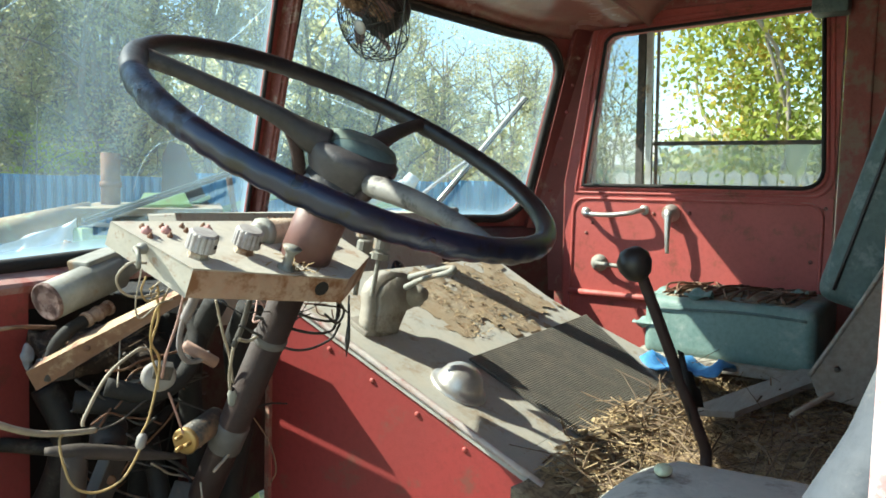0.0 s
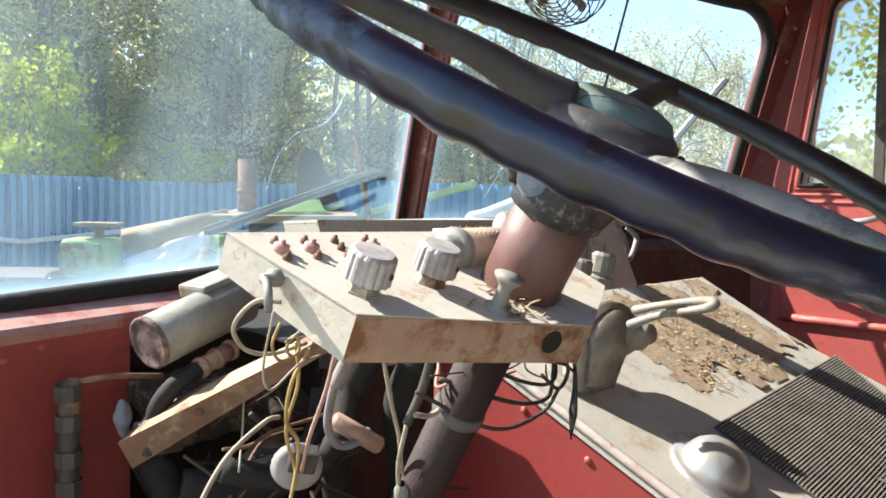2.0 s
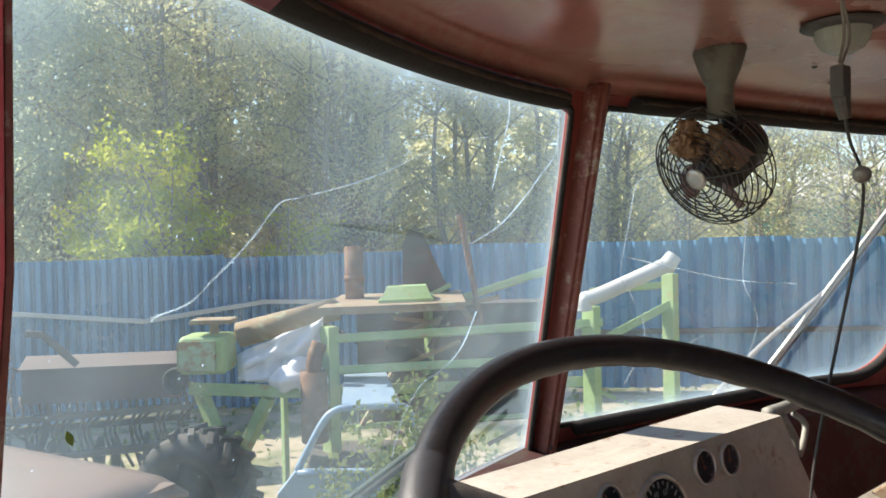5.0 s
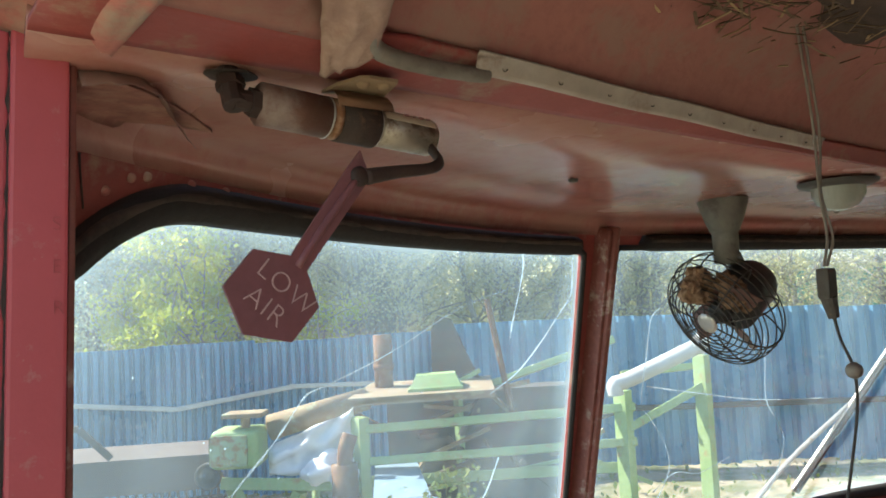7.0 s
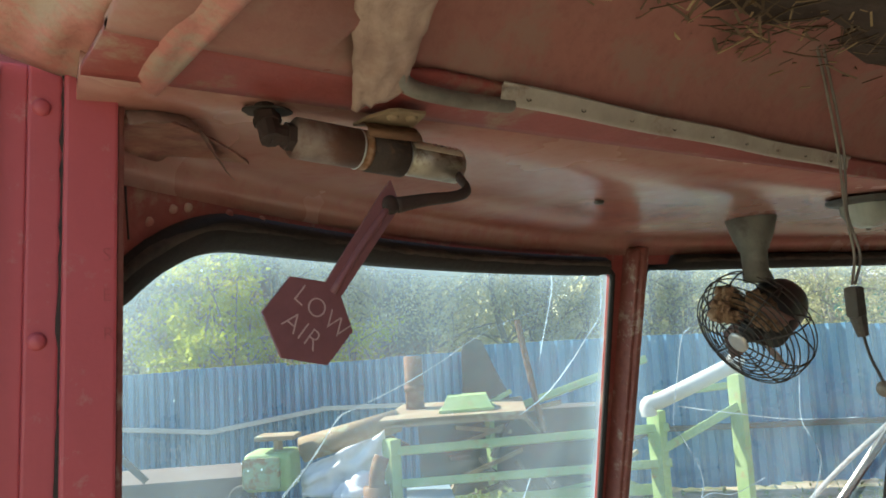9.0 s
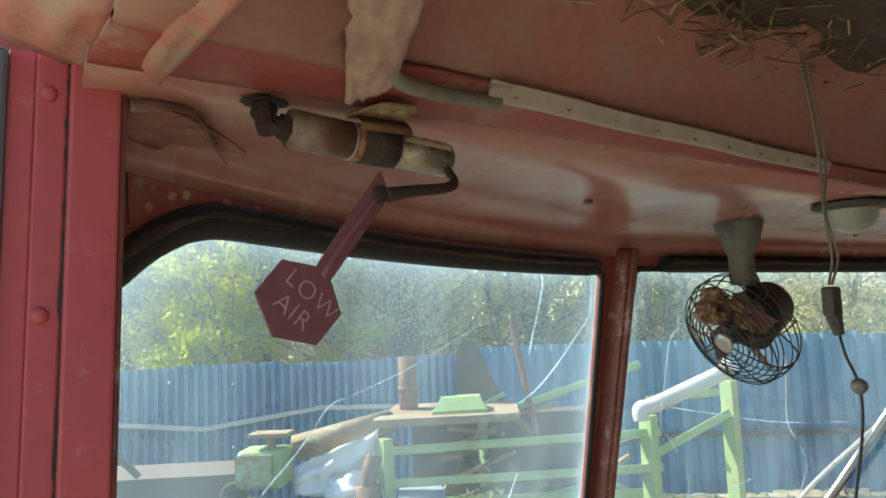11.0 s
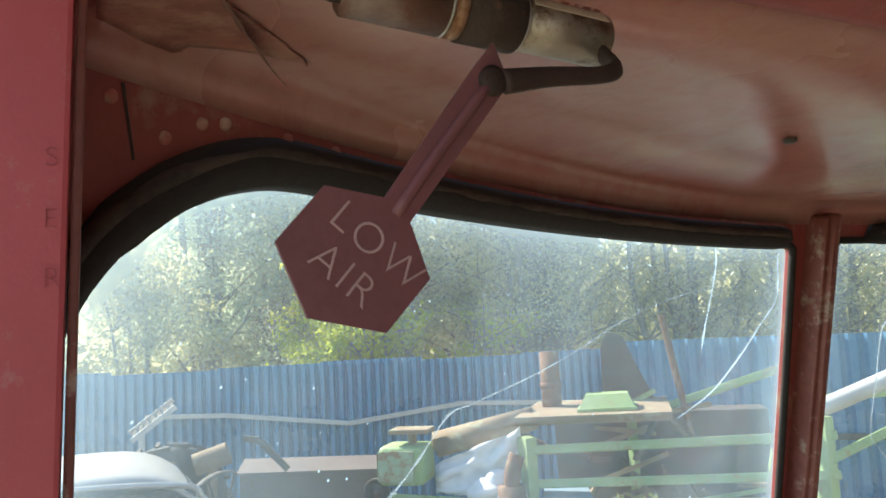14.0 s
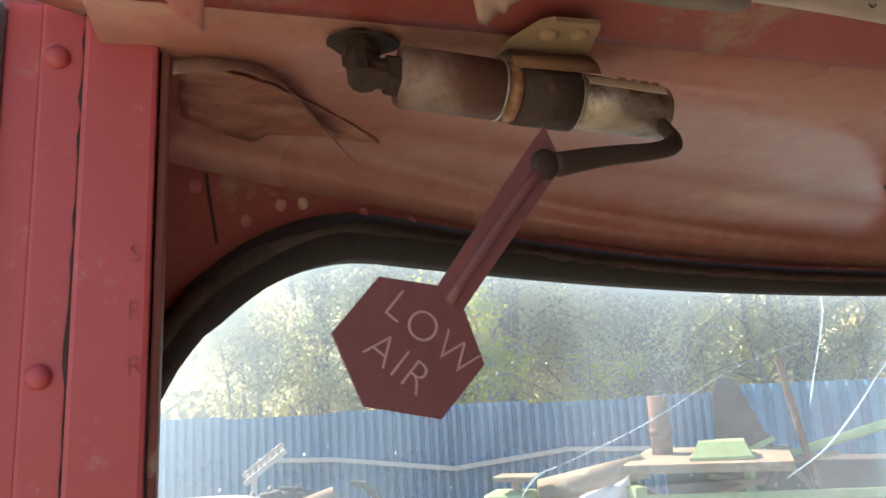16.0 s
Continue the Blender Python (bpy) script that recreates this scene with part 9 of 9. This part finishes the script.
for k in range(26):
    bm = blank()
    y = -0.6 + 0.105 * k
    add_prism(bm, [(-0.046, 0), (0.046, 0), (0.046, 1.79), (0.0, 1.815), (-0.046, 1.79)], 0.018, Matrix(((0, 0, 1, 4.3), (1, 0, 0, y), (0, 1, 0, 0.01 * math.sin(7 * k)), (0, 0, 0, 1))))
    part("picket", bm, PICKET, picket)
for z in (0.5, 1.4):
    bm = blank()
    add_beam(bm, (4.335, -0.65, z), (4.335, 2.05, z), 0.05, 0.04)
    part("rail", bm, PICKET, picket)
# tall weeds by the car shell
for k, (x, y, h) in enumerate(((1.72, 3.72, 1.15), (1.95, 3.62, 1.25), (1.55, 3.85, 0.95), (2.2, 3.7, 0.95), (1.85, 3.9, 1.0), (2.45, 3.45, 0.8), (1.4, 3.7, 0.7))):
    weed = thing("weed", "tall dusty green weed beside the car shell", "weed", (x, y, 0), "yard weeds")
    bm = blank()
    g = random.Random(k)
    pts = []
    for _ in range(5):
        tip = Vector((x + g.gauss(0, 0.12), y + g.gauss(0, 0.12), h * g.uniform(0.7, 1.0)))
        add_tube(bm, [(x, y, 0), Vector((x, y, 0)).lerp(tip, 0.5) + Vector((g.gauss(0, 0.03), 0, 0)), tip], 0.006, 5, 4, radii=[1, 0.7, 0.2])
        pts += [Vector((x, y, 0)).lerp(tip, g.uniform(0.15, 1)) + Vector((g.gauss(0, 0.05), g.gauss(0, 0.05), 0)) for _ in range(150)]
    part("stem", bm, mat("weed_stalk_%d" % k, (0.25, 0.24, 0.1), None, 0.8), weed, "", True)
    leaves("leaf", [tuple(p) for p in pts], 0.032, LEAF_WEED, weed, "", 50 + k)
# far woods and grass
r = np.random.default_rng(77)
a = r.uniform(radians(-40), radians(110), 46000)
d = r.uniform(24, 44, 46000)
tall = 13.0 * (0.62 + 0.38 * np.sin(a * 5 + 0.6) ** 2) * np.clip(1.25 - 0.75 * a, 0.38, 1.0) * np.clip(0.55 + 2.2 * a, 0.35, 1.0)
far = leaves("far_woods", np.stack([d * np.sin(a), d * np.cos(a), r.beta(1.2, 1.6, 46000) * tall], 1), 0.5, LEAF_WILLOW, None, "distant woods beyond the yard", 77)
tagged(far, category="woods", kind="stuff")
a = r.uniform(-3, 12, (5000, 2))
g_c = np.stack([a[:, 0], a[:, 1] + 2, np.full(5000, 0.03)], 1)
grass = leaves("grass", g_c[(g_c[:, 1] > 2.4)], 0.07, LEAF_WEED, None, "sparse dry grass on the yard", 78, -2.0)
tagged(grass, category="grass", kind="stuff")
